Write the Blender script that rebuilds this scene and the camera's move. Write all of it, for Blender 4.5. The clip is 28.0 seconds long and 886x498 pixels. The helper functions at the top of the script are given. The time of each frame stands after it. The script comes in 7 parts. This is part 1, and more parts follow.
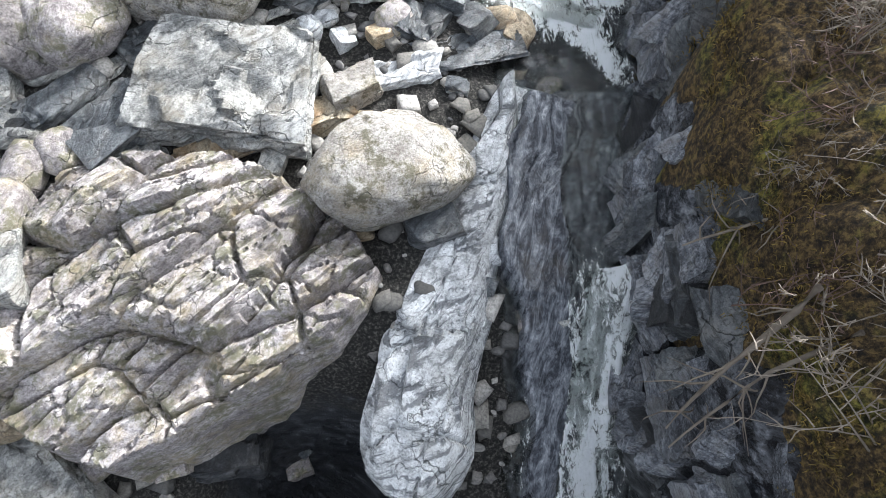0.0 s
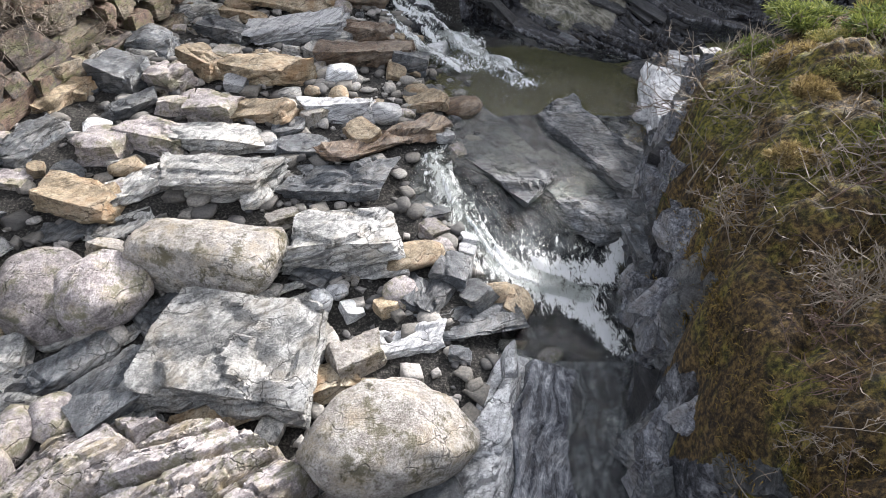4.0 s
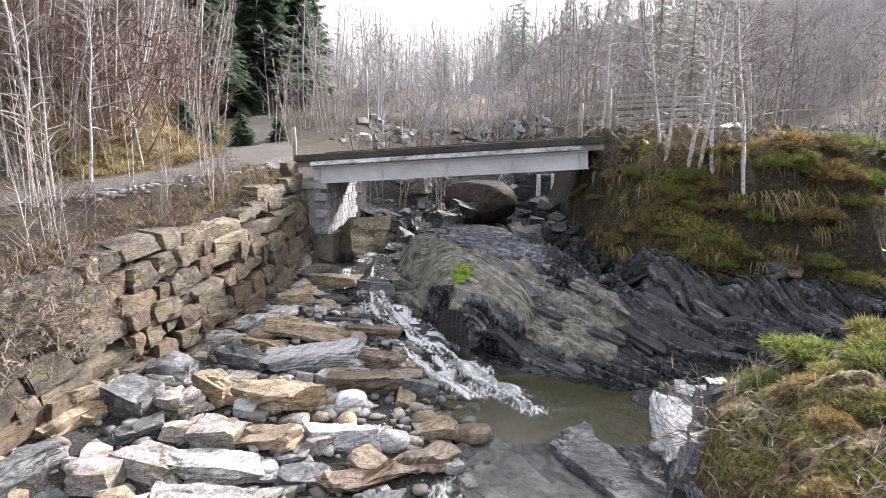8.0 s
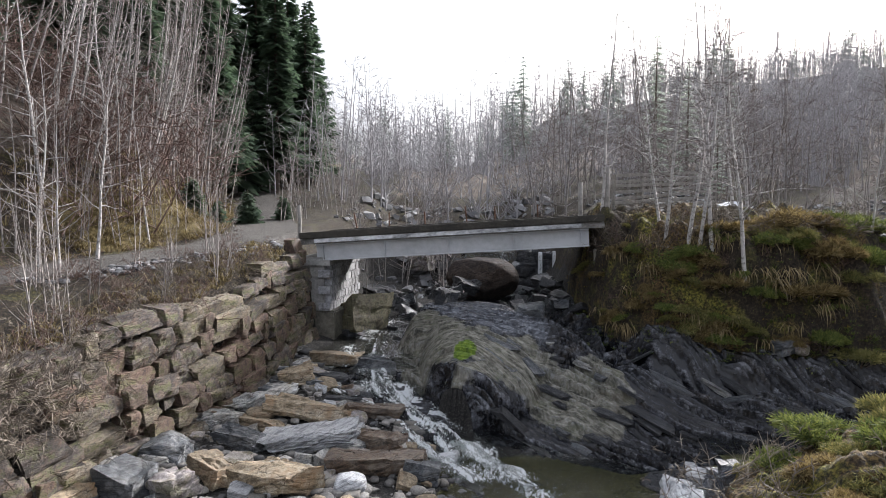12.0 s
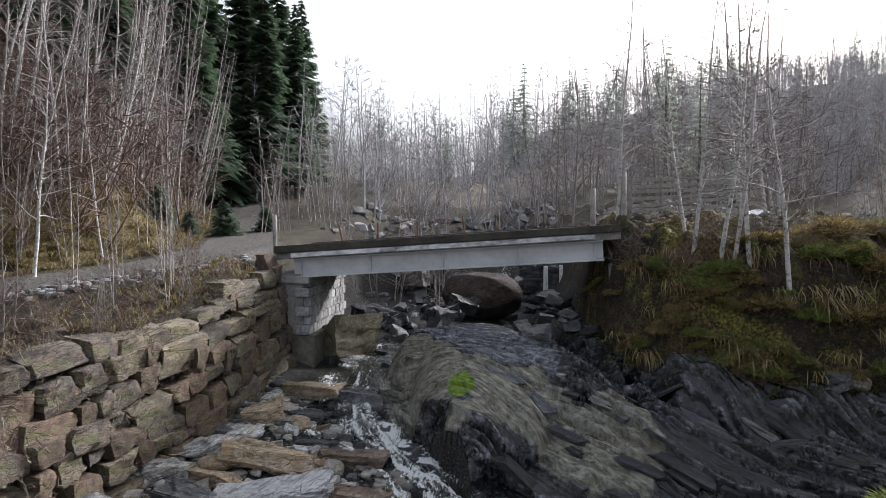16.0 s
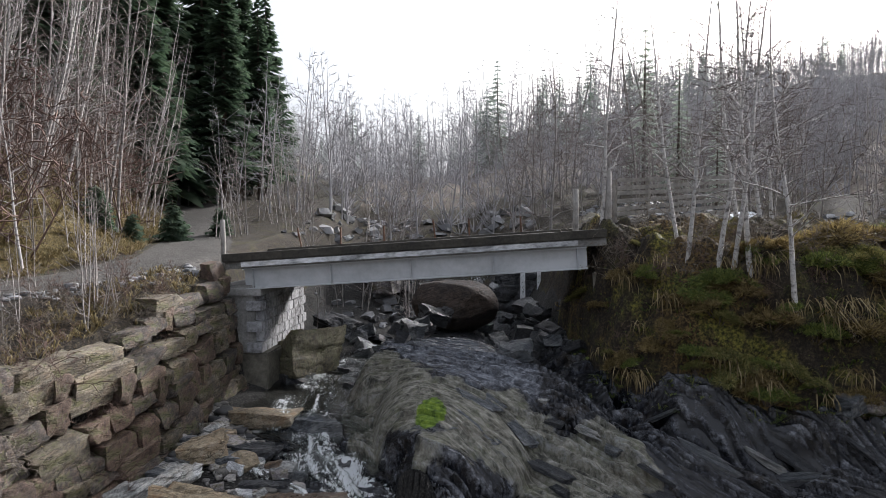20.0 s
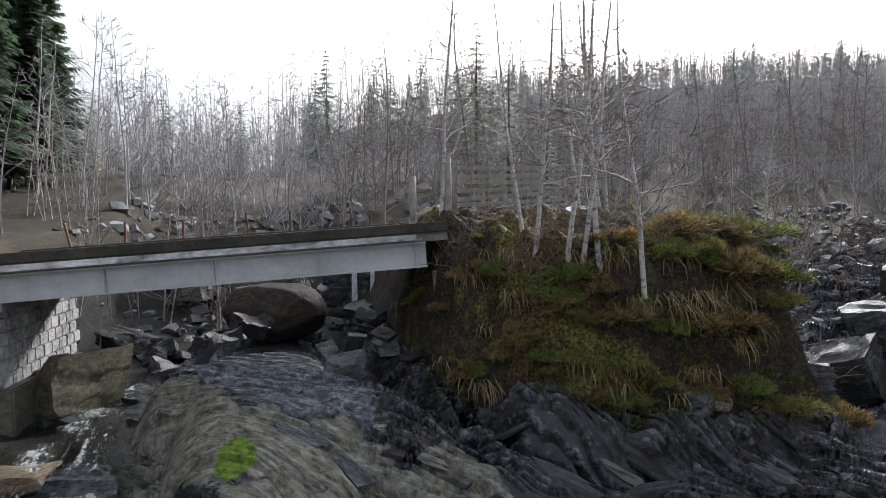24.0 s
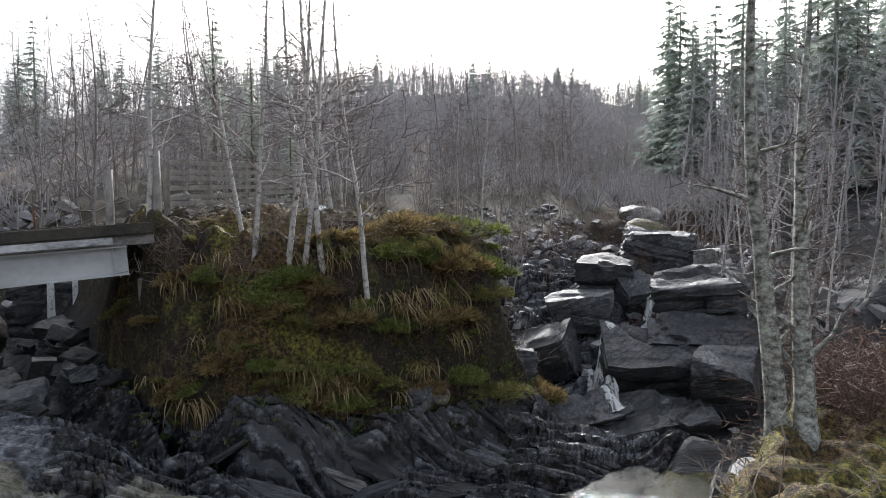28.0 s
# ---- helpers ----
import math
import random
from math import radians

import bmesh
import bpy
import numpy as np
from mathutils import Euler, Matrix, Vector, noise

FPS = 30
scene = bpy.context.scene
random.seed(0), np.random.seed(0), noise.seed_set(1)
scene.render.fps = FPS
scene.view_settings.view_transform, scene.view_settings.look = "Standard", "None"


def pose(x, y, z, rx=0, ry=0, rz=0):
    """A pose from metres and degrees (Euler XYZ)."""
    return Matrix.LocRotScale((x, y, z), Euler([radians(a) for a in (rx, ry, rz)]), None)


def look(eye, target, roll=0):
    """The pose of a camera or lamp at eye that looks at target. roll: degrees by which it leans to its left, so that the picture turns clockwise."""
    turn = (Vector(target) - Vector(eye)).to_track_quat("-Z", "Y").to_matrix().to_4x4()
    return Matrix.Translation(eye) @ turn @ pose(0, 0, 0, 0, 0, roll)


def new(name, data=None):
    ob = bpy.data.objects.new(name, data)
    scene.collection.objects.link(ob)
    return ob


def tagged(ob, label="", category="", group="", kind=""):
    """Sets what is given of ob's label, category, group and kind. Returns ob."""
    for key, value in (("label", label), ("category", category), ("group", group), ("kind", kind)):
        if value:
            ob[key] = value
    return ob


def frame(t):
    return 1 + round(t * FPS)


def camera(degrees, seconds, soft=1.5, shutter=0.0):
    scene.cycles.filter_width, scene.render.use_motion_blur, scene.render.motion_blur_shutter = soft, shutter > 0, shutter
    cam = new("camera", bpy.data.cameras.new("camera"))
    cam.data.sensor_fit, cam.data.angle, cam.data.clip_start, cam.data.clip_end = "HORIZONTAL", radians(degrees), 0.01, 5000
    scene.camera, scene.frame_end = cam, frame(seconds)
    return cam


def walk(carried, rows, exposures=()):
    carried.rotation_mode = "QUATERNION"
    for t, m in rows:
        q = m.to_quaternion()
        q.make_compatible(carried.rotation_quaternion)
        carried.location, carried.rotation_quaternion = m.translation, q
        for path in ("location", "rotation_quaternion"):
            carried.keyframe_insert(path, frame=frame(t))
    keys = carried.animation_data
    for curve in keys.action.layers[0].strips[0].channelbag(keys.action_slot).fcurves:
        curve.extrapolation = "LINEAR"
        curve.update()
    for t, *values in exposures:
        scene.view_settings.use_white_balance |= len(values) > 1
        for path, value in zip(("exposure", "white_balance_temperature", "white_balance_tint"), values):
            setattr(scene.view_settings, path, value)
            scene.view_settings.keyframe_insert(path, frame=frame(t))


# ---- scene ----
cam = camera(72.0, 28.0, soft=0.7)

# seconds, x, y, z, heading to the left of +y, pitch, roll
PATH = [
    (0, 0.010, -0.020, 7.231, -0.60, -65.79, 0.04),
    (0.5, 0.013, -0.001, 7.212, -0.63, -63.31, 0.04),
    (1, 0.013, 0.012, 7.199, -0.56, -60.66, -0.04),
    (1.5, 0.008, 0.027, 7.188, -0.52, -57.85, -0.04),
    (2, 0.000, 0.026, 7.183, -0.42, -55.17, -0.12),
    (2.5, 0.001, -0.009, 7.191, -0.43, -51.88, -0.11),
    (3, 0.000, -0.056, 7.198, -0.43, -48.41, -0.01),
    (3.5, -0.004, -0.053, 7.202, -0.42, -44.72, 0.14),
    (5.5, -0.018, 0.103, 7.217, 0.16, -28.76, 0.46),
    (6, -0.018, 0.135, 7.217, 0.44, -24.81, 0.30),
    (6.5, -0.013, 0.135, 7.218, 0.55, -20.22, 0.30),
    (7, -0.005, 0.108, 7.217, 0.55, -16.30, 0.29),
    (7.5, -0.004, 0.074, 7.221, 0.67, -13.28, 0.26),
    (8, -0.006, 0.038, 7.223, 0.79, -10.99, 0.23),
    (8.5, -0.006, 0.010, 7.216, 0.89, -9.20, 0.20),
    (9, -0.012, -0.027, 7.211, 0.97, -7.81, 0.17),
    (9.5, -0.010, -0.062, 7.208, 0.97, -6.68, 0.16),
    (10, -0.004, -0.094, 7.207, 0.96, -5.77, 0.20),
    (10.5, 0.002, -0.120, 7.204, 0.91, -5.04, 0.25),
    (11, 0.004, -0.144, 7.203, 0.97, -4.49, 0.25),
    (11.5, -0.003, -0.143, 7.198, 1.03, -4.14, 0.21),
    (12, -0.008, -0.010, 7.187, 1.04, -3.66, 0.27),
    (12.5, 0.005, 0.325, 7.173, 1.03, -3.32, 0.22),
    (14.5, 0.098, 1.656, 7.134, 1.04, -2.73, 0.12),
    (15, 0.123, 1.950, 7.126, 1.06, -2.65, 0.08),
    (15.5, 0.137, 2.203, 7.122, 1.11, -2.58, 0.07),
    (16, 0.150, 2.440, 7.135, 1.11, -2.58, 0.07),
    (16.5, 0.163, 2.654, 7.163, 1.12, -2.57, -0.01),
    (17, 0.169, 2.853, 7.201, 1.14, -2.56, -0.04),
    (17.5, 0.174, 3.043, 7.239, 1.20, -2.56, -0.08),
    (18, 0.189, 3.230, 7.271, 0.93, -2.57, -0.07),
    (18.5, 0.217, 3.411, 7.288, 0.68, -2.60, -0.10),
    (19, 0.251, 3.633, 7.294, 0.56, -2.58, -0.09),
    (19.5, 0.266, 3.890, 7.285, -0.85, -2.58, -0.07),
    (20, 0.270, 4.166, 7.272, -1.35, -2.62, -0.08),
    (20.5, 0.282, 4.473, 7.251, -1.67, -2.61, -0.07),
    (22.5, 0.417, 5.761, 7.151, -2.53, -2.59, -0.15),
    (23, 0.439, 5.963, 7.122, -4.55, -2.69, -0.07),
    (23.5, 0.491, 6.136, 7.100, -8.27, -2.70, -0.04),
    (24, 0.687, 6.434, 7.097, -16.95, -2.73, -0.20),
    (24.5, 1.001, 6.597, 7.122, -25.16, -3.13, -0.53),
    (25, 1.330, 6.597, 7.118, -30.97, -3.31, -0.46),
    (25.5, 1.514, 6.511, 7.111, -36.85, -3.33, -0.30),
    (26, 1.576, 6.479, 7.104, -37.95, -3.26, -0.30),
    (26.5, 1.589, 6.498, 7.091, -38.28, -3.05, -0.39),
    (27, 1.607, 6.520, 7.087, -38.52, -2.92, -0.38),
    (27.5, 1.623, 6.539, 7.089, -38.80, -2.84, -0.38),
    (28, 1.641, 6.542, 7.091, -38.95, -2.80, -0.34),
]
walk(cam, [(t, pose(x, y, z, 90 + p, 0, w) @ pose(0, 0, 0, 0, 0, r)) for t, x, y, z, w, p, r in PATH],
     exposures=[(0, 1.3, 6100, 6), (1.5, 1.12, 6200, 8), (3.5, 1.08, 6350, 10), (6, 1.4, 6450, 14), (8, 1.55, 6500, 15), (9, 1.5, 6450, 14), (10, 1.25, 6350, 13), (11, 0.98, 6300, 12), (12, 0.72, 6250, 11), (14.5, 0.52, 6200, 10), (20, 0.47, 6200, 10), (23, 0.52, 6200, 9), (24, 0.52, 6200, 9), (28, 0.58, 6200, 9)])
# ---- light ----
world = bpy.data.worlds.new("overcast_sky")
scene.world = world
world.use_nodes = True
wn, wl_ = world.node_tree.nodes, world.node_tree.links
wn.clear()
sky = wn.new("ShaderNodeTexSky")
sky.sky_type, sky.sun_disc = "NISHITA", False
sky.sun_elevation, sky.sun_rotation = radians(26), radians(42)
sky.air_density, sky.dust_density, sky.ozone_density = 1.2, 10.0, 1.0
gain = wn.new("ShaderNodeVectorMath")
gain.operation = "SCALE"
gain.inputs["Scale"].default_value = 0.22
cloud = wn.new("ShaderNodeMix")
cloud.data_type = "RGBA"
cloud.inputs["Factor"].default_value = 0.42
cloud.inputs["B"].default_value = (0.98, 1.01, 1.14, 1)
back = wn.new("ShaderNodeBackground")
wout = wn.new("ShaderNodeOutputWorld")
haze = wn.new("ShaderNodeHueSaturation")
haze.inputs["Saturation"].default_value = 0.35
wl_.new(sky.outputs[0], haze.inputs["Color"])
wl_.new(haze.outputs[0], gain.inputs[0])
wl_.new(gain.outputs[0], cloud.inputs["A"])
wl_.new(cloud.outputs["Result"], back.inputs[0])
wl_.new(back.outputs[0], wout.inputs[0])
back.inputs[1].default_value = 0.85

sun_data = bpy.data.lights.new("sun", "SUN")
sun_data.energy, sun_data.angle, sun_data.color = 4.8, radians(5), (1.0, 0.955, 0.93)
sun = new("sun", sun_data)
sun.matrix_world = look((37, 41, 27), (0, 0, 0))


# ---- materials ----
def node_material(name):
    m = bpy.data.materials.new(name)
    m.use_nodes = True
    nt = m.node_tree
    return m, nt.nodes, nt.links, nt.nodes["Principled BSDF"]


def noise_node(n, l, scale, detail=6, rough=0.6, coord="Object", stretch=None, distort=0.0):
    tc = n.new("ShaderNodeTexCoord")
    t = n.new("ShaderNodeTexNoise")
    t.inputs["Scale"].default_value = scale
    t.inputs["Detail"].default_value = detail
    t.inputs["Roughness"].default_value = rough
    t.inputs["Distortion"].default_value = distort
    if stretch:
        mp = n.new("ShaderNodeMapping")
        mp.inputs["Scale"].default_value = stretch[:3]
        source = tc.outputs[coord]
        if len(stretch) > 3:
            turn = n.new("ShaderNodeMapping")
            turn.inputs["Rotation"].default_value = [radians(a) for a in stretch[3:]]
            l.new(source, turn.inputs[0])
            source = turn.outputs[0]
        l.new(source, mp.inputs[0])
        l.new(mp.outputs[0], t.inputs["Vector"])
    else:
        l.new(tc.outputs[coord], t.inputs["Vector"])
    return t.outputs["Fac"]


def ramp(n, l, fac, stops):
    r = n.new("ShaderNodeValToRGB")
    e = r.color_ramp.elements
    while len(e) < len(stops):
        e.new(0.5)
    for k, (p, c) in zip(e, stops):
        k.position = p
        k.color = (c, c, c, 1) if isinstance(c, (int, float)) else (*c, 1)
    l.new(fac, r.inputs[0])
    return r.outputs[0]


def mix(n, l, fac, a, b, blend="MIX"):
    m = n.new("ShaderNodeMix")
    m.data_type, m.blend_type = "RGBA", blend
    for key, v in (("Factor", fac), ("A", a), ("B", b)):
        s = m.inputs[key]
        if hasattr(v, "links"):
            l.new(v, s)
        elif key == "Factor":
            s.default_value = v
        else:
            s.default_value = (*v, 1)
    return m.outputs["Result"]


def math_node(n, l, op, a, b=0.0):
    m = n.new("ShaderNodeMath")
    m.operation, m.use_clamp = op, False
    for s, v in zip(m.inputs, (a, b)):
        if hasattr(v, "links"):
            l.new(v, s)
        else:
            s.default_value = v
    return m.outputs[0]


def bump(n, l, bsdf, height, strength=0.5, distance=0.05):
    b = n.new("ShaderNodeBump")
    b.inputs["Strength"].default_value = strength
    b.inputs["Distance"].default_value = distance
    l.new(height, b.inputs["Height"])
    l.new(b.outputs[0], bsdf.inputs["Normal"])


def rock_material(name, tones, speck, stain, stain_amount, rough=0.75, bands=0.0, lichen=None, wet=0.0):
    """A rock of three tones with crystal specks, foliation bands, cracks, stains and lichen."""
    m, n, l, b = node_material(name)
    info = n.new("ShaderNodeObjectInfo").outputs["Random"]
    large = noise_node(n, l, 1.6, 6, 0.66)
    mid = noise_node(n, l, 9, 8, 0.74)
    col = ramp(n, l, mix(n, l, 0.5, large, mid), [(0.41, tones[0]), (0.5, tones[1]), (0.58, tones[2])])
    fine = noise_node(n, l, 38, 7, 0.85)
    col = mix(n, l, ramp(n, l, fine, [(0.53, 0.0), (0.6, 0.85)]), col, tuple(0.45 * a for a in speck))
    col = mix(n, l, ramp(n, l, fine, [(0.38, 0.45), (0.46, 0.0)]), col, tuple(min(1.0, 1.3 * a) for a in tones[2]))
    if bands:
        strat = noise_node(n, l, 1.0, 7, 0.68, stretch=(1.5, 3.0, 20.0, 12, 20, 0), distort=0.4)
        dark = mix(n, l, 1.0, col, (0.27, 0.275, 0.29), "MULTIPLY")
        col = mix(n, l, math_node(n, l, "MULTIPLY", ramp(n, l, strat, [(0.42, 1.0), (0.5, 0.0)]), bands), col, dark)
    st = noise_node(n, l, 2.3, 8, 0.72)
    amount = math_node(n, l, "MULTIPLY", ramp(n, l, st, [(0.48, 0.0), (0.66, 1.0)]), stain_amount)
    col = mix(n, l, amount, col, stain)
    if lichen:
        li = noise_node(n, l, 3.2, 10, 0.8)
        col = mix(n, l, ramp(n, l, li, [(0.5, 0.0), (0.58, 0.85)]), col, lichen)
    vo = n.new("ShaderNodeTexVoronoi")
    vo.feature = "DISTANCE_TO_EDGE"
    vo.inputs["Scale"].default_value = 1.3
    warp = n.new("ShaderNodeVectorMath")
    warp.operation = "ADD"
    wn_ = n.new("ShaderNodeTexNoise")
    wn_.inputs["Scale"].default_value = 2.5
    wn_.inputs["Detail"].default_value = 5
    tc = n.new("ShaderNodeTexCoord")
    mp = n.new("ShaderNodeMapping")
    mp.inputs["Scale"].default_value = (0.7, 1.3, 2.2)
    l.new(tc.outputs["Object"], mp.inputs[0])
    l.new(tc.outputs["Object"], wn_.inputs["Vector"])
    l.new(mp.outputs[0], warp.inputs[0])
    l.new(wn_.outputs["Color"], warp.inputs[1])
    l.new(warp.outputs[0], vo.inputs["Vector"])
    crack = ramp(n, l, vo.outputs["Distance"], [(0.0, 1.0), (0.02, 0.0)])
    crack = math_node(n, l, "MULTIPLY", crack, ramp(n, l, large, [(0.42, 0.0), (0.56, 0.75)]))
    col = mix(n, l, crack, col, tuple(0.22 * a for a in tones[0]))
    hsv = n.new("ShaderNodeHueSaturation")
    l.new(col, hsv.inputs["Color"])
    l.new(math_node(n, l, "ADD", math_node(n, l, "MULTIPLY", info, 0.6), 0.66), hsv.inputs["Value"])
    l.new(hsv.outputs[0], b.inputs["Base Color"])
    l.new(ramp(n, l, large, [(0.3, rough - 0.18), (0.7, rough + 0.1)]), b.inputs["Roughness"])
    hh = mix(n, l, 0.35, mid, fine)
    if bands:
        hh = mix(n, l, 0.5, hh, strat)
    hh = mix(n, l, crack, hh, (0.0, 0.0, 0.0))
    bump(n, l, b, hh, 1.0, 0.09)
    return m


M_GRANITE = rock_material("pale_granite", [(0.23, 0.205, 0.18), (0.44, 0.415, 0.385), (0.68, 0.655, 0.625)], (0.2, 0.18, 0.16), (0.34, 0.25, 0.11), 0.6, 0.8, lichen=(0.09, 0.078, 0.035))
M_GNEISS = rock_material("banded_gneiss", [(0.16, 0.16, 0.155), (0.42, 0.42, 0.4), (0.72, 0.72, 0.7)], (0.15, 0.15, 0.15), (0.29, 0.23, 0.14), 0.45, 0.7, bands=0.75)
M_SCHIST = rock_material("grey_schist", [(0.04, 0.045, 0.052), (0.1, 0.11, 0.12), (0.24, 0.25, 0.26)], (0.06, 0.065, 0.07), (0.2, 0.17, 0.12), 0.25, 0.45, bands=0.85)
M_FALLROCK = rock_material("dark_fall_rock", [(0.02, 0.022, 0.026), (0.06, 0.064, 0.073), (0.15, 0.155, 0.17)], (0.05, 0.052, 0.058), (0.07, 0.06, 0.05), 0.4, 0.64, bands=0.9)
M_PINK = rock_material("pinkish_granite", [(0.17, 0.148, 0.145), (0.38, 0.345, 0.342), (0.66, 0.615, 0.615)], (0.15, 0.125, 0.13), (0.28, 0.22, 0.095), 0.65, 0.75, bands=0.35, lichen=(0.13, 0.125, 0.07))
M_OCHRE = rock_material("ochre_stained_rock", [(0.18, 0.135, 0.08), (0.4, 0.32, 0.21), (0.62, 0.55, 0.43)], (0.16, 0.12, 0.08), (0.3, 0.16, 0.06), 0.7, 0.7, bands=0.55)
M_BROWN = rock_material("dark_brown_rock", [(0.035, 0.027, 0.023), (0.085, 0.062, 0.05), (0.16, 0.12, 0.095)], (0.05, 0.04, 0.03), (0.12, 0.1, 0.09), 0.4, 0.85, bands=0.5)
M_RUST = rock_material("rust_brown_rock", [(0.06, 0.04, 0.028), (0.14, 0.09, 0.055), (0.27, 0.21, 0.15)], (0.07, 0.055, 0.04), (0.25, 0.23, 0.21), 0.4, 0.4, bands=0.7)
M_SCOURED = rock_material("veined_pale_slab", [(0.18, 0.185, 0.19), (0.5, 0.51, 0.52), (0.72, 0.73, 0.735)], (0.25, 0.255, 0.26), (0.24, 0.235, 0.22), 0.5, 0.6, bands=1.0)
M_WHITE = rock_material("white_scoured_rock", [(0.36, 0.365, 0.37), (0.62, 0.63, 0.64), (0.8, 0.81, 0.815)], (0.34, 0.345, 0.35), (0.3, 0.3, 0.31), 0.4, 0.6, bands=0.7)
M_MOSSY = rock_material("mossy_boulder_stone", [(0.06, 0.05, 0.03), (0.16, 0.14, 0.085), (0.29, 0.26, 0.17)], (0.05, 0.05, 0.03), (0.08, 0.095, 0.03), 0.6, 0.8)
M_WALL = rock_material("wall_stone", [(0.035, 0.028, 0.024), (0.11, 0.09, 0.078), (0.25, 0.215, 0.19)], (0.09, 0.08, 0.07), (0.26, 0.15, 0.09), 0.5, 0.8, bands=0.4, lichen=(0.13, 0.135, 0.06))
M_WALLRED = rock_material("reddish_wall_stone", [(0.05, 0.03, 0.022), (0.16, 0.1, 0.072), (0.33, 0.235, 0.185)], (0.08, 0.055, 0.045), (0.12, 0.1, 0.06), 0.5, 0.8, bands=0.3, lichen=(0.12, 0.115, 0.05))
M_OCHREWALL = rock_material("ochre_wall_stone", [(0.06, 0.048, 0.034), (0.19, 0.158, 0.115), (0.38, 0.335, 0.27)], (0.08, 0.065, 0.05), (0.2, 0.12, 0.05), 0.5, 0.8, bands=0.5, lichen=(0.13, 0.13, 0.05))
M_CLIFF = rock_material("blue_grey_cliff_rock", [(0.06, 0.064, 0.076), (0.2, 0.212, 0.24), (0.46, 0.475, 0.51)], (0.09, 0.094, 0.105), (0.06, 0.04, 0.02), 0.7, 0.3, bands=0.6)
M_DARK = rock_material("dark_wet_rock", [(0.01, 0.011, 0.013), (0.028, 0.03, 0.035), (0.1, 0.104, 0.11)], (0.014, 0.015, 0.018), (0.07, 0.055, 0.035), 0.25, 0.5, bands=0.8)


def ground_material():
    """Bedrock, shingle, earth, moss and road gravel, laid out by the ground's own zones."""
    m, n, l, b = node_material("ground_zones")

    def zone(key):
        a = n.new("ShaderNodeAttribute")
        a.attribute_name = key
        return a.outputs["Fac"]

    wobble = noise_node(n, l, 2.2, 6, 0.7)

    def edge(key):
        v = math_node(n, l, "ADD", zone(key), math_node(n, l, "MULTIPLY", math_node(n, l, "SUBTRACT", wobble, 0.5), 0.9))
        return ramp(n, l, v, [(0.42, 0.0), (0.58, 1.0)])

    strat = noise_node(n, l, 1.0, 6, 0.65, stretch=(0.35, 9.0, 6.0, 0, 0, 35), distort=0.2)
    bed = ramp(n, l, strat, [(0.4, (0.006, 0.007, 0.009)), (0.52, (0.018, 0.02, 0.024)), (0.62, (0.05, 0.053, 0.06)), (0.74, (0.17, 0.173, 0.18))])
    pale = ramp(n, l, strat, [(0.38, (0.035, 0.035, 0.032)), (0.48, (0.15, 0.145, 0.125)), (0.62, (0.33, 0.32, 0.29))])
    col = mix(n, l, edge("pale"), bed, pale)
    worn = ramp(n, l, strat, [(0.4, (0.012, 0.013, 0.015)), (0.5, (0.045, 0.048, 0.052)), (0.64, (0.17, 0.173, 0.178))])
    col = mix(n, l, edge("worn"), col, worn)
    gr = noise_node(n, l, 26, 4, 0.7)
    shingle = ramp(n, l, gr, [(0.4, (0.006, 0.0055, 0.005)), (0.52, (0.026, 0.024, 0.021)), (0.66, (0.12, 0.112, 0.1))])
    col = mix(n, l, edge("shingle"), col, shingle)
    olive = ramp(n, l, gr, [(0.38, (0.03, 0.03, 0.01)), (0.52, (0.11, 0.105, 0.035)), (0.66, (0.24, 0.22, 0.09))])
    col = mix(n, l, edge("pool"), col, olive)
    eg = noise_node(n, l, 14, 8, 0.75)
    earth = ramp(n, l, eg, [(0.4, (0.008, 0.006, 0.004)), (0.52, (0.032, 0.023, 0.013)), (0.66, (0.1, 0.074, 0.042))])
    tuft = ramp(n, l, eg, [(0.38, (0.012, 0.012, 0.004)), (0.52, (0.06, 0.055, 0.014)), (0.66, (0.17, 0.145, 0.045))])
    earth = mix(n, l, ramp(n, l, noise_node(n, l, 1.3, 7, 0.7), [(0.53, 0.0), (0.62, 0.85)]), earth, tuft)
    col = mix(n, l, edge("earth"), col, earth)
    brown = ramp(n, l, eg, [(0.4, (0.012, 0.008, 0.004)), (0.5, (0.07, 0.044, 0.016)), (0.6, (0.21, 0.14, 0.05))])
    olive_moss = ramp(n, l, eg, [(0.4, (0.018, 0.019, 0.004)), (0.5, (0.11, 0.104, 0.018)), (0.61, (0.29, 0.255, 0.045))])
    moss = mix(n, l, ramp(n, l, noise_node(n, l, 0.9, 6, 0.7), [(0.48, 0.0), (0.58, 1.0)]), brown, olive_moss)
    col = mix(n, l, edge("moss"), col, moss)
    grass = ramp(n, l, eg, [(0.35, (0.045, 0.038, 0.011)), (0.55, (0.13, 0.096, 0.03)), (0.72, (0.24, 0.18, 0.07))])
    col = mix(n, l, edge("grass"), col, grass)
    wood = ramp(n, l, mix(n, l, 0.5, eg, noise_node(n, l, 0.5, 6, 0.7)), [(0.38, (0.035, 0.027, 0.021)), (0.5, (0.1, 0.078, 0.06)), (0.6, (0.21, 0.17, 0.125))])
    col = mix(n, l, edge("wood"), col, wood)
    road = ramp(n, l, mix(n, l, 0.5, gr, eg), [(0.4, (0.025, 0.022, 0.019)), (0.5, (0.07, 0.063, 0.056)), (0.62, (0.19, 0.178, 0.162))])
    col = mix(n, l, edge("road"), col, road)
    l.new(col, b.inputs["Base Color"])
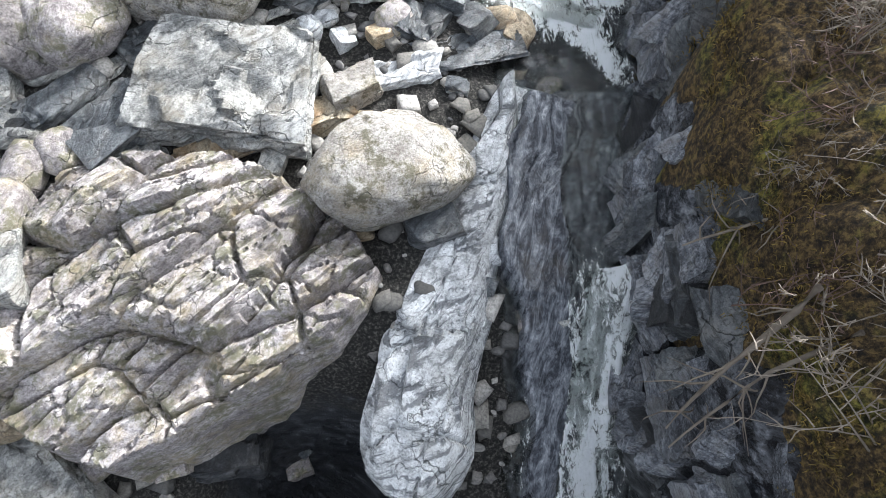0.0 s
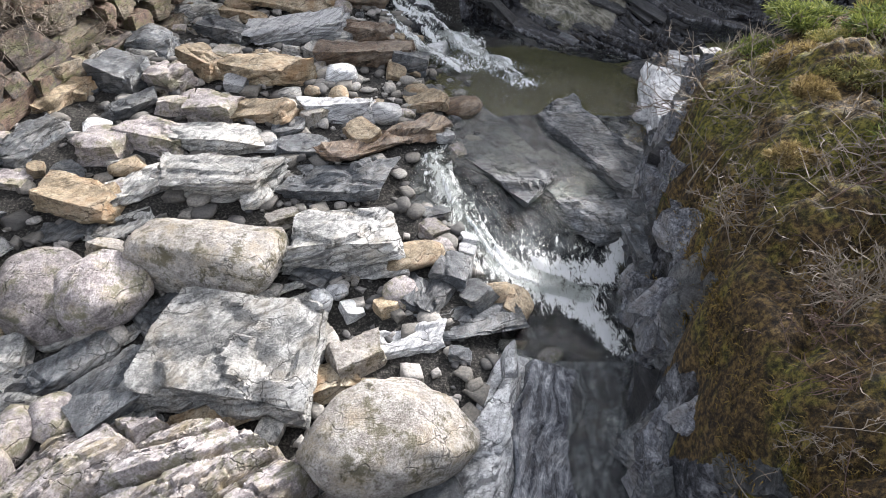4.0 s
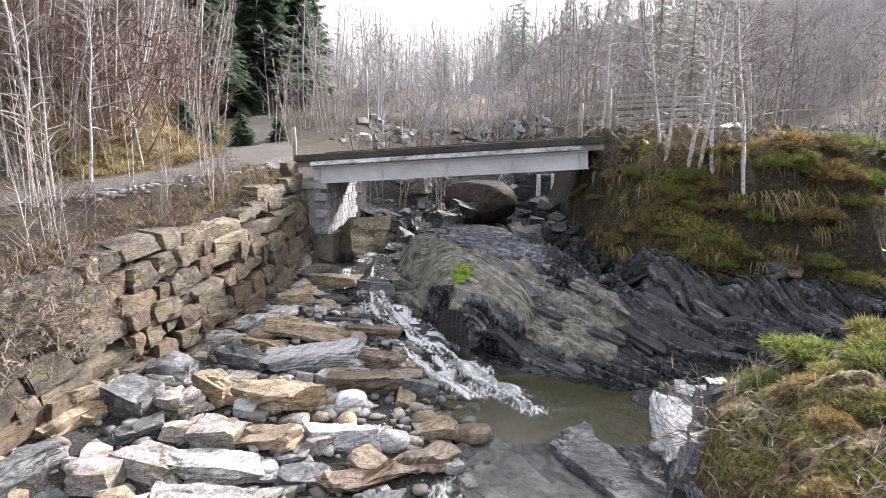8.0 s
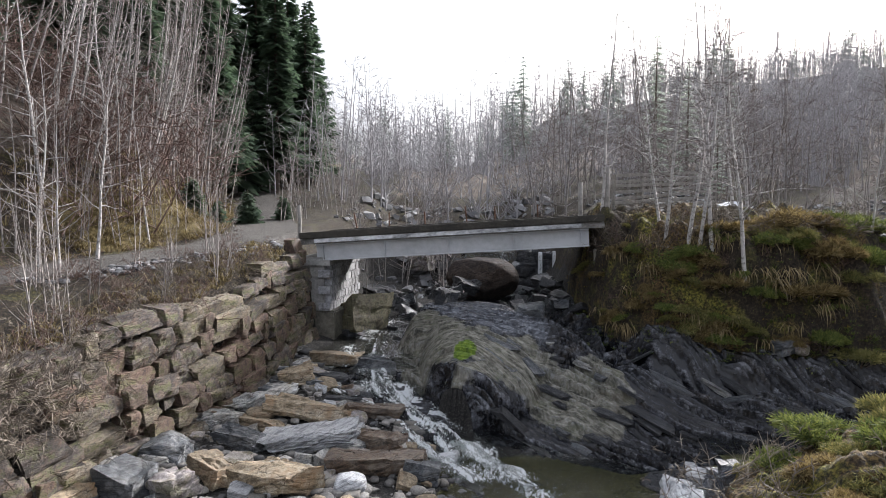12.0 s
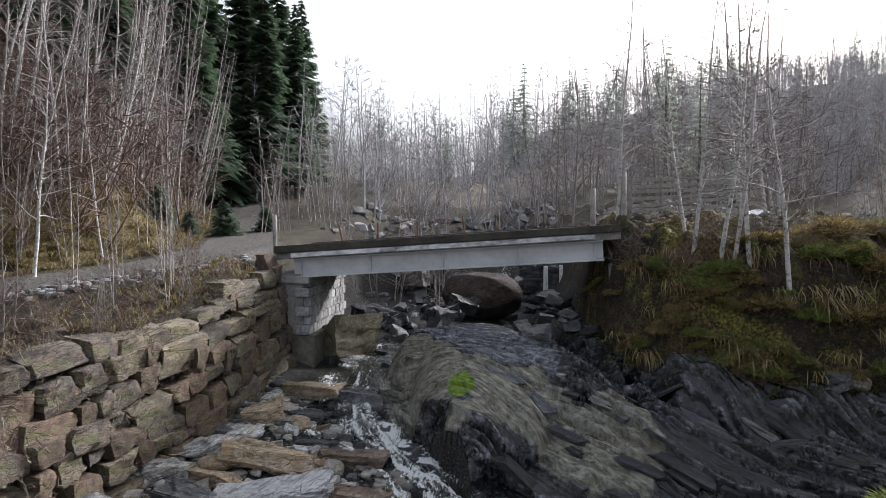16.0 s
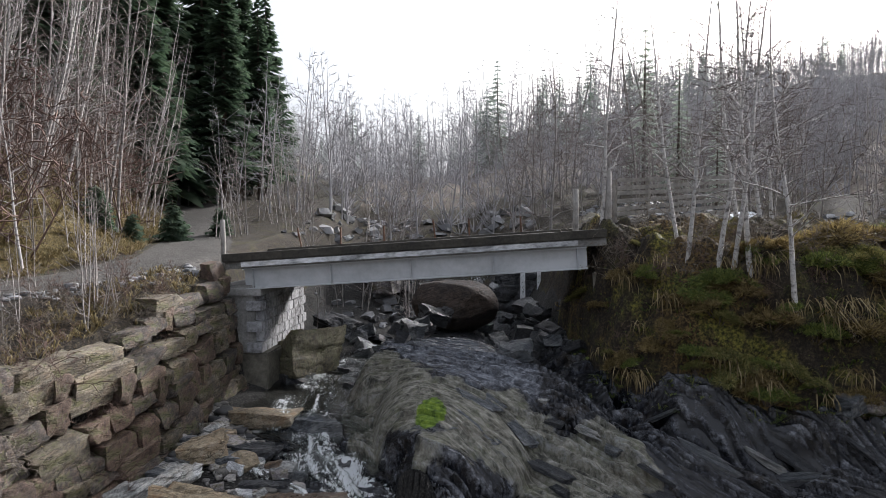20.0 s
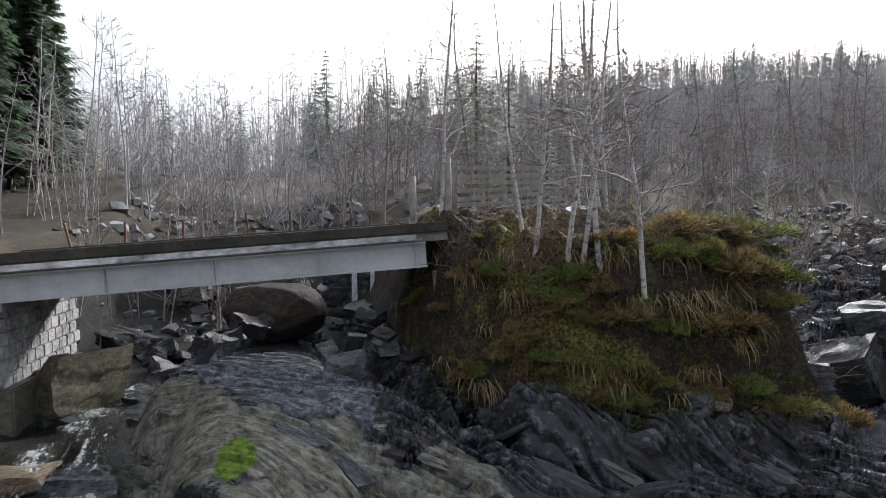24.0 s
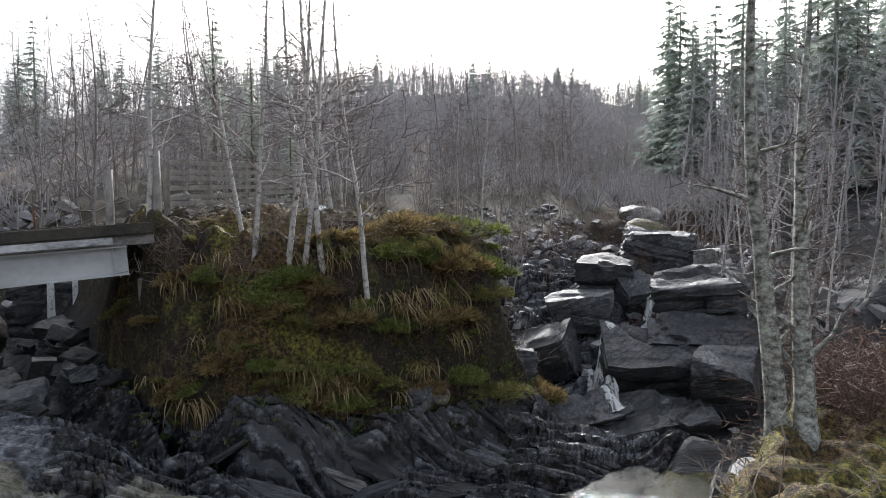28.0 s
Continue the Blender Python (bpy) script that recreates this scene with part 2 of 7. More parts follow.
    soft = math_node(n, l, "MAXIMUM", math_node(n, l, "MAXIMUM", zone("earth"), zone("moss")), math_node(n, l, "MAXIMUM", zone("grass"), math_node(n, l, "MAXIMUM", zone("shingle"), zone("road"))))
    wetness = ramp(n, l, noise_node(n, l, 1.7, 5, 0.7), [(0.4, 0.22), (0.62, 0.6)])
    l.new(mix(n, l, ramp(n, l, soft, [(0.25, 0.0), (0.6, 1.0)]), wetness, (0.92, 0.92, 0.92)), b.inputs["Roughness"])
    rocky = mix(n, l, 0.3, strat, noise_node(n, l, 12, 9, 0.75))
    bump(n, l, b, mix(n, l, ramp(n, l, soft, [(0.3, 0.0), (0.6, 1.0)]), rocky, mix(n, l, 0.5, gr, eg)), 1.0, 0.12)
    return m


def bedrock_material():
    """Wet dark slate, dry olive-grey slate, scoured bed, bright moss and painted edge highlights."""
    m, n, l, b = node_material("wet_slate_bedrock")

    def zone(key, wob=1.0):
        a = n.new("ShaderNodeAttribute")
        a.attribute_name = key
        v = math_node(n, l, "ADD", a.outputs["Fac"], math_node(n, l, "MULTIPLY", math_node(n, l, "SUBTRACT", wobble, 0.5), wob))
        return ramp(n, l, v, [(0.38, 0.0), (0.6, 1.0)])

    wobble = noise_node(n, l, 3.0, 8, 0.72)
    grain = n.new("ShaderNodeCombineXYZ")
    for k, key in enumerate(("along", "across")):
        a = n.new("ShaderNodeAttribute")
        a.attribute_name = key
        l.new(math_node(n, l, "MULTIPLY", a.outputs["Fac"], (2.4, 7.5)[k]), grain.inputs[k])
    st_ = n.new("ShaderNodeTexNoise")
    st_.inputs["Scale"].default_value, st_.inputs["Detail"].default_value, st_.inputs["Roughness"].default_value, st_.inputs["Distortion"].default_value = 1.0, 10, 0.76, 0.9
    l.new(grain.outputs[0], st_.inputs["Vector"])
    strat = st_.outputs["Fac"]
    mid = noise_node(n, l, 7, 9, 0.75)
    fine = noise_node(n, l, 40, 5, 0.75)
    tone = mix(n, l, 0.28, strat, mid)
    # top stop: quartz veins and dry beds, plus bluish wet highlights painted in
    dark = ramp(n, l, tone, [(0.44, (0.002, 0.0022, 0.0032)), (0.53, (0.007, 0.0076, 0.011)), (0.6, (0.03, 0.033, 0.043)), (0.7, (0.2, 0.215, 0.25))])
    pale = ramp(n, l, mix(n, l, 0.3, strat, mid), [(0.4, (0.02, 0.019, 0.015)), (0.48, (0.11, 0.105, 0.082)), (0.57, (0.25, 0.238, 0.2)), (0.68, (0.48, 0.46, 0.41))])
    pale = mix(n, l, ramp(n, l, wobble, [(0.5, 0.0), (0.66, 0.6)]), pale, (0.095, 0.1, 0.045))
    streaky = ramp(n, l, tone, [(0.38, (0.008, 0.009, 0.012)), (0.47, (0.045, 0.049, 0.06)), (0.56, (0.17, 0.18, 0.2)), (0.66, (0.45, 0.46, 0.48))])
    col = mix(n, l, zone("pale"), dark, pale)
    col = mix(n, l, zone("streaked", 0.7), col, streaky)
    rusty = ramp(n, l, noise_node(n, l, 1.1, 6, 0.7), [(0.56, 0.0), (0.7, 0.5)])
    col = mix(n, l, rusty, col, (0.05, 0.036, 0.02))
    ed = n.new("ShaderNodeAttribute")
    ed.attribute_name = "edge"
    # light caught by proud edges, put into the colour and broken by noise
    glint = math_node(n, l, "MULTIPLY", ed.outputs["Fac"], ramp(n, l, mix(n, l, 0.5, mid, wobble), [(0.48, 0.0), (0.62, 0.6)]))
    col = mix(n, l, glint, col, (0.3, 0.31, 0.34))
    green = ramp(n, l, mid, [(0.36, (0.03, 0.055, 0.006)), (0.5, (0.1, 0.16, 0.015)), (0.64, (0.2, 0.27, 0.035))])
    moss = zone("green", 1.7)
    col = mix(n, l, moss, col, green)
    l.new(col, b.inputs["Base Color"])
    rough = ramp(n, l, mix(n, l, 0.5, mid, wobble), [(0.38, 0.1), (0.62, 0.3)])
    rough = mix(n, l, zone("pale"), rough, (0.72, 0.72, 0.72))
    l.new(mix(n, l, moss, rough, (0.95, 0.95, 0.95)), b.inputs["Roughness"])
    b.inputs["Specular IOR Level"].default_value = 0.5
    bump(n, l, b, mix(n, l, 0.2, mix(n, l, 0.35, strat, mid), fine), 0.6, 0.045)
    return m


M_BEDROCK = bedrock_material()
M_GROUND = ground_material()


def plain_material(name, dark, light, scale=20, rough=0.8, metal=0.0, bump_strength=0.4, stretch=None):
    m, n, l, b = node_material(name)
    f = noise_node(n, l, scale, 6, 0.65, stretch=stretch)
    g = noise_node(n, l, scale * 0.13, 4, 0.6)
    v = mix(n, l, 0.5, f, g)
    l.new(ramp(n, l, v, [(0.36, dark), (0.62, light)]), b.inputs["Base Color"])
    b.inputs["Roughness"].default_value, b.inputs["Metallic"].default_value = rough, metal
    bump(n, l, b, f, bump_strength, 0.02)
    return m


M_CONCRETE = plain_material("weathered_concrete", (0.13, 0.125, 0.12), (0.36, 0.35, 0.33), 14)
M_BLOCK = plain_material("flaking_whitewashed_block", (0.04, 0.036, 0.033), (0.44, 0.44, 0.45), 9)
M_FOOTING = plain_material("wet_dark_concrete", (0.05, 0.045, 0.035), (0.2, 0.185, 0.15), 8, 0.5)
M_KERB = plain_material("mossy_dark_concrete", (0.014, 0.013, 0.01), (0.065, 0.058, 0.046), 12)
M_STRIP = plain_material("flaked_white_paint", (0.05, 0.05, 0.05), (0.78, 0.79, 0.8), 6, stretch=(0.6, 1, 1.5))
M_STEEL = plain_material("grey_painted_steel", (0.36, 0.37, 0.375), (0.5, 0.51, 0.52), 5, 0.55, 0.0, 0.1)
M_RUSTY = plain_material("rusty_iron", (0.05, 0.025, 0.015), (0.16, 0.08, 0.045), 30, 0.8)
M_POST = plain_material("grey_weathered_wood", (0.12, 0.11, 0.1), (0.36, 0.34, 0.31), 25, 0.85, stretch=(3, 3, 0.4))
M_SHEET = plain_material("white_plastic_sheet", (0.7, 0.72, 0.74), (0.85, 0.86, 0.87), 6, 0.5)


# ---- ground ----
def hash2(i, j, seed):
    v = (i * 374761393 + j * 668265263 + seed * 974634777) & 0x7FFFFFFF
    v = ((v ^ (v >> 13)) * 1274126177) & 0x7FFFFFFF
    return ((v ^ (v >> 16)) & 0xFFFF) / 65535.0


def vnoise(x, y, seed=0):
    x, y = np.asarray(x, float), np.asarray(y, float)
    i, j = np.floor(x).astype(np.int64), np.floor(y).astype(np.int64)
    u, v = x - i, y - j
    u, v = u * u * (3 - 2 * u), v * v * (3 - 2 * v)
    return (hash2(i, j, seed) * (1 - u) + hash2(i + 1, j, seed) * u) * (1 - v) + (hash2(i, j + 1, seed) * (1 - u) + hash2(i + 1, j + 1, seed) * u) * v


def fbm(x, y, octaves=4, seed=0):
    s, a = 0.0, 0.5
    for k in range(octaves):
        s = s + a * (vnoise(x, y, seed + k) - 0.5)
        x, y, a = x * 2.03 + 7.1, y * 2.03 + 3.7, a * 0.5
    return s


def sm(a, b, v):
    u = np.clip((v - a) / (b - a), 0, 1)
    return u * u * (3 - 2 * u)


def lerp(a, b, u):
    return a + (b - a) * u


def stream_x(y):
    return np.interp(y, [-6, 0, 2, 4.1, 5.3, 6.1, 6.8, 7.7, 8.5, 9.8, 11, 12, 13.4, 14.6, 16, 17.5, 19, 21, 24, 29, 34, 60], [2.2, 1.8, 1.55, 1.5, 1.85, 1.95, 1.7, 1.58, 1.4, 1.9, 2.0, 2.0, 1.7, 0.2, -1.3, -2.5, -3.0, -2.6, -1.6, 1.2, 2.6, 4.0])


def stream_half(y):
    wide = np.interp(y, [-6, 0, 2, 4.1, 5.3, 6.1, 6.8, 7.7, 8.5, 9.8, 11, 12, 13.4, 14.6, 16, 18, 20, 24, 60], [0.75, 0.75, 0.8, 0.9, 0.9, 0.9, 1.25, 1.48, 1.9, 1.9, 2.0, 2.2, 2.0, 0.9, 0.8, 1.2, 1.3, 1.2, 1.2])
    return wide * (1 + 0.16 * np.sin(y * 3.7) * np.sin(y * 1.3 + 1))


def water_z(y):
    return np.interp(y, [-6, -1, 0.4, 1.6, 2.4, 4, 6, 6.6, 7.6, 8.6, 10, 12, 13.6, 14.6, 15.6, 16.6, 17.2, 18.2, 18.6, 20, 28, 32.4, 33.2, 40, 60], [-2.8, -1.6, -0.9, -0.2, 0.42, 0.58, 0.75, 0.85, 1.12, 1.3, 1.42, 1.5, 1.52, 1.66, 1.9, 2.12, 2.3, 2.4, 2.62, 2.72, 2.9, 3.3, 4.9, 5.8, 8.5])


def wall_x(y):
    return np.interp(y, [-6, 4, 9.6, 16.4, 20.6], [-10.2, -8.6, -7.3, -5.3, -4.7])


def wall_top(y):
    return np.interp(y, [0, 8, 12, 16, 19, 20.6], [3.4, 4.0, 4.6, 5.3, 5.8, 5.95])


def road_x(y):
    return np.interp(y, [-10, 8, 14, 18.5, 22, 26, 60], [-24, -16, -11.6, -8.6, -7.0, -8.0, -20])


def road_z(y):
    return np.interp(y, [-10, 8, 14, 18.5, 22, 26, 60], [4.6, 5.2, 5.55, 5.95, 6.2, 6.5, 9.0])


def bank_foot(x):
    return np.interp(x, [3.9, 4.15, 4.4, 4.8, 5.6, 7, 9, 11.5, 13, 16], [28, 22, 18.7, 17.5, 16.8, 16.1, 15.6, 15.6, 17.2, 22])


def dome_shape(x, y):
    """The whale-backed ridge of slate in mid-stream."""
    u, v = (x - 0.35) * 0.99 + (y - 18.7) * 0.15, -(x - 0.35) * 0.15 + (y - 18.7) * 0.99
    u = u + 0.35 * fbm(x * 0.8, y * 0.5, 2, 27)
    return 1.5 * np.clip(1 - np.abs(u / np.where(u < 0, 1.55, 2.6)) ** 2.2 - np.abs(v / np.where(v < 0, 3.9, 5.0)) ** 2.2, 0, 1) ** 0.6


def terrain(x, y):
    xc, hw, zw = stream_x(y), stream_half(y), water_z(y)
    off = x - xc
    # bed and boulder field
    bed = zw - 0.3 * (1 - sm(0.6, 1.15, np.abs(off) / hw))
    left = -(off + hw)
    z = bed + 0.1 * sm(0, 0.6, left) + 0.06 * np.clip(left, 0, 8)
    right = off - hw
    z = z + 0.12 * np.clip(right, 0, 6) * sm(11, 13, y)
    z = z + 0.16 * fbm(x * 0.9, y * 0.9, 4, 3) * sm(-0.2, 0.6, left)
    # hollow under the near slabs
    z = z - 2.3 * np.exp(-(((x + 1.5) / 1.25) ** 2 + ((y - 0.5) / 0.8) ** 2) ** 1.5)
    # bedrock shelf beyond the pool
    shelf = sm(0.0, 0.7, y - np.interp(x, [-3, -1.2, 0.4, 2.2, 4, 6, 9, 14], [19.5, 17.4, 15.2, 14.3, 13.9, 13.6, 13.3, 13.4]) + 0.5 * fbm(x, y, 3, 31)) * sm(-0.2, 0.5, right + 0.1)
    up = np.clip(y - np.interp(x, [-3, 0.4, 4, 9, 14], [19, 15.0, 13.6, 13.2, 13.2]), 0, 30)
    z_shelf = zw * 0 + 1.85 + 1.9 * sm(0, 3.6, up) + 0.03 * up
    z = np.where(y > 12.5, lerp(z, np.maximum(z, z_shelf), shelf), z)
    dome = dome_shape(x, y)
    z = np.where(dome > 0.02, np.maximum(z, 2.25 + 1.07 * dome), z)
    gully = np.exp(-((x - np.interp(y, [14.5, 17, 20, 24], [4.6, 4.2, 2.9, 2.6])) / 0.6) ** 2) * sm(15.3, 16.8, y) * (1 - sm(26, 30, y))
    z = z - 0.9 * gully * sm(2.4, 3.2, z)
    # side stream coming down from the far right
    gx = np.interp(y, [12, 13, 15.4, 16.5, 19, 24, 32], [7.5, 9.5, 13.4, 14.2, 16.5, 21, 28])
    gz = np.interp(y, [12, 13, 15.2, 15.7, 17.5, 18.2, 20, 21, 24, 32], [1.8, 2.0, 2.65, 3.9, 4.25, 4.9, 5.2, 5.9, 6.6, 9.0])
    # right bank, hollowed at its foot
    s = y - bank_foot(x)
    s = s + 0.9 * fbm(x * 0.9, y * 0.9, 3, 43)
    zr = 3.4 + 2.75 * sm(-0.1, 1.6, s + 0.9 * fbm(x * 0.7, y * 0.7, 2, 46)) + 0.6 * fbm(x * 1.3, y * 1.3, 3, 44) + 0.12 * np.clip(s - 1.5, 0, 16) + 0.1 * np.clip(s - 17, 0, 200)
    east = sm(13.5, 30, x)
    zr = zr + east * np.clip(x - 14, 0, 60) * 0.07
    z = z - 1.15 * np.exp(-((s + 0.6) / 0.5) ** 2) * sm(3.4, 4.4, x) * (1 - sm(6.5, 8.5, x)) - 0.5 * np.exp(-((s + 0.55) / 0.45) ** 2) * sm(6.5, 8.5, x) * (1 - sm(9.5, 11.5, x))
    w = sm(-0.25, 0.2, s + 0.5 * fbm(x * 1.3, y * 1.3, 3, 41)) * sm(3.7 - 0.45 * np.clip(y - 27, 0, 20), 5.7 + 0.6 * np.clip(y - 27, 0, 30), x + 0.8 * fbm(x * 0.9, y * 0.9, 3, 48))
    z = lerp(z, np.maximum(z, zr), w)
    ramp_up = sm(4.4, 5.0, x) * (1 - sm(8.5, 11, x)) * sm(19.0, 20.0, y) * (1 - sm(23.5, 26, y))
    z = lerp(z, np.maximum(z, 6.75), ramp_up)
    gull = np.abs(x - gx) / (1.6 + 0.1 * np.clip(y - 15, 0, 20))
    z = np.where(y > 12, lerp(z, gz + 0.35 * np.clip(x - gx, -2, 3) * sm(15, 16, y), (1 - sm(0.6, 1.5, gull)) * sm(12, 13.5, y)), z)
    # rock mass beside the side fall, then the wooded slope
    ridge = sm(-0.5, 1.6, x - gx - 2.2) * sm(10.5, 13.5, y)
    z = np.where(y > 10, lerp(z, np.maximum(z, 3.0 + 0.17 * np.clip(y - 13, 0, 30) + 0.13 * np.clip(x - gx - 2, 0, 40)), ridge), z)
    z = z - 1.1 * np.exp(-(((x - 11.9) / 2.4) ** 2 + ((y - 12.3) / 1.1) ** 2))
    # stepped trough of the side fall
    al, ac = (x - 1.6) * 0.847 + (y - 6.5) * 0.532, -(x - 1.6) * 0.532 + (y - 6.5) * 0.847
    trough = (1 - sm(2.6, 4.6, np.abs(ac + 0.2 + 0.6 * fbm(x * 0.8, y * 0.8, 3, 58)))) * sm(13.2, 14.2, al) * (1 - sm(24, 28, al))
    z = lerp(z, np.interp(al, [13, 15.2, 15.9, 17.2, 18.2, 19.6, 20.6, 24, 30], [2.05, 2.3, 2.5, 3.2, 3.7, 4.4, 4.9, 6.0, 7.6]) + 0.2 * fbm(x * 1.4, y * 1.4, 3, 59), trough)
    # wooded hillside beyond the side fall
    z = z + 0.4 * np.clip(-ac - 6, 0, 60) * sm(15, 24, al) * (1 - sm(120, 200, al))
    # mound on the near right bank
    edge = np.interp(y, [-6, 0.3, 1.3, 3, 4, 5, 6.7, 7.8, 8.7, 10.3, 11], [2.9, 2.5, 2.3, 2.2, 2.35, 2.65, 2.9, 3.05, 3.5, 4.3, 4.8])
    inside = x - edge + 0.45 * fbm(x * 1.2, y * 1.2, 3, 51)
    top = np.interp(inside, [0, 0.25, 0.55, 1.0, 2.0, 3.5, 12, 40], [0.6, 1.9, 2.7, 3.1, 3.6, 3.95, 4.3, 8.0])
    m = sm(-0.15, 0.3, inside) * (1 - sm(10.0, 10.8, y + np.interp(x, [3.6, 4.3, 5, 6.5, 8, 10], [0, 0.2, 1.2, 1.1, 0.5, 0]) + 0.6 * fbm(x * 0.8, y * 0.8, 3, 61) ))
    z = lerp(z, np.maximum(z, top), m)
    # retaining wall, earth slope, road and wooded hillside
    xw = wall_x(y)
    behind = xw - 0.35 - x
    beyond = sm(20.2, 21.2, y)
    rx, rz = road_x(y), road_z(y)
    slope = wall_top(y) - 0.1 + (rz - wall_top(y)) * sm(0.2, np.maximum(xw - 0.5 - rx - 1.6, 0.8), behind)
    hill = np.clip(rx - 1.9 - x, 0, 300)
    zl = slope + np.interp(hill, [0, 0.6, 3, 12, 60, 300], [0, 0.4, 2.7, 8.5, 24, 40])
    zl = lerp(zl, rz + np.interp(hill, [0, 0.6, 3, 12, 60, 300], [0, 0.4, 2.7, 8.5, 24, 40]), beyond)
    lb = np.interp(y, [20.6, 21.5, 24, 30, 36, 60], [-4.7, -4.9, -4.6, -4.2, -4.0, -4.0])
    front = np.where(y < 20.6, xw - 0.3, lb)
    ml = sm(0.0, 0.25, front - x) * (1 - beyond) + beyond * sm(0.0, 1.6, front - x)
    z = lerp(z, np.maximum(z, zl), ml)
    # valley head
    far = np.clip(y - 36, 0, 1000)
    z = z + 0.045 * np.clip(far, 0, 70) + 0.03 * far
    z = z + sm(40, 120, y) * np.clip(x - 8, 0, 120) * 0.12
    z = np.where(y > 26, z + 0.55 * fbm(x * 0.35, y * 0.35, 4, 71) * sm(26, 32, y), z)
    return z


def rock_mask(x, y):
    s = y - bank_foot(x)
    return sm(12.6, 13.6, y) * (1 - sm(-0.1, 0.5, s) * sm(3.4, 4.2, x)) * sm(0.7, 0.95, (x - stream_x(y)) / stream_half(y)) * (1 - sm(30, 34, y))


def axis(a, b, step, out_a, out_b, growth=1.12):
    mid = list(np.arange(a, b, step))
    lo, hi, d = [a - step], [mid[-1] + step], step
    while lo[-1] > out_a:
        d *= growth
        lo.append(lo[-1] - d)
    d = step
    while hi[-1] < out_b:
        d *= growth
        hi.append(hi[-1] + d)
    return np.array(lo[::-1] + mid + hi)


def turned(xs, ys, turn):
    """A grid whose first axis points turn degrees from east."""
    u, v = np.meshgrid(xs, ys)
    c, s = math.cos(radians(turn)), math.sin(radians(turn))
    return u * c - v * s, u * s + v * c


def sheet(name, xs, ys, z, material, attrs, turn=0.0):
    nx, ny = len(xs), len(ys)
    gx, gy = turned(xs, ys, turn)
    co = np.stack([gx, gy, z], -1).reshape(-1, 3)
    k = np.arange(nx * ny).reshape(ny, nx)
    quads = np.stack([k[:-1, :-1], k[:-1, 1:], k[1:, 1:], k[1:, :-1]], -1).reshape(-1, 4)
    me = bpy.data.meshes.new(name)
    me.vertices.add(len(co))
    me.vertices.foreach_set("co", co.ravel())
    me.loops.add(quads.size)
    me.loops.foreach_set("vertex_index", quads.ravel())
    me.polygons.add(len(quads))
    me.polygons.foreach_set("loop_start", np.arange(len(quads)) * 4)
    me.polygons.foreach_set("use_smooth", np.ones(len(quads), bool))
    me.update(calc_edges=True)
    for key, val in attrs.items():
        me.attributes.new(key, "FLOAT", "POINT").data.foreach_set("value", np.asarray(val, np.float32).ravel())
    me.materials.append(material)
    return new(name, me)


GX = axis(-10, 16, 0.11, -420, 420)
GY = axis(-2, 24, 0.11, -60, 900)
gx_, gy_ = np.meshgrid(GX, GY)
hz = terrain(gx_, gy_)
rk = rock_mask(gx_, gy_)
cliff = sm(0.0, 0.4, gx_ - np.interp(gy_, [-6, 0.3, 1.3, 3, 4, 5, 6.7, 7.8, 8.7, 10.3, 11], [2.7, 2.3, 2.1, 2.0, 2.15, 2.45, 2.7, 2.85, 3.3, 4.1, 4.6])) * (1 - sm(10.4, 11.5, gy_))


def cells(u, v, seed):
    """Broken blocks: each one's height and tilt, and how near the joint is."""
    i, j = np.floor(u).astype(np.int64), np.floor(v).astype(np.int64)
    best, second = np.full(u.shape, 99.0), np.full(u.shape, 99.0)
    out = np.zeros(u.shape)
    for a in (-1, 0, 1):
        for c in (-1, 0, 1):
            p, q = i + a, j + c
            du, dv = u - p - hash2(p, q, seed), v - q - hash2(p, q, seed + 1)
            d = du * du + dv * dv
            h = hash2(p, q, seed + 2) - 0.5 + du * (hash2(p, q, seed + 3) - 0.5) * 0.5 + dv * (hash2(p, q, seed + 4) * 0.5 - 0.75)
            near = d < best
            second = np.where(near, best, np.minimum(second, d))
            out = np.where(near, h, out)
            best = np.where(near, d, best)
    return out, np.sqrt(second) - np.sqrt(best)


def broken_slate(x, y, angle, seed, length=1.0, level=3, warp=0.12, size=1.0):
    """Long thin beds of split slate in three sizes, with open joints."""
    wx = x + 0.5 * fbm(x * 0.6, y * 0.6, 3, seed) + warp * fbm(x * 2.5, y * 2.5, 2, seed + 3)
    wy = y + 0.5 * fbm(x * 0.6 + 9, y * 0.6, 3, seed + 5) + warp * fbm(x * 2.5 + 5, y * 2.5, 2, seed + 7)
    c, s = math.cos(radians(angle)), math.sin(radians(angle))
    al, ac = wx * c + wy * s, -wx * s + wy * c
    z = 0.0
    for k, (sl, sw, amp) in enumerate([(3.4, 0.55, 0.2), (2.0, 0.23, 0.14), (1.1, 0.1, 0.075)][:level]):
        h, joint = cells(al / (sl * length * size) + 0.4 * ac, ac / (sw * size), seed + 11 * k)
        z = z + amp * h - amp * 0.4 * np.clip(1 - joint / 0.1, 0, 1)
    return z


CLIFF_EDGE = ([-6, 0.3, 1.3, 3, 4, 5, 6.7, 7.8, 8.7, 10.3, 11], [2.7, 2.3, 2.1, 2.0, 2.15, 2.45, 2.7, 2.85, 3.3, 4.1, 4.6])


def cliff_mask(x, y):
    return sm(0.0, 0.35, x - np.interp(y, *CLIFF_EDGE)) * (1 - sm(10.4, 11.5, y))


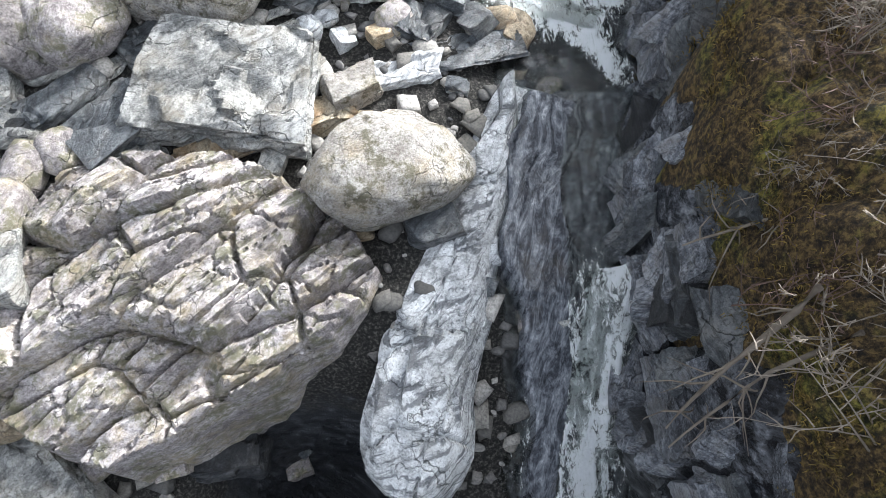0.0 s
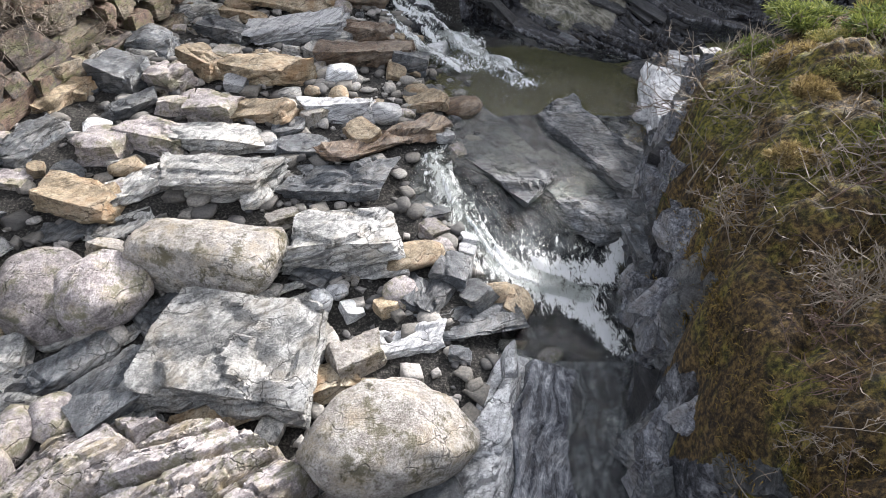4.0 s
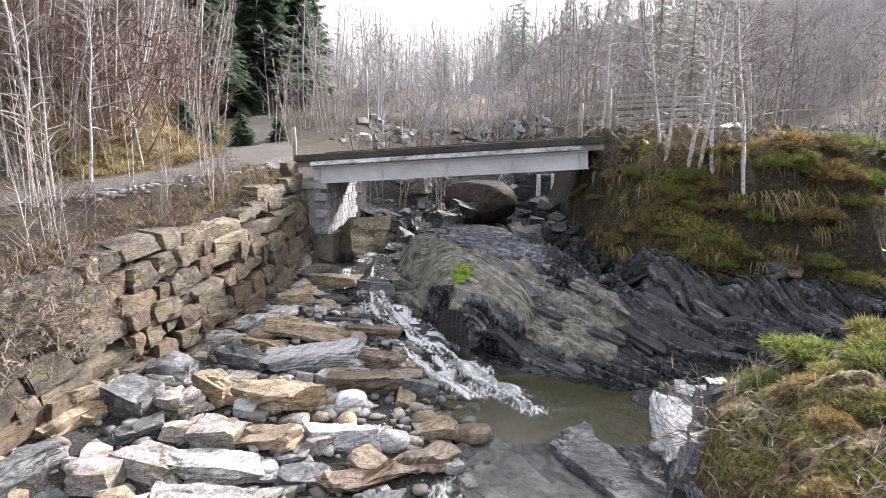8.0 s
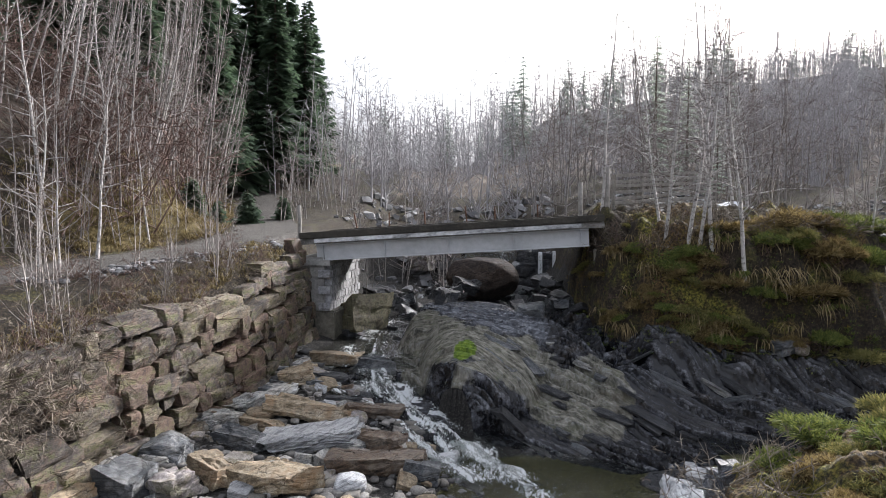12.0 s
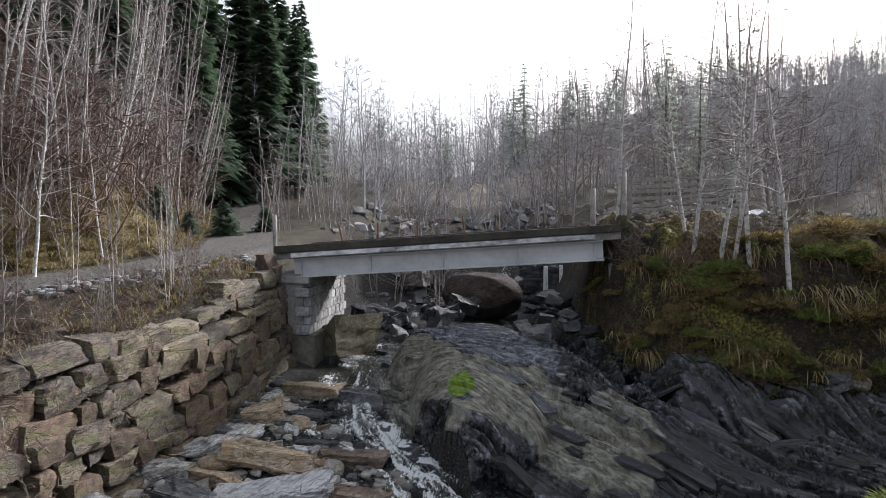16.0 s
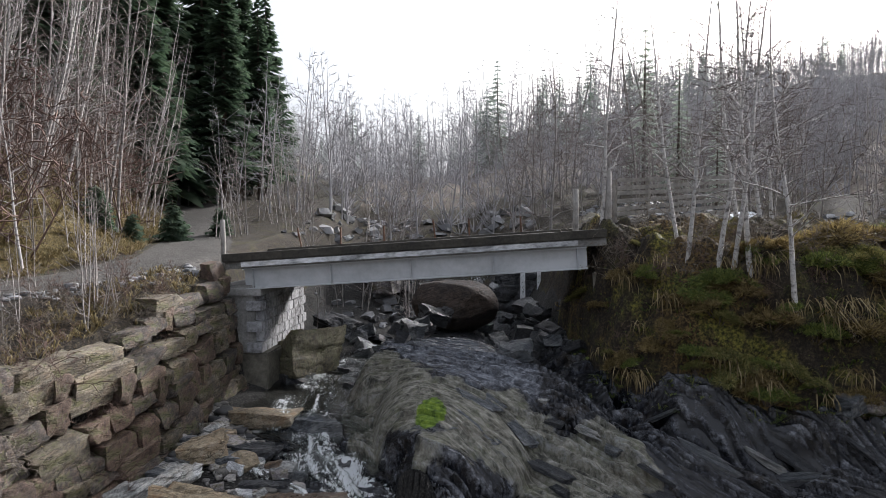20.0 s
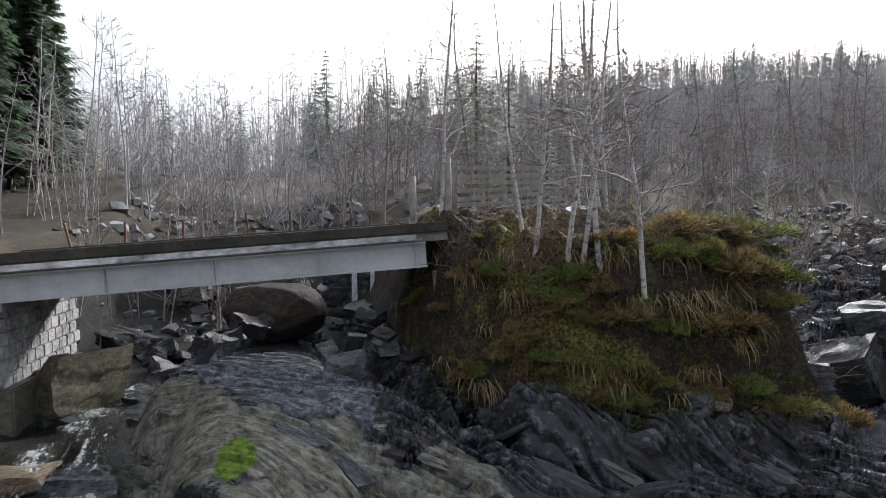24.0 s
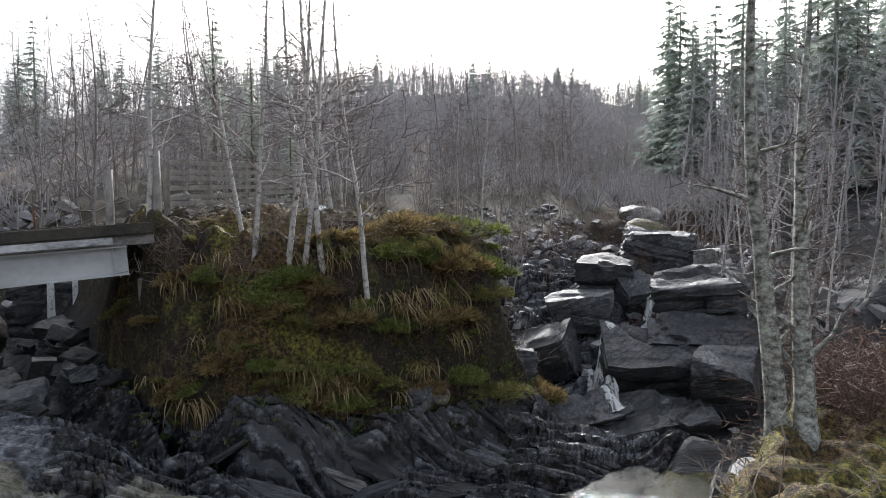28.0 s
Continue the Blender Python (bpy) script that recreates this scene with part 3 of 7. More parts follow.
hz = hz + 0.05 * fbm(gx_ * 3.1, gy_ * 3.1, 3, 81)
hz_top = hz + rk * 0.7 * broken_slate(gx_, gy_, -52, 200)
bare_cliff = cliff * (1 - sm(2.6, 3.4, hz))
hz = hz - 0.5 * sm(0.3, 0.7, rk) - 0.3 * sm(0.5, 0.9, bare_cliff)
sb = gy_ - bank_foot(gx_)
z_earth = sm(-0.1, 0.5, sb) * sm(4.2, 4.6, gx_)
z_moss = sm(2.3, 2.9, hz) * cliff
lf = np.where(gy_ < 20.6, wall_x(gy_) - 0.3, -4.6)
z_left = sm(0, 0.4, lf - gx_)
rd = np.abs(gx_ - road_x(gy_))
z_road = (1 - sm(1.0, 1.6, rd)) * z_left
z_grass = sm(1.7, 2.2, road_x(gy_) - gx_) * (1 - sm(3.2, 5.2, road_x(gy_) - gx_)) * sm(17, 19, gy_)
far_ = sm(30, 36, gy_)
z_sh = np.clip((1 - rk) * (1 - cliff) * (1 - z_left) * (1 - z_earth), 0, 1) * (1 - far_)
pale = sm(0.55, 1.0, dome_shape(gx_, gy_)) * (1 - sm(0.7, 1.5, gx_ + 0.5 * fbm(gx_, gy_, 3, 29))) * (1 - sm(18.5, 20.5, gy_))
pale = np.maximum(pale, cliff * 0.42)
worn_ = (1 - sm(0.8, 1.3, np.abs(gx_ - stream_x(gy_)) / stream_half(gy_))) * (1 - sm(9.5, 11.5, gy_))
z_sh = z_sh * (1 - worn_) * (1 - sm(0.0, 0.4, gx_ - stream_x(gy_) - stream_half(gy_)) * (1 - sm(21, 24, gy_)))
# dark bed colour instead of shingle paints the shade in the near hollow
z_sh = z_sh * (1 - np.exp(-(((gx_ + 1.5) / 1.4) ** 2 + ((gy_ - 0.5) / 1.0) ** 2) ** 2))
z_pool = (1 - sm(0.9, 1.25, np.abs(gx_ - stream_x(gy_)) / stream_half(gy_))) * sm(10.2, 11.4, gy_) * (1 - sm(13.4, 14.6, gy_))
z_pool = np.maximum(z_pool, sm(5.2, 6, gx_) * (1 - sm(13.5, 14.5, gx_)) * sm(11, 11.6, gy_) * (1 - sm(13, 14, gy_)) * (1 - sm(2.0, 2.2, hz)))
ground = sheet("ground", GX, GY, hz, M_GROUND, dict(
    shingle=z_sh, earth=np.maximum(np.maximum(z_earth, z_left), far_), worn=worn_, moss=z_moss, grass=z_grass, road=z_road, pale=pale, pool=z_pool, wood=np.maximum(sm(34, 50, np.hypot(gx_ - 2, gy_ - 6)) * (1 - z_left), z_left * sm(4.2, 6.5, road_x(gy_) - gx_))))
tagged(ground, "dark slate bedrock, shingle and mossy banks of a mountain stream", "ground", kind="structure")


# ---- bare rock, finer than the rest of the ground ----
def lit_edges(z):
    """Where the rock stands proud of its surroundings and gets a painted highlight."""
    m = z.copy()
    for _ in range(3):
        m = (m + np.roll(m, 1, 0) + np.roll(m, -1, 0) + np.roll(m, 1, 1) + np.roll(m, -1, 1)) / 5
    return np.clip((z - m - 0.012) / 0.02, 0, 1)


def bare_rock(name, xs, ys, mask, angle, seed, strength, length, zones, label, lift=None, turn=0.0, size=1.0, steep=0.1):
    x, y = turned(xs, ys, turn)
    base = terrain(x, y) if lift is None else lift(x, y)
    k = mask(x, y, base)
    z = base + broken_slate(x, y, angle, seed, length, 3, 0.12, size) * strength(x, y) * sm(0.2, 0.8, k) - 0.5 * (1 - sm(0.15, 0.6, k)) + 0.03 * fbm(x * 6, y * 6, 3, seed + 9)
    c, s = math.cos(radians(angle)), math.sin(radians(angle))
    wx, wy = x + 0.5 * fbm(x * 0.6, y * 0.6, 3, seed), y + 0.5 * fbm(x * 0.6 + 9, y * 0.6, 3, seed + 5)
    me = sheet(name, xs, ys, z, M_BEDROCK, dict(zones(x, y, z), along=wx * c + wy * s, across=-wx * s + wy * c + steep * z, edge=lit_edges(z)), turn)
    keep = bmesh.new()
    keep.from_mesh(me.data)
    dead = [f for f, w in zip(keep.verts, (k < 0.02).ravel()) if w]
    bmesh.ops.delete(keep, geom=dead, context="VERTS")
    keep.to_mesh(me.data)
    keep.free()
    me.data.polygons.foreach_set("use_smooth", np.zeros(len(me.data.polygons), bool))
    me.parent = ground
    return tagged(me, label)


def bed_zones(x, y, z):
    d = dome_shape(x, y)
    wob = 0.5 * fbm(x, y, 3, 29)
    near = np.full(x.shape, 9.0)
    crest = [(-1.2, 19.2), (-0.4, 17.6), (0.5, 16.6), (2.2, 15.7), (3.4, 15.0)]
    for (ax, ay), (bx, by) in zip(crest, crest[1:]):
        t = np.clip(((x - ax) * (bx - ax) + (y - ay) * (by - ay)) / ((bx - ax) ** 2 + (by - ay) ** 2), 0, 1)
        near = np.minimum(near, np.hypot(x - ax - t * (bx - ax), y - ay - t * (by - ay)))
    p = 1 - sm(0.5, 1.35, near + 1.6 * wob + 1.0 * fbm(x * 2.4, y * 2.4, 4, 28))
    g = 1.25 * np.exp(-(((x - 0.3) / 0.32) ** 2 + ((y - 16.3) / 0.42) ** 2) ** 2)
    # dome streaks: its grey striations, with blue-grey sheen painted in as well
    st = (0.62 * sm(0.25, 0.8, d) + 0.04 + 0.34 * fbm(x * 0.8, y * 0.8, 3, 55)) * (1 - p)
    return dict(pale=p, green=g, streaked=st)


bare_rock("bedrock", np.arange(-21.0, 3.0, 0.055), np.arange(6.0, 24.0, 0.028), lambda x, y, z: rock_mask(x, y) * (1 - sm(13.6, 14.4, x)) * (1 - sm(21, 22, y)) * sm(12.7, 13.2, y), -37, 200,
          lambda x, y: (1.15 - 0.75 * sm(0.35, 1.0, dome_shape(x, y))) * (0.35 + 1.2 * vnoise(x * 0.55 + 3, y * 0.55, 19)), 2.6, bed_zones, "broken wet dark slate ledges with a pale whale-backed ridge", turn=-52.0)


def side_mid(y):
    return np.interp(y, [12, 13, 15.4, 16.5, 19, 24, 32], [7.5, 9.5, 13.4, 14.2, 16.5, 21, 28])


bare_rock("side_ledges", np.arange(10.5, 23.0, 0.05), np.arange(12.6, 23.0, 0.04), lambda x, y, z: (1 - sm(2.2, 3.6, np.abs(x - side_mid(y) - 0.8))) * sm(13.2, 14.2, y) * (1 - sm(21.5, 23, y)), -25, 260,
          lambda x, y: 1.3 + 0 * x, 0.7, lambda x, y, z: dict(pale=0 * x, green=0 * x, streaked=0.44 + 0.4 * fbm(x * 0.9, y * 0.9, 3, 6)), "stepped wet slate ledges of the side stream", size=1.9)
rock_face = bare_rock("rock_face", np.arange(1.7, 5.2, 0.035), np.arange(-2.5, 11.2, 0.035), lambda x, y, z: cliff_mask(x, y) * (1 - sm(2.7, 3.3, z)), 78, 300,
          lambda x, y: 0.55 + 0 * x, 0.8, lambda x, y, z: dict(pale=0 * x, green=0 * x, streaked=0.5 + 0.5 * fbm(x * 1.3, y * 0.7, 3, 5)), "wet dark rock face with white streaks beside the chute", size=1.6, steep=0.9)


bare_rock("stream_ledges", np.arange(-4.7, 0.6, 0.035), np.arange(13.8, 19.4, 0.03),
          lambda x, y, z: sm(0.0, 0.3, x - wall_x(y) - 0.6) * sm(14.0, 14.8, y + 0.4 * fbm(x, y, 3, 8)) * (1 - sm(18.6, 19.2, y)) * (1 - sm(-0.9, -0.2, x - np.interp(y, [14, 15.5, 17, 19], [0.9, 0.2, -0.6, -1.6]))), -22, 380,
          lambda x, y: 0.95 + 0 * x, 0.9, lambda x, y, z: dict(pale=0.25 + 0.4 * fbm(x, y, 3, 9), green=0 * x, streaked=0.2 + 0.3 * fbm(x * 0.8, y * 0.8, 3, 12)), "dark wet slate steps across the stream",
          lambda x, y: water_z(y) - 0.02 + 0.5 * fbm(x * 0.9, y * 0.9, 2, 14), size=1.2)
bare_rock("wet_slab", np.arange(-0.3, 2.6, 0.035), np.arange(-2.6, 5.8, 0.035),
          lambda x, y, z: sm(0.0, 0.35, x - stream_x(y) + stream_half(y)) * (1 - sm(-0.05, 0.3, x - stream_x(y) - 0.1 * np.sin(y * 3))) * (1 - sm(4.6, 5.6, y)), 74, 340,
          lambda x, y: 0.06 + 0 * x, 1.2, lambda x, y, z: dict(pale=0 * x, green=0 * x, streaked=0.75 + 0.5 * fbm(x * 1.3, y * 0.7, 3, 5)), "smooth wet slate slab with white veins in the chute",
          lambda x, y: water_z(y) + 0.03 - 0.4 * (x - stream_x(y)), size=2.2)
bare_rock("stream_bed", np.arange(-0.6, 4.2, 0.04), np.arange(5.0, 11.4, 0.04),
          lambda x, y, z: (1 - sm(0.95, 1.15, np.abs(x - stream_x(y)) / stream_half(y))) * sm(5.1, 5.6, y) * (1 - sm(10.4, 11.2, y)), -58, 420,
          lambda x, y: 0.32 + 0 * x, 1.6, lambda x, y, z: dict(pale=0 * x, green=0 * x, streaked=0.48 + 0.5 * fbm(x * 0.9, y * 0.9, 3, 15)), "tilted grey slate beds under the clear stream",
          lambda x, y: water_z(y) - 0.18, size=1.5)


bare_rock("chute_bed", np.arange(0.2, 3.2, 0.04), np.arange(-2.8, 5.6, 0.04),
          lambda x, y, z: (1 - sm(1.1, 1.5, np.abs(x - stream_x(y)) / stream_half(y))) * (1 - sm(5.1, 5.5, y)), 76, 430,
          lambda x, y: 0.3 + 0 * x, 1.4, lambda x, y, z: dict(pale=0 * x, green=0 * x, streaked=0.62 + 0.5 * fbm(x * 0.9, y * 0.9, 3, 16)), "grey slate floor of the chute under fast water",
          lambda x, y: water_z(y) - 0.13, size=1.7)
# the steep bank, in clods and cushions
def clods(x, y, size, seed):
    u, v = x / size + 0.6 * fbm(x * 1.1, y * 1.1, 3, seed), y / size + 0.6 * fbm(x * 1.1 + 7, y * 1.1, 3, seed + 1)
    i, j = np.floor(u).astype(np.int64), np.floor(v).astype(np.int64)
    top = np.zeros(u.shape)
    for a in (-1, 0, 1):
        for c in (-1, 0, 1):
            p, q = i + a, j + c
            d = (u - p - hash2(p, q, seed)) ** 2 + (v - q - hash2(p, q, seed + 1)) ** 2
            top = np.maximum(top, (0.4 + 0.6 * hash2(p, q, seed + 2)) * np.clip(1 - d * 1.4, 0, 1) ** 0.6)
    return top


mx_, my_ = np.meshgrid(np.arange(2.2, 12.6, 0.05), np.arange(-2.0, 11.2, 0.05))
mz = terrain(mx_, my_)


def mound_mask(x, y):
    return sm(0.3, 0.75, x - np.interp(y, *CLIFF_EDGE) + 0.5 * fbm(x * 1.6, y * 1.6, 4, 47)) * (1 - sm(9.7, 10.5, y + np.interp(x, [3.6, 4.3, 5, 6.5, 8, 10], [0, 0.2, 1.2, 1.1, 0.5, 0]) + 0.6 * fbm(x * 0.8, y * 0.8, 3, 61))) * (1 - sm(11.6, 12.4, x))


def mound_lift(x, y):
    return mound_mask(x, y) * (0.55 * clods(x, y, 0.85, 531) + 0.12 * fbm(x, y, 3, 545))


mk_ = mound_mask(mx_, my_)
mz = mz + mound_lift(mx_, my_) + mk_ * (0.22 * clods(mx_, my_, 0.27, 541) + 0.07 * clods(mx_, my_, 0.11, 547)) - 0.4 * (1 - sm(0.05, 0.5, mk_))
mound = sheet("mound", mx_[0], my_[:, 0], mz, M_GROUND, dict(shingle=0 * mk_, earth=0 * mk_, worn=0 * mk_, moss=1 + 0 * mk_, grass=0 * mk_, road=0 * mk_, pale=0 * mk_, pool=0 * mk_, wood=0 * mk_))
mound.parent = ground
tagged(mound, "brown and olive moss cushions on the near bank")
hz_top = hz_top + mound_lift(gx_, gy_)
bx_, by_ = np.meshgrid(np.arange(3.6, 14.0, 0.05), np.arange(14.8, 22.5, 0.05))
bz = terrain(bx_, by_)
bk = sm(0.0, 0.35, by_ - bank_foot(bx_) + 0.5 * fbm(bx_ * 1.4, by_ * 1.4, 4, 45)) * sm(3.7, 4.3, bx_) * (1 - sm(13.2, 13.8, bx_))
bz = bz + bk * (0.6 * clods(bx_, by_, 0.7, 501) + 0.22 * clods(bx_, by_, 0.23, 511) + 0.1 * fbm(bx_ * 5, by_ * 5, 3, 515)) - 0.5 * (1 - bk)
bank = sheet("bank", bx_[0], by_[:, 0], bz, M_GROUND, dict(shingle=0 * bk, earth=1 + 0 * bk, worn=0 * bk, moss=0.42 + 1.3 * fbm(bx_ * 0.8, by_ * 0.8, 3, 92), grass=0 * bk, road=0 * bk, pale=0 * bk, pool=0 * bk, wood=0 * bk))
bank.parent = ground
tagged(bank, "steep dark earth bank with moss cushions")
hz_top = hz_top + 0.25 * sm(0.0, 0.35, gy_ - bank_foot(gx_)) * sm(3.9, 4.4, gx_) * (1 - sm(13.2, 13.8, gx_)) * (gy_ < 22)


# ---- water ----
def water_material():
    m, n, l, b = node_material("clear_stream_water")
    a = n.new("ShaderNodeAttribute")
    a.attribute_name = "foam"
    f = noise_node(n, l, 9, 10, 0.82, stretch=(1.8, 0.7, 1), distort=0.6)
    swing = ramp(n, l, a.outputs["Fac"], [(0.0, 0.0), (0.22, 1.0)])
    v = math_node(n, l, "ADD", a.outputs["Fac"], math_node(n, l, "MULTIPLY", math_node(n, l, "MULTIPLY", math_node(n, l, "SUBTRACT", f, 0.5), 3.4), swing))
    foam = ramp(n, l, v, [(0.4, 0.0), (1.5, 1.0)])
    l.new(mix(n, l, foam, (0.64, 0.68, 0.65), (0.82, 0.84, 0.86)), b.inputs["Base Color"])
    l.new(ramp(n, l, foam, [(0.0, 1.0), (0.7, 0.0)]), b.inputs["Transmission Weight"])
    l.new(ramp(n, l, foam, [(0.0, 0.06), (1.0, 0.6)]), b.inputs["Roughness"])
    b.inputs["IOR"].default_value = 1.33
    ripple = mix(n, l, 0.5, f, noise_node(n, l, 6, 9, 0.8, distort=0.8))
    bump(n, l, b, math_node(n, l, "MULTIPLY", ripple, math_node(n, l, "ADD", math_node(n, l, "MULTIPLY", a.outputs["Fac"], 1.3), 0.14)), 1.0, 0.1)
    return m


M_WATER = water_material()
WX, WY = np.arange(-4.6, 5.4, 0.1), np.arange(-3.0, 36, 0.1)
wx_, wy_ = np.meshgrid(WX, WY)


def streak(x, y, pts, width, ragged=0.5):
    """How near a place lies to a broken line of white water."""
    best = np.full(x.shape, 9.0)
    wob = 0.35 * fbm(x * 2.3, y * 2.3, 3, 7)
    for (ax, ay), (bx, by) in zip(pts, pts[1:]):
        t = np.clip(((x - ax) * (bx - ax) + (y - ay) * (by - ay)) / ((bx - ax) ** 2 + (by - ay) ** 2), 0, 1)
        best = np.minimum(best, np.hypot(x - ax - t * (bx - ax), y - ay - t * (by - ay)))
    return np.clip(1.05 - best / width + wob * ragged * 2, 0, 1)


foam = 0.85 * streak(wx_, wy_, [(-0.16, 9.4), (0.0, 8.6), (0.4, 7.85), (0.63, 7.2), (0.95, 6.66), (1.3, 6.5)], 0.5)
foam = np.maximum(foam, streak(wx_, wy_, [(0.95, 6.66), (1.45, 6.5), (2.0, 6.25), (2.26, 5.7)], 0.6))
foam = np.maximum(foam, streak(wx_, wy_, [(1.48, 6.8), (2.08, 6.75), (2.58, 6.69), (2.8, 7.3)], 0.3))
foam = np.maximum(foam, streak(wx_, wy_, [(2.0, 2.3), (1.85, 1.4), (1.7, 0.77), (1.75, 0.3), (1.75, -2)], 0.95))
foam = np.maximum(foam, 0.9 * streak(wx_, wy_, [(-1.68, 17.06), (-0.82, 15.9), (0.09, 14.45), (0.9, 13.48), (1.67, 12.0)], 0.6))
foam = np.maximum(foam, 0.8 * streak(wx_, wy_, [(-1.02, 14.0), (-0.04, 13.14), (0.6, 12.6)], 0.45))
foam = np.maximum(foam, 0.6 * streak(wx_, wy_, [(-1.7, 25.6), (-2.3, 24.5), (-2.9, 21.6), (-3.5, 19.6), (-3.2, 18.4), (-1.7, 17.1)], 0.45))
foam = np.maximum(foam, 0.42 * (1 - sm(0.5, 1.2, np.abs(wx_ - stream_x(wy_)) / stream_half(wy_))) * sm(0.1, 0.35, np.clip(np.gradient(water_z(WY), WY), 0, 1))[:, None])
foam = np.maximum(foam, streak(wx_, wy_, [(-2.3, 17.8), (-1.7, 17.1), (-1.1, 16.3)], 0.5))
foam = np.maximum(foam, 0.25 * np.exp(-(((wx_ - 1.9) / 1.1) ** 2 + ((wy_ - 6.9) / 1.3) ** 2)))
foam = foam * sm(0.15, 0.45, vnoise(wx_ * 1.1 + 5, wy_ * 1.3 + 0.4 * wx_, 37) + 0.6 * (wy_ < 3))
foam = foam * (1 + 0.15 * sm(11, 12.5, wy_) * (1 - sm(19, 20, wy_)))
foam = np.clip(foam * (0.3 + 1.2 * vnoise(wx_ * 2.1 + 0.6 * wy_, wy_ * 1.7, 33) + 0.7 * vnoise(wx_ * 6.1, wy_ * 5.3, 35) - 0.3), 0, 1)
wz = water_z(wy_) + 0.05 * fbm(wx_ * 2.5, wy_ * 1.6, 3, 91) + foam * (0.05 + 0.24 * fbm(wx_ * 4, wy_ * 4, 4, 95))
wz = np.where(np.abs(wx_ - stream_x(wy_)) > stream_half(wy_) * 1.7, wz - 5, wz)
water = sheet("water", WX, WY, wz, M_WATER, dict(foam=foam))
water.visible_shadow = False
SX, SY = np.arange(5.6, 14.2, 0.1), np.arange(11.2, 14.4, 0.1)
sx_, sy_ = np.meshgrid(SX, SY)
side_pool = sheet("water_side_pool", SX, SY, 2.06 + 0.02 * fbm(sx_ * 3, sy_ * 3, 3, 97), M_WATER, dict(foam=0 * sx_))
side_pool.visible_shadow = False
tagged(side_pool, "still olive pool at the mouth of the side stream", "water", kind="structure")
tagged(water, "clear green stream with white rapids between the rocks", "water", kind="structure")


# ---- building blocks ----
def mesh_of(name, bm, material, smooth=False):
    me = bpy.data.meshes.new(name)
    bm.to_mesh(me)
    bm.free()
    if smooth:
        me.polygons.foreach_set("use_smooth", np.ones(len(me.polygons), bool))
    if material:
        me.materials.append(material)
    return me


def part(name, bm, material, parent, label="", smooth=False):
    ob = new(name, mesh_of(name, bm, material, smooth))
    ob.parent = parent
    return tagged(ob, label)


def box(size, at=(0, 0, 0), bevel=0.01, bm=None, turn=None):
    bm = bm or bmesh.new()
    m = Matrix.Translation(at) @ (turn or Matrix()) @ Matrix.Diagonal((*size, 1))
    r = bmesh.ops.create_cube(bm, size=1, matrix=m)
    if bevel:
        edges = list({e for v in r["verts"] for e in v.link_edges})
        bmesh.ops.bevel(bm, geom=edges, offset=bevel, segments=2, affect="EDGES")
    return bm


def thing(name, label, category, at=Matrix(), group="", kind=""):
    ob = new(name)
    ob.matrix_world = at
    return tagged(ob, label, category, group, kind)


def ground_at(x, y):
    i, j = int(np.clip(np.searchsorted(GX, x), 1, len(GX) - 1)), int(np.clip(np.searchsorted(GY, y), 1, len(GY) - 1))
    u, v = np.clip((x - GX[i - 1]) / (GX[i] - GX[i - 1]), 0, 1), np.clip((y - GY[j - 1]) / (GY[j] - GY[j - 1]), 0, 1)
    return float((hz_top[j - 1, i - 1] * (1 - u) + hz_top[j - 1, i] * u) * (1 - v) + (hz_top[j, i - 1] * (1 - u) + hz_top[j, i] * u) * v)


# ---- bridge ----
BL, BR = Vector((-4.75, 20.7, 6.0)), Vector((4.3, 19.6, 6.62))
span = BR - BL
along_bridge = Matrix.Translation(BL) @ Matrix.Rotation(math.atan2(span.y, span.x), 4, "Z") @ Matrix.Rotation(-math.atan2(span.z, span.xy.length), 4, "Y")
SPAN = span.length


def build_bridge():
    b = thing("bridge", "short road bridge of grey steel girders with a dark concrete deck", "bridge", along_bridge, kind="")
    part("deck", box((SPAN + 1.0, 3.2, 0.2), (SPAN / 2, 1.6, 0.1), 0.015), M_CONCRETE, b, "dark weathered concrete deck slab")
    for y in (0.0, 3.2):
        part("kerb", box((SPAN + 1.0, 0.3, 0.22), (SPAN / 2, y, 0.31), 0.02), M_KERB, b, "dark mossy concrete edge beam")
        part("paint_strip", box((SPAN * 0.97, 0.03, 0.13), (SPAN / 2 - 0.1, y - 0.165 if y == 0 else y + 0.165, 0.115), 0.004), M_STRIP, b, "flaking white strip")
    for y in (0.12, 3.0):
        g = bmesh.new()
        box((SPAN, 0.3, 0.03), (SPAN / 2, y, -0.02), 0.004, g)
        box((SPAN, 0.016, 0.52), (SPAN / 2, y, -0.29), 0, g)
        box((SPAN, 0.3, 0.03), (SPAN / 2, y, -0.56), 0.004, g)
        gi = part("girder", g, M_STEEL, b, "grey painted steel I-beam")
        for k in range(5):
            st = part("stiffener", box((0.02, 0.12, 0.5), (0.25 + k * (SPAN - 0.5) / 4, y - 0.07, -0.29), 0.003), M_STEEL, gi)
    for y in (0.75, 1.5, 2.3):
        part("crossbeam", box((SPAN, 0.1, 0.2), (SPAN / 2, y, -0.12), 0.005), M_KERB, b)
    for k, (x, h, lean) in enumerate([(0.55, 0.62, -8), (1.9, 0.55, 4), (3.3, 0.5, 2), (4.9, 0.6, -3), (6.0, 0.55, 2), (7.6, 0.5, 0)]):
        part("rail_stub", box((0.05, 0.05, h), (x, 3.2, 0.4 + h / 2), 0.006, turn=Matrix.Rotation(radians(lean), 4, "Y")), M_RUSTY, b, "rusty iron rail post")
    return b


bridge = build_bridge()


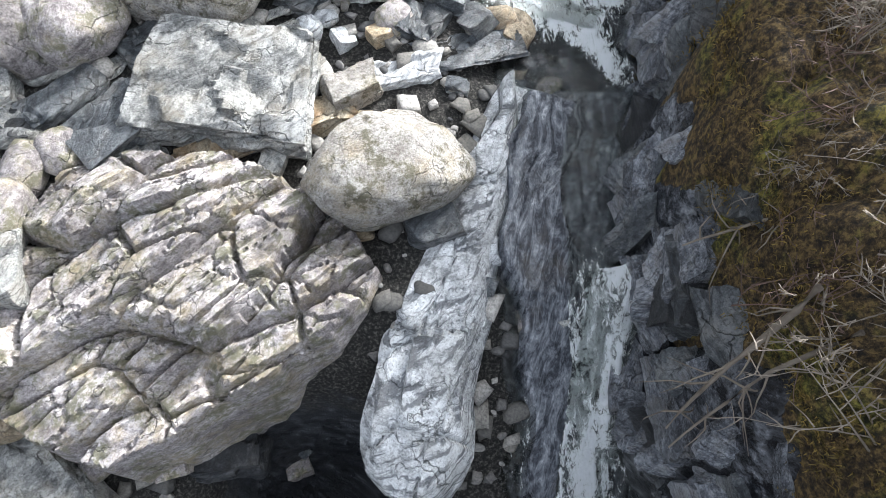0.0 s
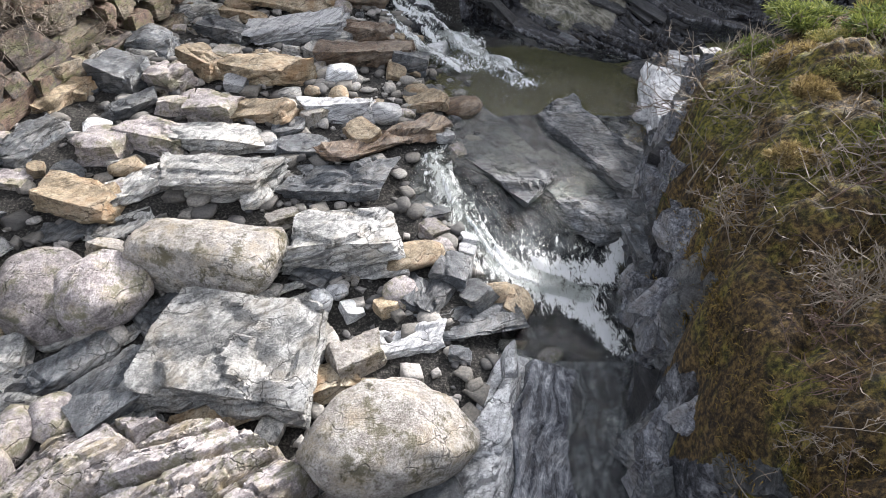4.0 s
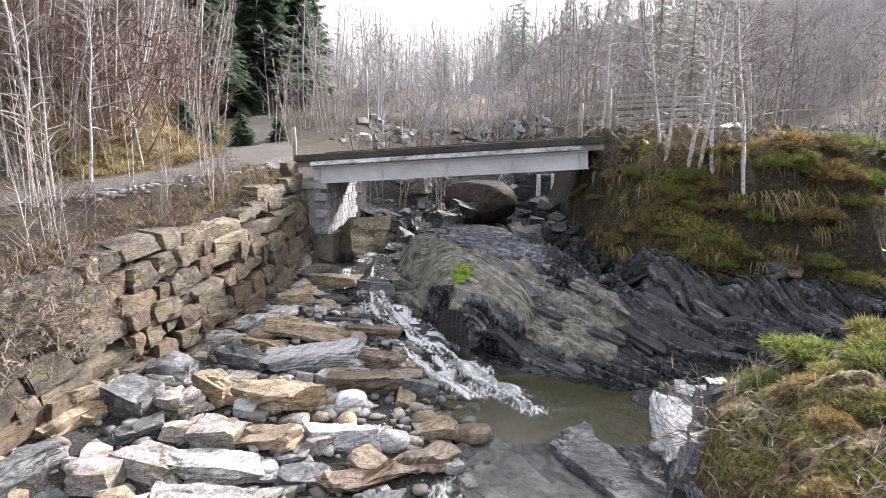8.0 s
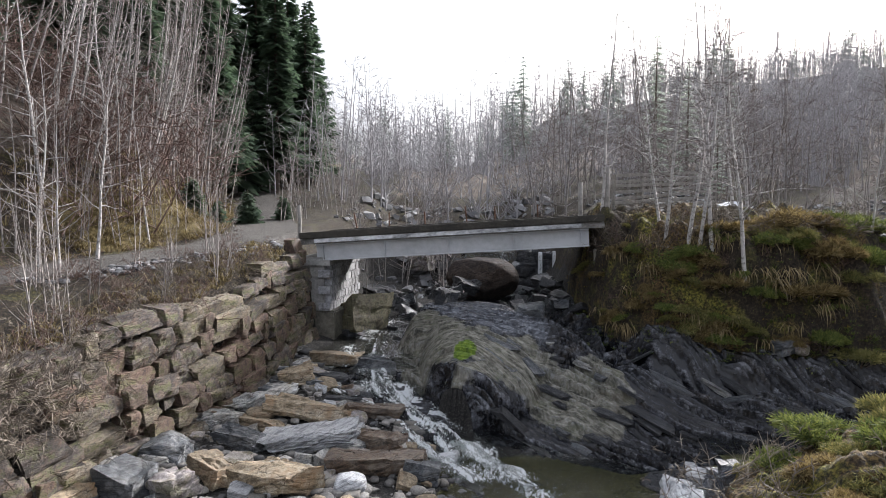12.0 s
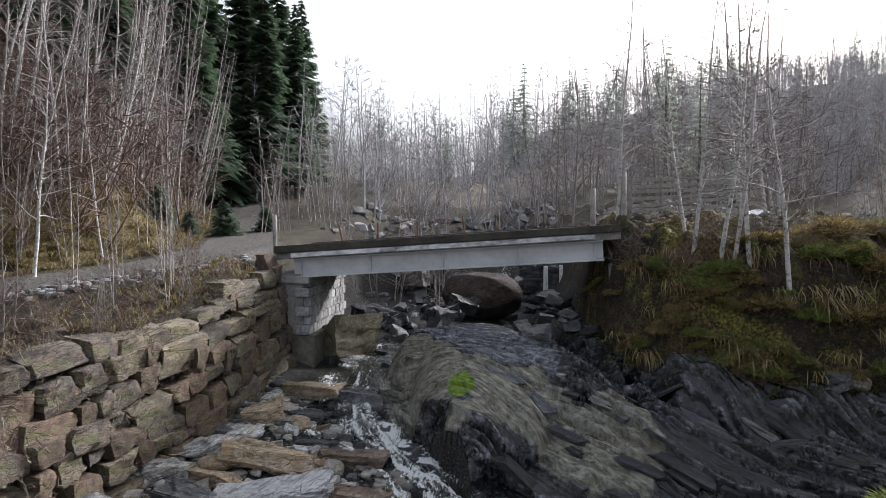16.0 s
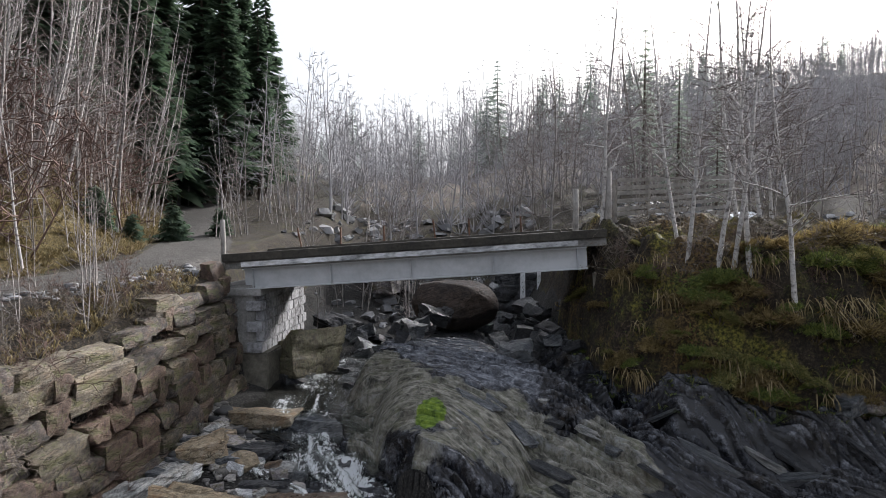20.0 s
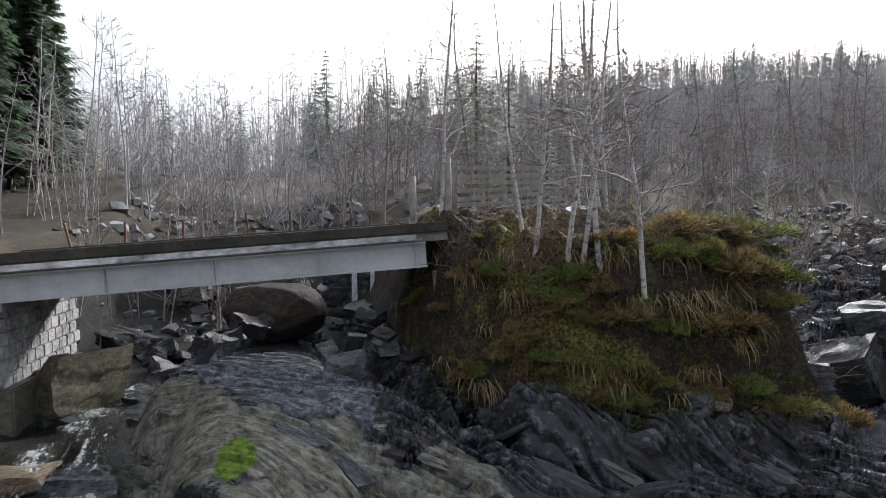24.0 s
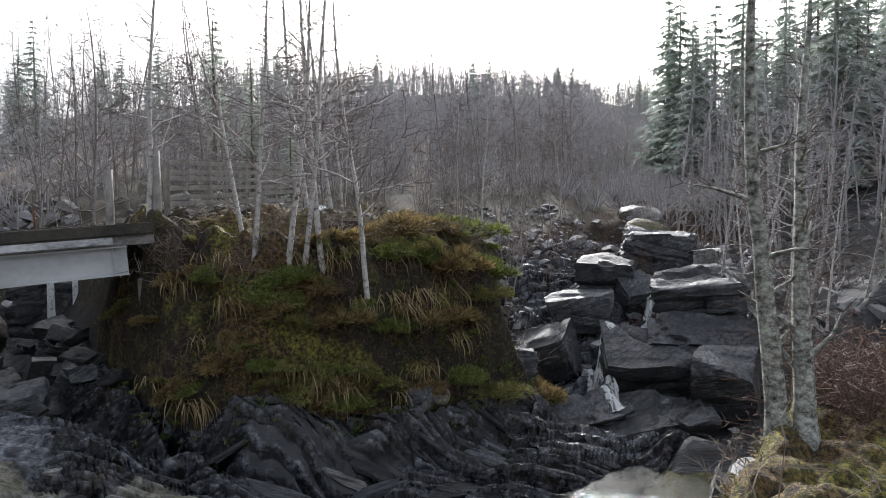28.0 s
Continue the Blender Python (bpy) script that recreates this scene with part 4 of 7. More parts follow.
ang = math.degrees(math.atan2(span.y, span.x))
ab_l = thing("bridge_abutment", "bridge abutment of pale mortared blocks on a concrete footing", "bridge abutment", pose(BL.x - 0.1, BL.y + 0.2, 2.2, 0, 0, ang))
part("footing", box((1.5, 3.6, 1.5), (0.05, 1.6, 0.75), 0.04), M_FOOTING, ab_l, "water-stained concrete footing")
for row in range(6):
    for k in range(9):
        part("block", box((0.42, 0.385, 0.27), (0.42 + 0.02 * random.random(), 0.05 + k * 0.4 + (0.2 if row % 2 else 0) - 0.1, 1.65 + row * 0.285), 0.02), M_BLOCK, ab_l)
part("core", box((1.0, 3.5, 1.85), (-0.08, 1.6, 2.42), 0.02), M_CONCRETE, ab_l)
part("bearing_shelf", box((1.3, 3.7, 0.2), (0.0, 1.6, 3.22 - 0.06), 0.02), M_CONCRETE, ab_l)
ab_r = thing("bridge_abutment", "plain grey concrete bridge abutment set in the bank", "bridge abutment", pose(BR.x, BR.y, 4.9, 0, 0, ang))
part("wall", box((0.8, 3.4, 1.9), (0.6, 1.85, 0.1), 0.03), M_FOOTING, ab_r)


# ---- rocks ----
def ico(level):
    bm = bmesh.new()
    bmesh.ops.create_icosphere(bm, subdivisions=level, radius=1)
    bm.verts.ensure_lookup_table()
    v = np.array([w.co[:] for w in bm.verts])
    f = [[w.index for w in p.verts] for p in bm.faces]
    bm.free()
    return v / np.linalg.norm(v, axis=1)[:, None], f


ICO = {k: ico(k) for k in (1, 2, 3, 4, 5)}


def fbm3(v, scale, seed, octaves=4):
    s, a = np.zeros(len(v)), 1.0
    for k in range(octaves):
        s += a * ((vnoise(v[:, 0] * scale + seed, v[:, 1] * scale + v[:, 2] * scale * 0.61, seed % 97 + k) + vnoise(v[:, 1] * scale - v[:, 2] * scale, v[:, 2] * scale + v[:, 0] * 0.37 * scale, seed % 89 + k)) - 1.0)
        scale, a = scale * 2.07, a * 0.55
    return s


def cube_grid(n):
    """A cube's surface as welded squares, n to an edge."""
    index, v, f = {}, [], []
    t = np.linspace(-1, 1, n + 1)

    def vert(p):
        k = tuple(np.round(p, 6))
        if k not in index:
            index[k] = len(v)
            v.append(k)
        return index[k]

    for ax in range(3):
        for sgn in (-1.0, 1.0):
            for i in range(n):
                for j in range(n):
                    q = []
                    for a, b in ((i, j), (i + 1, j), (i + 1, j + 1), (i, j + 1)):
                        p = [0, 0, 0]
                        p[ax], p[(ax + 1) % 3], p[(ax + 2) % 3] = sgn, t[a], t[b]
                        q.append(vert(p))
                    f.append(q if sgn > 0 else q[::-1])
    return np.array(v, float), f


CUBE = {1: cube_grid(3), 2: cube_grid(5), 3: cube_grid(8), 4: cube_grid(16), 5: cube_grid(28)}


def rock_mesh(name, size, seed, material, angular=0.7, level=4, layers=0.0, rough=0.06, taper=0.6):
    """One stone: a skewed block with knocked-off corners, split into beds and roughened."""
    rng = np.random.RandomState(seed)
    size = np.array(size, float)
    blocky = angular > 0.8
    if blocky:
        c, f = CUBE[level]
        corner = rng.uniform(taper, 1.1, (2, 2, 2, 3))
        u = (c + 1) / 2
        k = np.zeros_like(c)
        for i in (0, 1):
            for j in (0, 1):
                for q in (0, 1):
                    w = np.where(i, u[:, 0], 1 - u[:, 0]) * np.where(j, u[:, 1], 1 - u[:, 1]) * np.where(q, u[:, 2], 1 - u[:, 2])
                    k += w[:, None] * corner[i, j, q]
        v = c * k
        d = c / np.linalg.norm(c, axis=1)[:, None]
        for _ in range(9):
            n = rng.normal(size=3)
            n /= np.linalg.norm(n)
            reach = np.abs(n).sum()
            v = v - np.maximum(v @ n - reach * rng.uniform(0.62 + 0.16 * (taper > 0.75), 0.86 + 0.08 * (taper > 0.75)), 0)[:, None] * n
    else:
        d, f = ICO[level]
        v = np.sign(d) * np.abs(d) ** 0.8
        for _ in range(10):
            n = rng.normal(size=3)
            n /= np.linalg.norm(n)
            v = v - np.maximum(v @ n - rng.uniform(0.7, 1.0), 0)[:, None] * n * 0.9
    v = v / np.abs(v).max(0) * size / 2
    scale = max(size[0], 0.3)
    fine = 0.4 + 0.6 * scale
    nrm = d / (size / size.max()) ** 0.5
    nrm /= np.linalg.norm(nrm, axis=1)[:, None]
    if layers:
        step = rng.uniform(0.1, 0.18) * (0.6 + 0.4 * scale) / (0.6 + 0.4 * layers)
        tilt = rng.normal(size=2) * 0.12
        c = (v[:, 2] + v[:, 0] * tilt[0] + v[:, 1] * tilt[1]) / step + 0.6 * fbm3(v, 0.9, seed, 2)
        bed = np.floor(c).astype(np.int64)
        side = 1 - np.clip(np.abs(d[:, 2]) * 1.2, 0, 1) ** 2
        groove = np.clip(1 - np.abs(c - bed - 0.5) * 5, 0, 1)
        shift = hash2(bed, np.zeros_like(bed), seed % 89) - 0.6
        v[:, :2] *= (1 + layers * side * (0.2 * shift - 0.06 * groove))[:, None]
        v[:, 2] += layers * 0.35 * step * np.floor(2.2 * fbm3(v * (1, 1, 0), 0.8 / fine, seed + 5, 3)) * (d[:, 2] > 0.3)
    if blocky and level > 2:
        for count, amp in ((14, 0.045), (60, 0.018)):
            pts = rng.uniform(-0.55, 0.55, (count, 3)) * size
            stretch = np.array([0.55, 0.9, 1.8]) if layers else np.array([0.8, 1.0, 1.2])
            gap = (((v[:, None] - pts[None]) * stretch) ** 2).sum(-1)
            near = gap.argmin(1)
            push = rng.uniform(-1, 0.3, count)
            lean = rng.normal(size=(count, 3)) * 0.5
            v = v + nrm * (amp * fine * push[near] + amp * ((v - pts[near]) * lean[near]).sum(1))[:, None]
    rel = fbm3(v, 1.5 / fine, seed, 5)
    v = v + nrm * (rel * rough * (0.35 + 0.65 * scale) * 0.8)[:, None]
    crack = np.abs(fbm3(v, 0.9 / fine, seed + 13, 2))
    v = v - nrm * (np.clip(1 - crack / 0.06, 0, 1) * 0.05 * blocky * fine)[:, None]
    me = bpy.data.meshes.new(name)
    me.from_pydata(v.tolist(), [], f)
    me.polygons.foreach_set("use_smooth", np.ones(len(f), bool))
    if blocky:
        me.set_sharp_from_angle(angle=radians(30))
    me.materials.append(material)
    return me


# ---- retaining wall ----
wall = thing("retaining_wall", "old dry-stone retaining wall of rough reddish and grey blocks", "stone wall", kind="structure")
wall_kinds = [rock_mesh("wall_stone", (1, 1, 1), 700 + k, (M_WALL, M_WALLRED, M_WALL, M_OCHREWALL, M_WALL, M_WALLRED, M_WALL, M_OCHREWALL)[k % 8], 0.97, 3, 0.3, 0.1, 0.66) for k in range(30)]
rng_wall = random.Random(5)


def build_wall():
    count = 0
    courses = 9
    for c in range(courses):
        y = 20.5 - 0.2 * rng_wall.random()
        while y > 5.5:
            w = rng_wall.choice((0.4, 0.5, 0.6, 0.75, 0.95)) * rng_wall.uniform(0.85, 1.15)
            yc = y - w / 2
            foot = np.interp(yc, [4, 9.6, 16.4, 20.6], [1.2, 1.7, 2.3, 2.5])
            top = float(wall_top(yc))
            hgt = 0.36 + 0.24 * rng_wall.random()
            zc = foot - 0.05 + c * 0.45 + 0.13 * math.sin(yc * 1.3 + c * 1.7)
            if zc < top + 0.05:
                slope_x = (wall_x(yc + 0.3) - wall_x(yc - 0.3)) / 0.6
                x = wall_x(yc) - 0.12 * (zc - foot) + rng_wall.uniform(-0.06, 0.06)
                ob = new("stone", rng_wall.choice(wall_kinds))
                ob.parent = wall
                ob.matrix_world = Matrix.Translation((x - 0.1, yc, zc)) @ Matrix.Rotation(-math.atan(slope_x), 4, "Z") @ Matrix.Rotation(radians(6 + rng_wall.uniform(-6, 6)), 4, "X") @ Matrix.Rotation(radians(rng_wall.uniform(-7, 7)), 4, "Y") @ Matrix.Diagonal((0.66, w * 1.2, hgt * 1.24, 1))
                count += 1
            y -= w
    return count


build_wall()

# ---- stones of the stream ----
STONE_WORDS = {"r": ("boulder", "rounded"), "a": ("rock", "angular"), "l": ("layered_rock", "layered"), "f": ("rock_slab", "flat")}
STONE_LABELS = {
    "pale_granite": "pale granite with yellowish lichen", "banded_gneiss": "grey and white banded gneiss", "grey_schist": "dark blue-grey schist",
    "pinkish_granite": "pinkish coarse granite", "ochre_stained_rock": "ochre-stained pale rock", "rust_brown_rock": "wet rust-brown rock", "dark_brown_rock": "dark brown rock", "dark_fall_rock": "dark blue-grey slate with pale veins",
    "white_scoured_rock": "white water-scoured rock", "dark_wet_rock": "dark wet slate", "mossy_boulder_stone": "olive moss-covered rock", "reddish_wall_stone": "reddish quarried rock"}
stone_count = [0]


def stone(material, style, x, y, length, width, height, yaw, z=None):
    """A stone of its own, half sunk into the bed."""
    stone_count[0] += 1
    k = stone_count[0]
    name, shape = STONE_WORDS[style]
    level = 5 if length > 2.0 else 4 if length > 0.75 else 3
    me = rock_mesh(name, (length, width, height), 100 + k, material,
                   {"r": 0.5, "a": 0.95, "l": 0.97, "f": 0.96}[style], level, {"r": 0.0, "a": 0.35, "l": 1.0, "f": 0.6}[style], {"r": 0.08, "a": 0.06, "l": 0.07, "f": 0.05}[style], 0.45 if style == "a" and length > 1.4 else 0.6)
    ob = new(name, me)
    rng = random.Random(k)
    g = ground_at(x, y) if z is None else z
    lean = {"r": 5, "a": 9, "l": 5, "f": 5}[style]
    ob.matrix_world = pose(x, y, g + height * 0.26, rng.uniform(-lean, lean), rng.uniform(-lean, lean), yaw)
    size = "large " if length > 1.6 else "small " if length < 0.5 else ""
    return tagged(ob, f"{size}{shape} stone of {STONE_LABELS[material.name]}", "rock")


stone(M_GRANITE, "r", -0.62, 3.85, 2.01, 1.45, 1.22, 23)
stone(M_GNEISS, "l", -2.46, 4.93, 2.51, 1.71, 0.78, -7)
stone(M_OCHRE, "l", -2.18, 4.33, 2.68, 0.55, 0.30, 27)
stone(M_WHITE, "f", -0.62, 5.30, 1.56, 0.49, 0.16, 15)
stone(M_SCHIST, "f", 0.49, 5.78, 1.79, 0.65, 0.21, 16)
stone(M_PINK, "r", -5.20, 5.63, 1.16, 1.34, 1.06, 32)
stone(M_PINK, "r", -4.52, 5.73, 1.18, 1.24, 0.98, 43)
stone(M_GRANITE, "r", -3.32, 6.54, 2.22, 1.47, 1.09, -0)
stone(M_GNEISS, "l", -1.51, 7.03, 2.05, 1.31, 0.72, -0)
stone(M_OCHRE, "r", -0.44, 6.76, 1.02, 0.60, 0.38, 12)
stone(M_SCHIST, "f", -1.69, 8.31, 2.01, 1.10, 0.40, -0)
stone(M_GNEISS, "l", -3.54, 8.13, 2.14, 1.07, 0.68, -0)
stone(M_OCHRE, "a", -5.53, 7.47, 1.34, 0.81, 0.51, -10)
stone(M_GNEISS, "l", -4.81, 7.97, 1.30, 0.77, 0.28, 35)
stone(M_SCHIST, "f", -5.68, 6.99, 1.16, 0.49, 0.22, -0)
stone(M_GNEISS, "f", -4.85, 7.11, 1.20, 0.52, 0.24, 33)
stone(M_PINK, "a", -4.83, 9.09, 1.26, 0.82, 0.52, -11)
stone(M_GNEISS, "l", -3.73, 9.16, 1.70, 0.78, 0.42, -0)
stone(M_PINK, "a", -5.56, 8.75, 0.82, 0.82, 0.60, -0)
stone(M_OCHRE, "r", -5.11, 8.40, 0.63, 0.42, 0.31, 29)
stone(M_RUST, "l", -0.93, 9.41, 2.55, 0.80, 0.43, 35)
stone(M_WHITE, "a", -2.98, 9.09, 0.66, 0.42, 0.23, -0)
stone(M_SCHIST, "a", -2.38, 9.10, 1.03, 0.54, 0.29, 9)
stone(M_WHITE, "a", -1.84, 10.22, 1.76, 0.68, 0.56, 6)
stone(M_WHITE, "r", -1.07, 10.20, 0.64, 0.49, 0.36, -0)
stone(M_OCHRE, "a", -3.29, 9.91, 1.43, 0.60, 0.38, -7)
stone(M_PINK, "a", -4.07, 9.97, 1.05, 0.84, 0.53, -0)
stone(M_PINK, "a", -4.82, 10.06, 0.80, 0.66, 0.42, -0)
stone(M_SCHIST, "a", -5.53, 9.89, 1.20, 0.60, 0.38, 41)
stone(M_OCHRE, "a", -0.33, 10.87, 1.05, 0.62, 0.39, -0)
stone(M_RUST, "r", 0.38, 10.94, 0.86, 0.74, 0.55, -0)
stone(M_SCHIST, "a", -3.88, 4.44, 1.23, 1.16, 0.53, 38)
stone(M_SCHIST, "a", -4.64, 4.73, 1.24, 0.52, 0.24, 45)
stone(M_GNEISS, "f", -4.32, 5.10, 1.36, 0.34, 0.16, 51)
stone(M_PINK, "r", -4.47, 4.01, 0.53, 0.62, 0.46, 27)
stone(M_PINK, "r", -4.85, 3.77, 0.47, 0.70, 0.52, -1)
stone(M_DARK, "a", -4.15, 3.80, 0.50, 0.35, 0.22, 13)
stone(M_DARK, "a", -5.07, 4.44, 0.51, 0.52, 0.33, -1)
stone(M_PINK, "r", -4.90, 3.19, 0.65, 0.83, 0.76, -1)
stone(M_GNEISS, "a", -4.77, 2.48, 0.59, 1.01, 0.69, 13)
stone(M_OCHRE, "a", -4.67, 1.21, 1.23, 0.72, 0.57, 11)
stone(M_GNEISS, "l", -4.76, 0.60, 2.22, 0.90, 0.51, -40)
# stone in the hollow, its dark colour standing in for shade
stone(M_DARK, "a", -2.74, 0.77, 1.37, 0.72, 0.66, 10)
stone(M_OCHRE, "r", -0.92, 3.12, 0.33, 0.24, 0.18, -1)
stone(M_GNEISS, "f", -1.21, 3.28, 0.37, 0.22, 0.23, -1)
stone(M_WHITE, "r", -1.71, 5.99, 0.41, 0.41, 0.30, -1)
stone(M_WHITE, "r", -1.49, 6.16, 0.32, 0.26, 0.19, -1)
stone(M_WHITE, "a", 0.98, 5.05, 0.72, 0.58, 0.32, 65)
stone(M_OCHRE, "a", -3.39, 11.47, 1.81, 1.09, 0.79, -23)
stone(M_WHITE, "f", -3.27, 13.65, 2.54, 1.32, 0.60, 14)
stone(M_OCHRE, "a", -4.80, 11.71, 1.39, 0.70, 0.51, -43)
stone(M_PINK, "a", -5.24, 10.95, 1.18, 0.75, 0.55, -34)
stone(M_SCHIST, "a", -6.14, 11.01, 1.41, 0.98, 0.71, -25)
stone(M_WHITE, "r", -2.03, 11.59, 0.74, 0.58, 0.49, 0)
stone(M_OCHRE, "a", -3.65, 14.92, 2.43, 0.93, 0.59, 0)
stone(M_SCHIST, "f", -4.86, 13.41, 1.66, 0.78, 0.50, -26)
stone(M_RUST, "l", -1.78, 13.81, 1.70, 0.78, 0.57, -13)
stone(M_RUST, "f", -1.73, 12.51, 2.26, 0.76, 0.48, 0)
stone(M_SCHIST, "a", -0.63, 12.29, 0.89, 0.81, 0.52, 0)
stone(M_OCHRE, "a", -3.75, 18.58, 1.92, 0.97, 0.62, 0)
stone(M_SCHIST, "a", -2.45, 18.43, 1.51, 0.96, 0.61, 0)
stone(M_OCHRE, "a", -4.33, 16.74, 1.07, 0.96, 0.70, 0)
stone(M_DARK, "f", -2.33, 17.03, 2.17, 0.65, 0.47, -14)
stone(M_RUST, "f", -2.03, 15.15, 1.62, 0.58, 0.42, 0)
stone(M_GNEISS, "f", -4.98, 15.56, 2.22, 0.60, 0.44, 38)
stone(M_OCHRE, "f", -4.71, 14.27, 1.52, 0.48, 0.35, -26)
stone(M_GNEISS, "f", -5.76, 14.33, 1.58, 0.76, 0.55, 14)
stone(M_SCHIST, "a", -5.96, 12.29, 1.14, 0.86, 0.62, 0)
stone(M_GNEISS, "a", -7.11, 11.09, 1.48, 0.74, 0.54, 46)
stone(M_OCHRE, "a", -6.91, 10.20, 1.48, 0.56, 0.41, 66)
stone(M_SCHIST, "l", -6.95, 8.81, 2.24, 0.66, 0.48, 59)
stone(M_DARK, "f", -3.43, 16.97, 1.12, 0.57, 0.42, 0)
stone(M_DARK, "f", -2.93, 15.78, 1.06, 0.45, 0.33, 0)
stone(M_BROWN, "r", 1.15, 25.4, 3.2, 2.0, 1.9, -25, ground_at(1.15, 25.4) - 0.3)
stone(M_MOSSY, "a", -3.45, 22.2, 2.5, 1.5, 1.9, 65)
stone(M_DARK, "a", -3.11, 26.96, 2.49, 1.31, 0.95, -45)
stone(M_PINK, "r", 0.07, 22.49, 0.75, 0.63, 0.53, 1)
stone(M_DARK, "a", -4.87, 24.76, 2.40, 1.34, 0.97, 60)
stone(M_PINK, "a", -1.50, 32.52, 3.66, 1.65, 1.20, 80)
stone(M_GNEISS, "r", 27.47, 23.44, 2.00, 1.07, 0.91, -38)
stone(M_WHITE, "r", 8.59, 9.85, 0.27, 0.21, 0.17, -38)
stone(M_WHITE, "f", 10.90, 13.05, 1.82, 0.68, 0.31, -38)
stone(M_SCHIST, "l", 3.02, 9.25, 3.89, 1.37, 0.75, -63)
stone(M_WHITE, "r", 4.02, 10.53, 0.65, 0.46, 0.34, -0)
stone(M_WHITE, "a", 5.42, 11.95, 1.74, 0.94, 0.68, -24)
stone(M_WHITE, "l", 4.15, 9.81, 4.23, 0.74, 0.54, 83)
stone(M_SCHIST, "f", 2.23, 8.58, 3.68, 1.23, 0.22, -61)
stone(M_SCHIST, "f", 1.04, 9.48, 3.18, 1.34, 0.24, -58)
stone(M_SCHIST, "f", 0.49, 9.52, 1.76, 1.16, 0.21, -34)
stone(M_SCHIST, "a", -0.34, 8.03, 1.16, 0.75, 0.20, -45)
stone(M_SCHIST, "f", -0.41, 6.18, 0.70, 0.54, 0.25, 67)
stone(M_SCHIST, "f", -0.11, 6.10, 0.77, 0.45, 0.20, 59)
stone(M_SCHIST, "f", 0.18, 6.62, 0.80, 0.60, 0.27, 68)
stone(M_GNEISS, "f", -2.29, 6.15, 0.93, 0.24, 0.16, 27)
stone(M_GNEISS, "f", -2.75, 6.37, 1.33, 0.23, 0.16, 29)
stone(M_SCHIST, "f", -3.30, 6.15, 1.05, 0.25, 0.16, 15)
stone(M_SCHIST, "a", -3.74, 5.81, 0.59, 0.36, 0.20, 41)
stone(M_SCHIST, "a", -3.82, 5.45, 0.82, 0.41, 0.23, -52)
stone(M_RUST, "a", -2.92, 16.55, 0.38, 0.42, 0.30, -1)
stone(M_DARK, "f", -2.34, 16.83, 1.98, 0.74, 0.33, -14)
stone(M_SCHIST, "f", -2.41, 18.16, 1.45, 0.83, 0.46, -1)


# upright end stone of the wall
stone(M_WALLRED, "a", -5.3, 20.15, 0.7, 0.5, 1.1, 75, 5.45)


# stepped blocks of the side fall
def fall_rock(material, style, x, y, z, length, width, height, yaw):
    ob = stone(material, style, x, y, length, width, height, yaw, z - 0.26 * height)
    if length > 1.3:  # the blocks dip down along the fall
        at = ob.matrix_world.translation.copy()
        ob.matrix_world = pose(at.x, at.y, at.z, 11 + 5 * math.sin(3 * x), -13 + 6 * math.sin(5 * y), 0) @ pose(-at.x, -at.y, -at.z) @ ob.matrix_world
    return ob


for row in [(M_FALLROCK, "a", 15.75, 15.3, 3.15, 2.9, 1.9, 1.9, -50), (M_FALLROCK, "a", 16.2, 13.6, 3.0, 1.8, 1.7, 2.6, -62), (M_FALLROCK, "l", 18.5, 15.4, 4.7, 3.4, 2.2, 1.9, -52),
            (M_FALLROCK, "f", 17.1, 14.7, 4.0, 3.3, 1.6, 0.7, -48), (M_FALLROCK, "l", 20.3, 18.1, 6.05, 3.2, 2.0, 1.7, -50), (M_FALLROCK, "a", 16.1, 18.1, 4.2, 2.3, 1.7, 1.7, -40),
            (M_FALLROCK, "l", 17.8, 18.3, 5.1, 2.0, 1.6, 1.7, -60), (M_FALLROCK, "a", 18.0, 17.3, 4.6, 1.4, 1.1, 1.5, -30), (M_FALLROCK, "l", 14.2, 14.6, 2.2, 4.2, 2.0, 1.3, -52),
            (M_FALLROCK, "a", 12.0, 16.6, 3.65, 1.1, 0.9, 1.3, -40), (M_MOSSY, "r", 21.0, 18.9, 6.55, 1.5, 1.1, 1.0, -40), (M_FALLROCK, "l", 13.0, 15.9, 2.3, 2.6, 1.5, 0.9, -30),
            (M_FALLROCK, "f", 12.3, 14.2, 1.85, 3.4, 1.3, 0.6, -48), (M_FALLROCK, "a", 19.4, 16.9, 5.2, 1.0, 0.8, 0.9, 10), (M_GNEISS, "a", 20.6, 16.4, 5.6, 1.2, 1.0, 1.1, 25), (M_FALLROCK, "a", 14.2, 17.5, 3.4, 1.8, 1.2, 1.8, -60)]:
    fall_rock(*row)
fall_rock(M_PINK, "r", 9.0, 15.75, 3.62, 0.42, 0.36, 0.34, 10)
fall_rock(M_SCHIST, "a", 8.55, 15.8, 3.65, 0.7, 0.5, 0.4, 25)


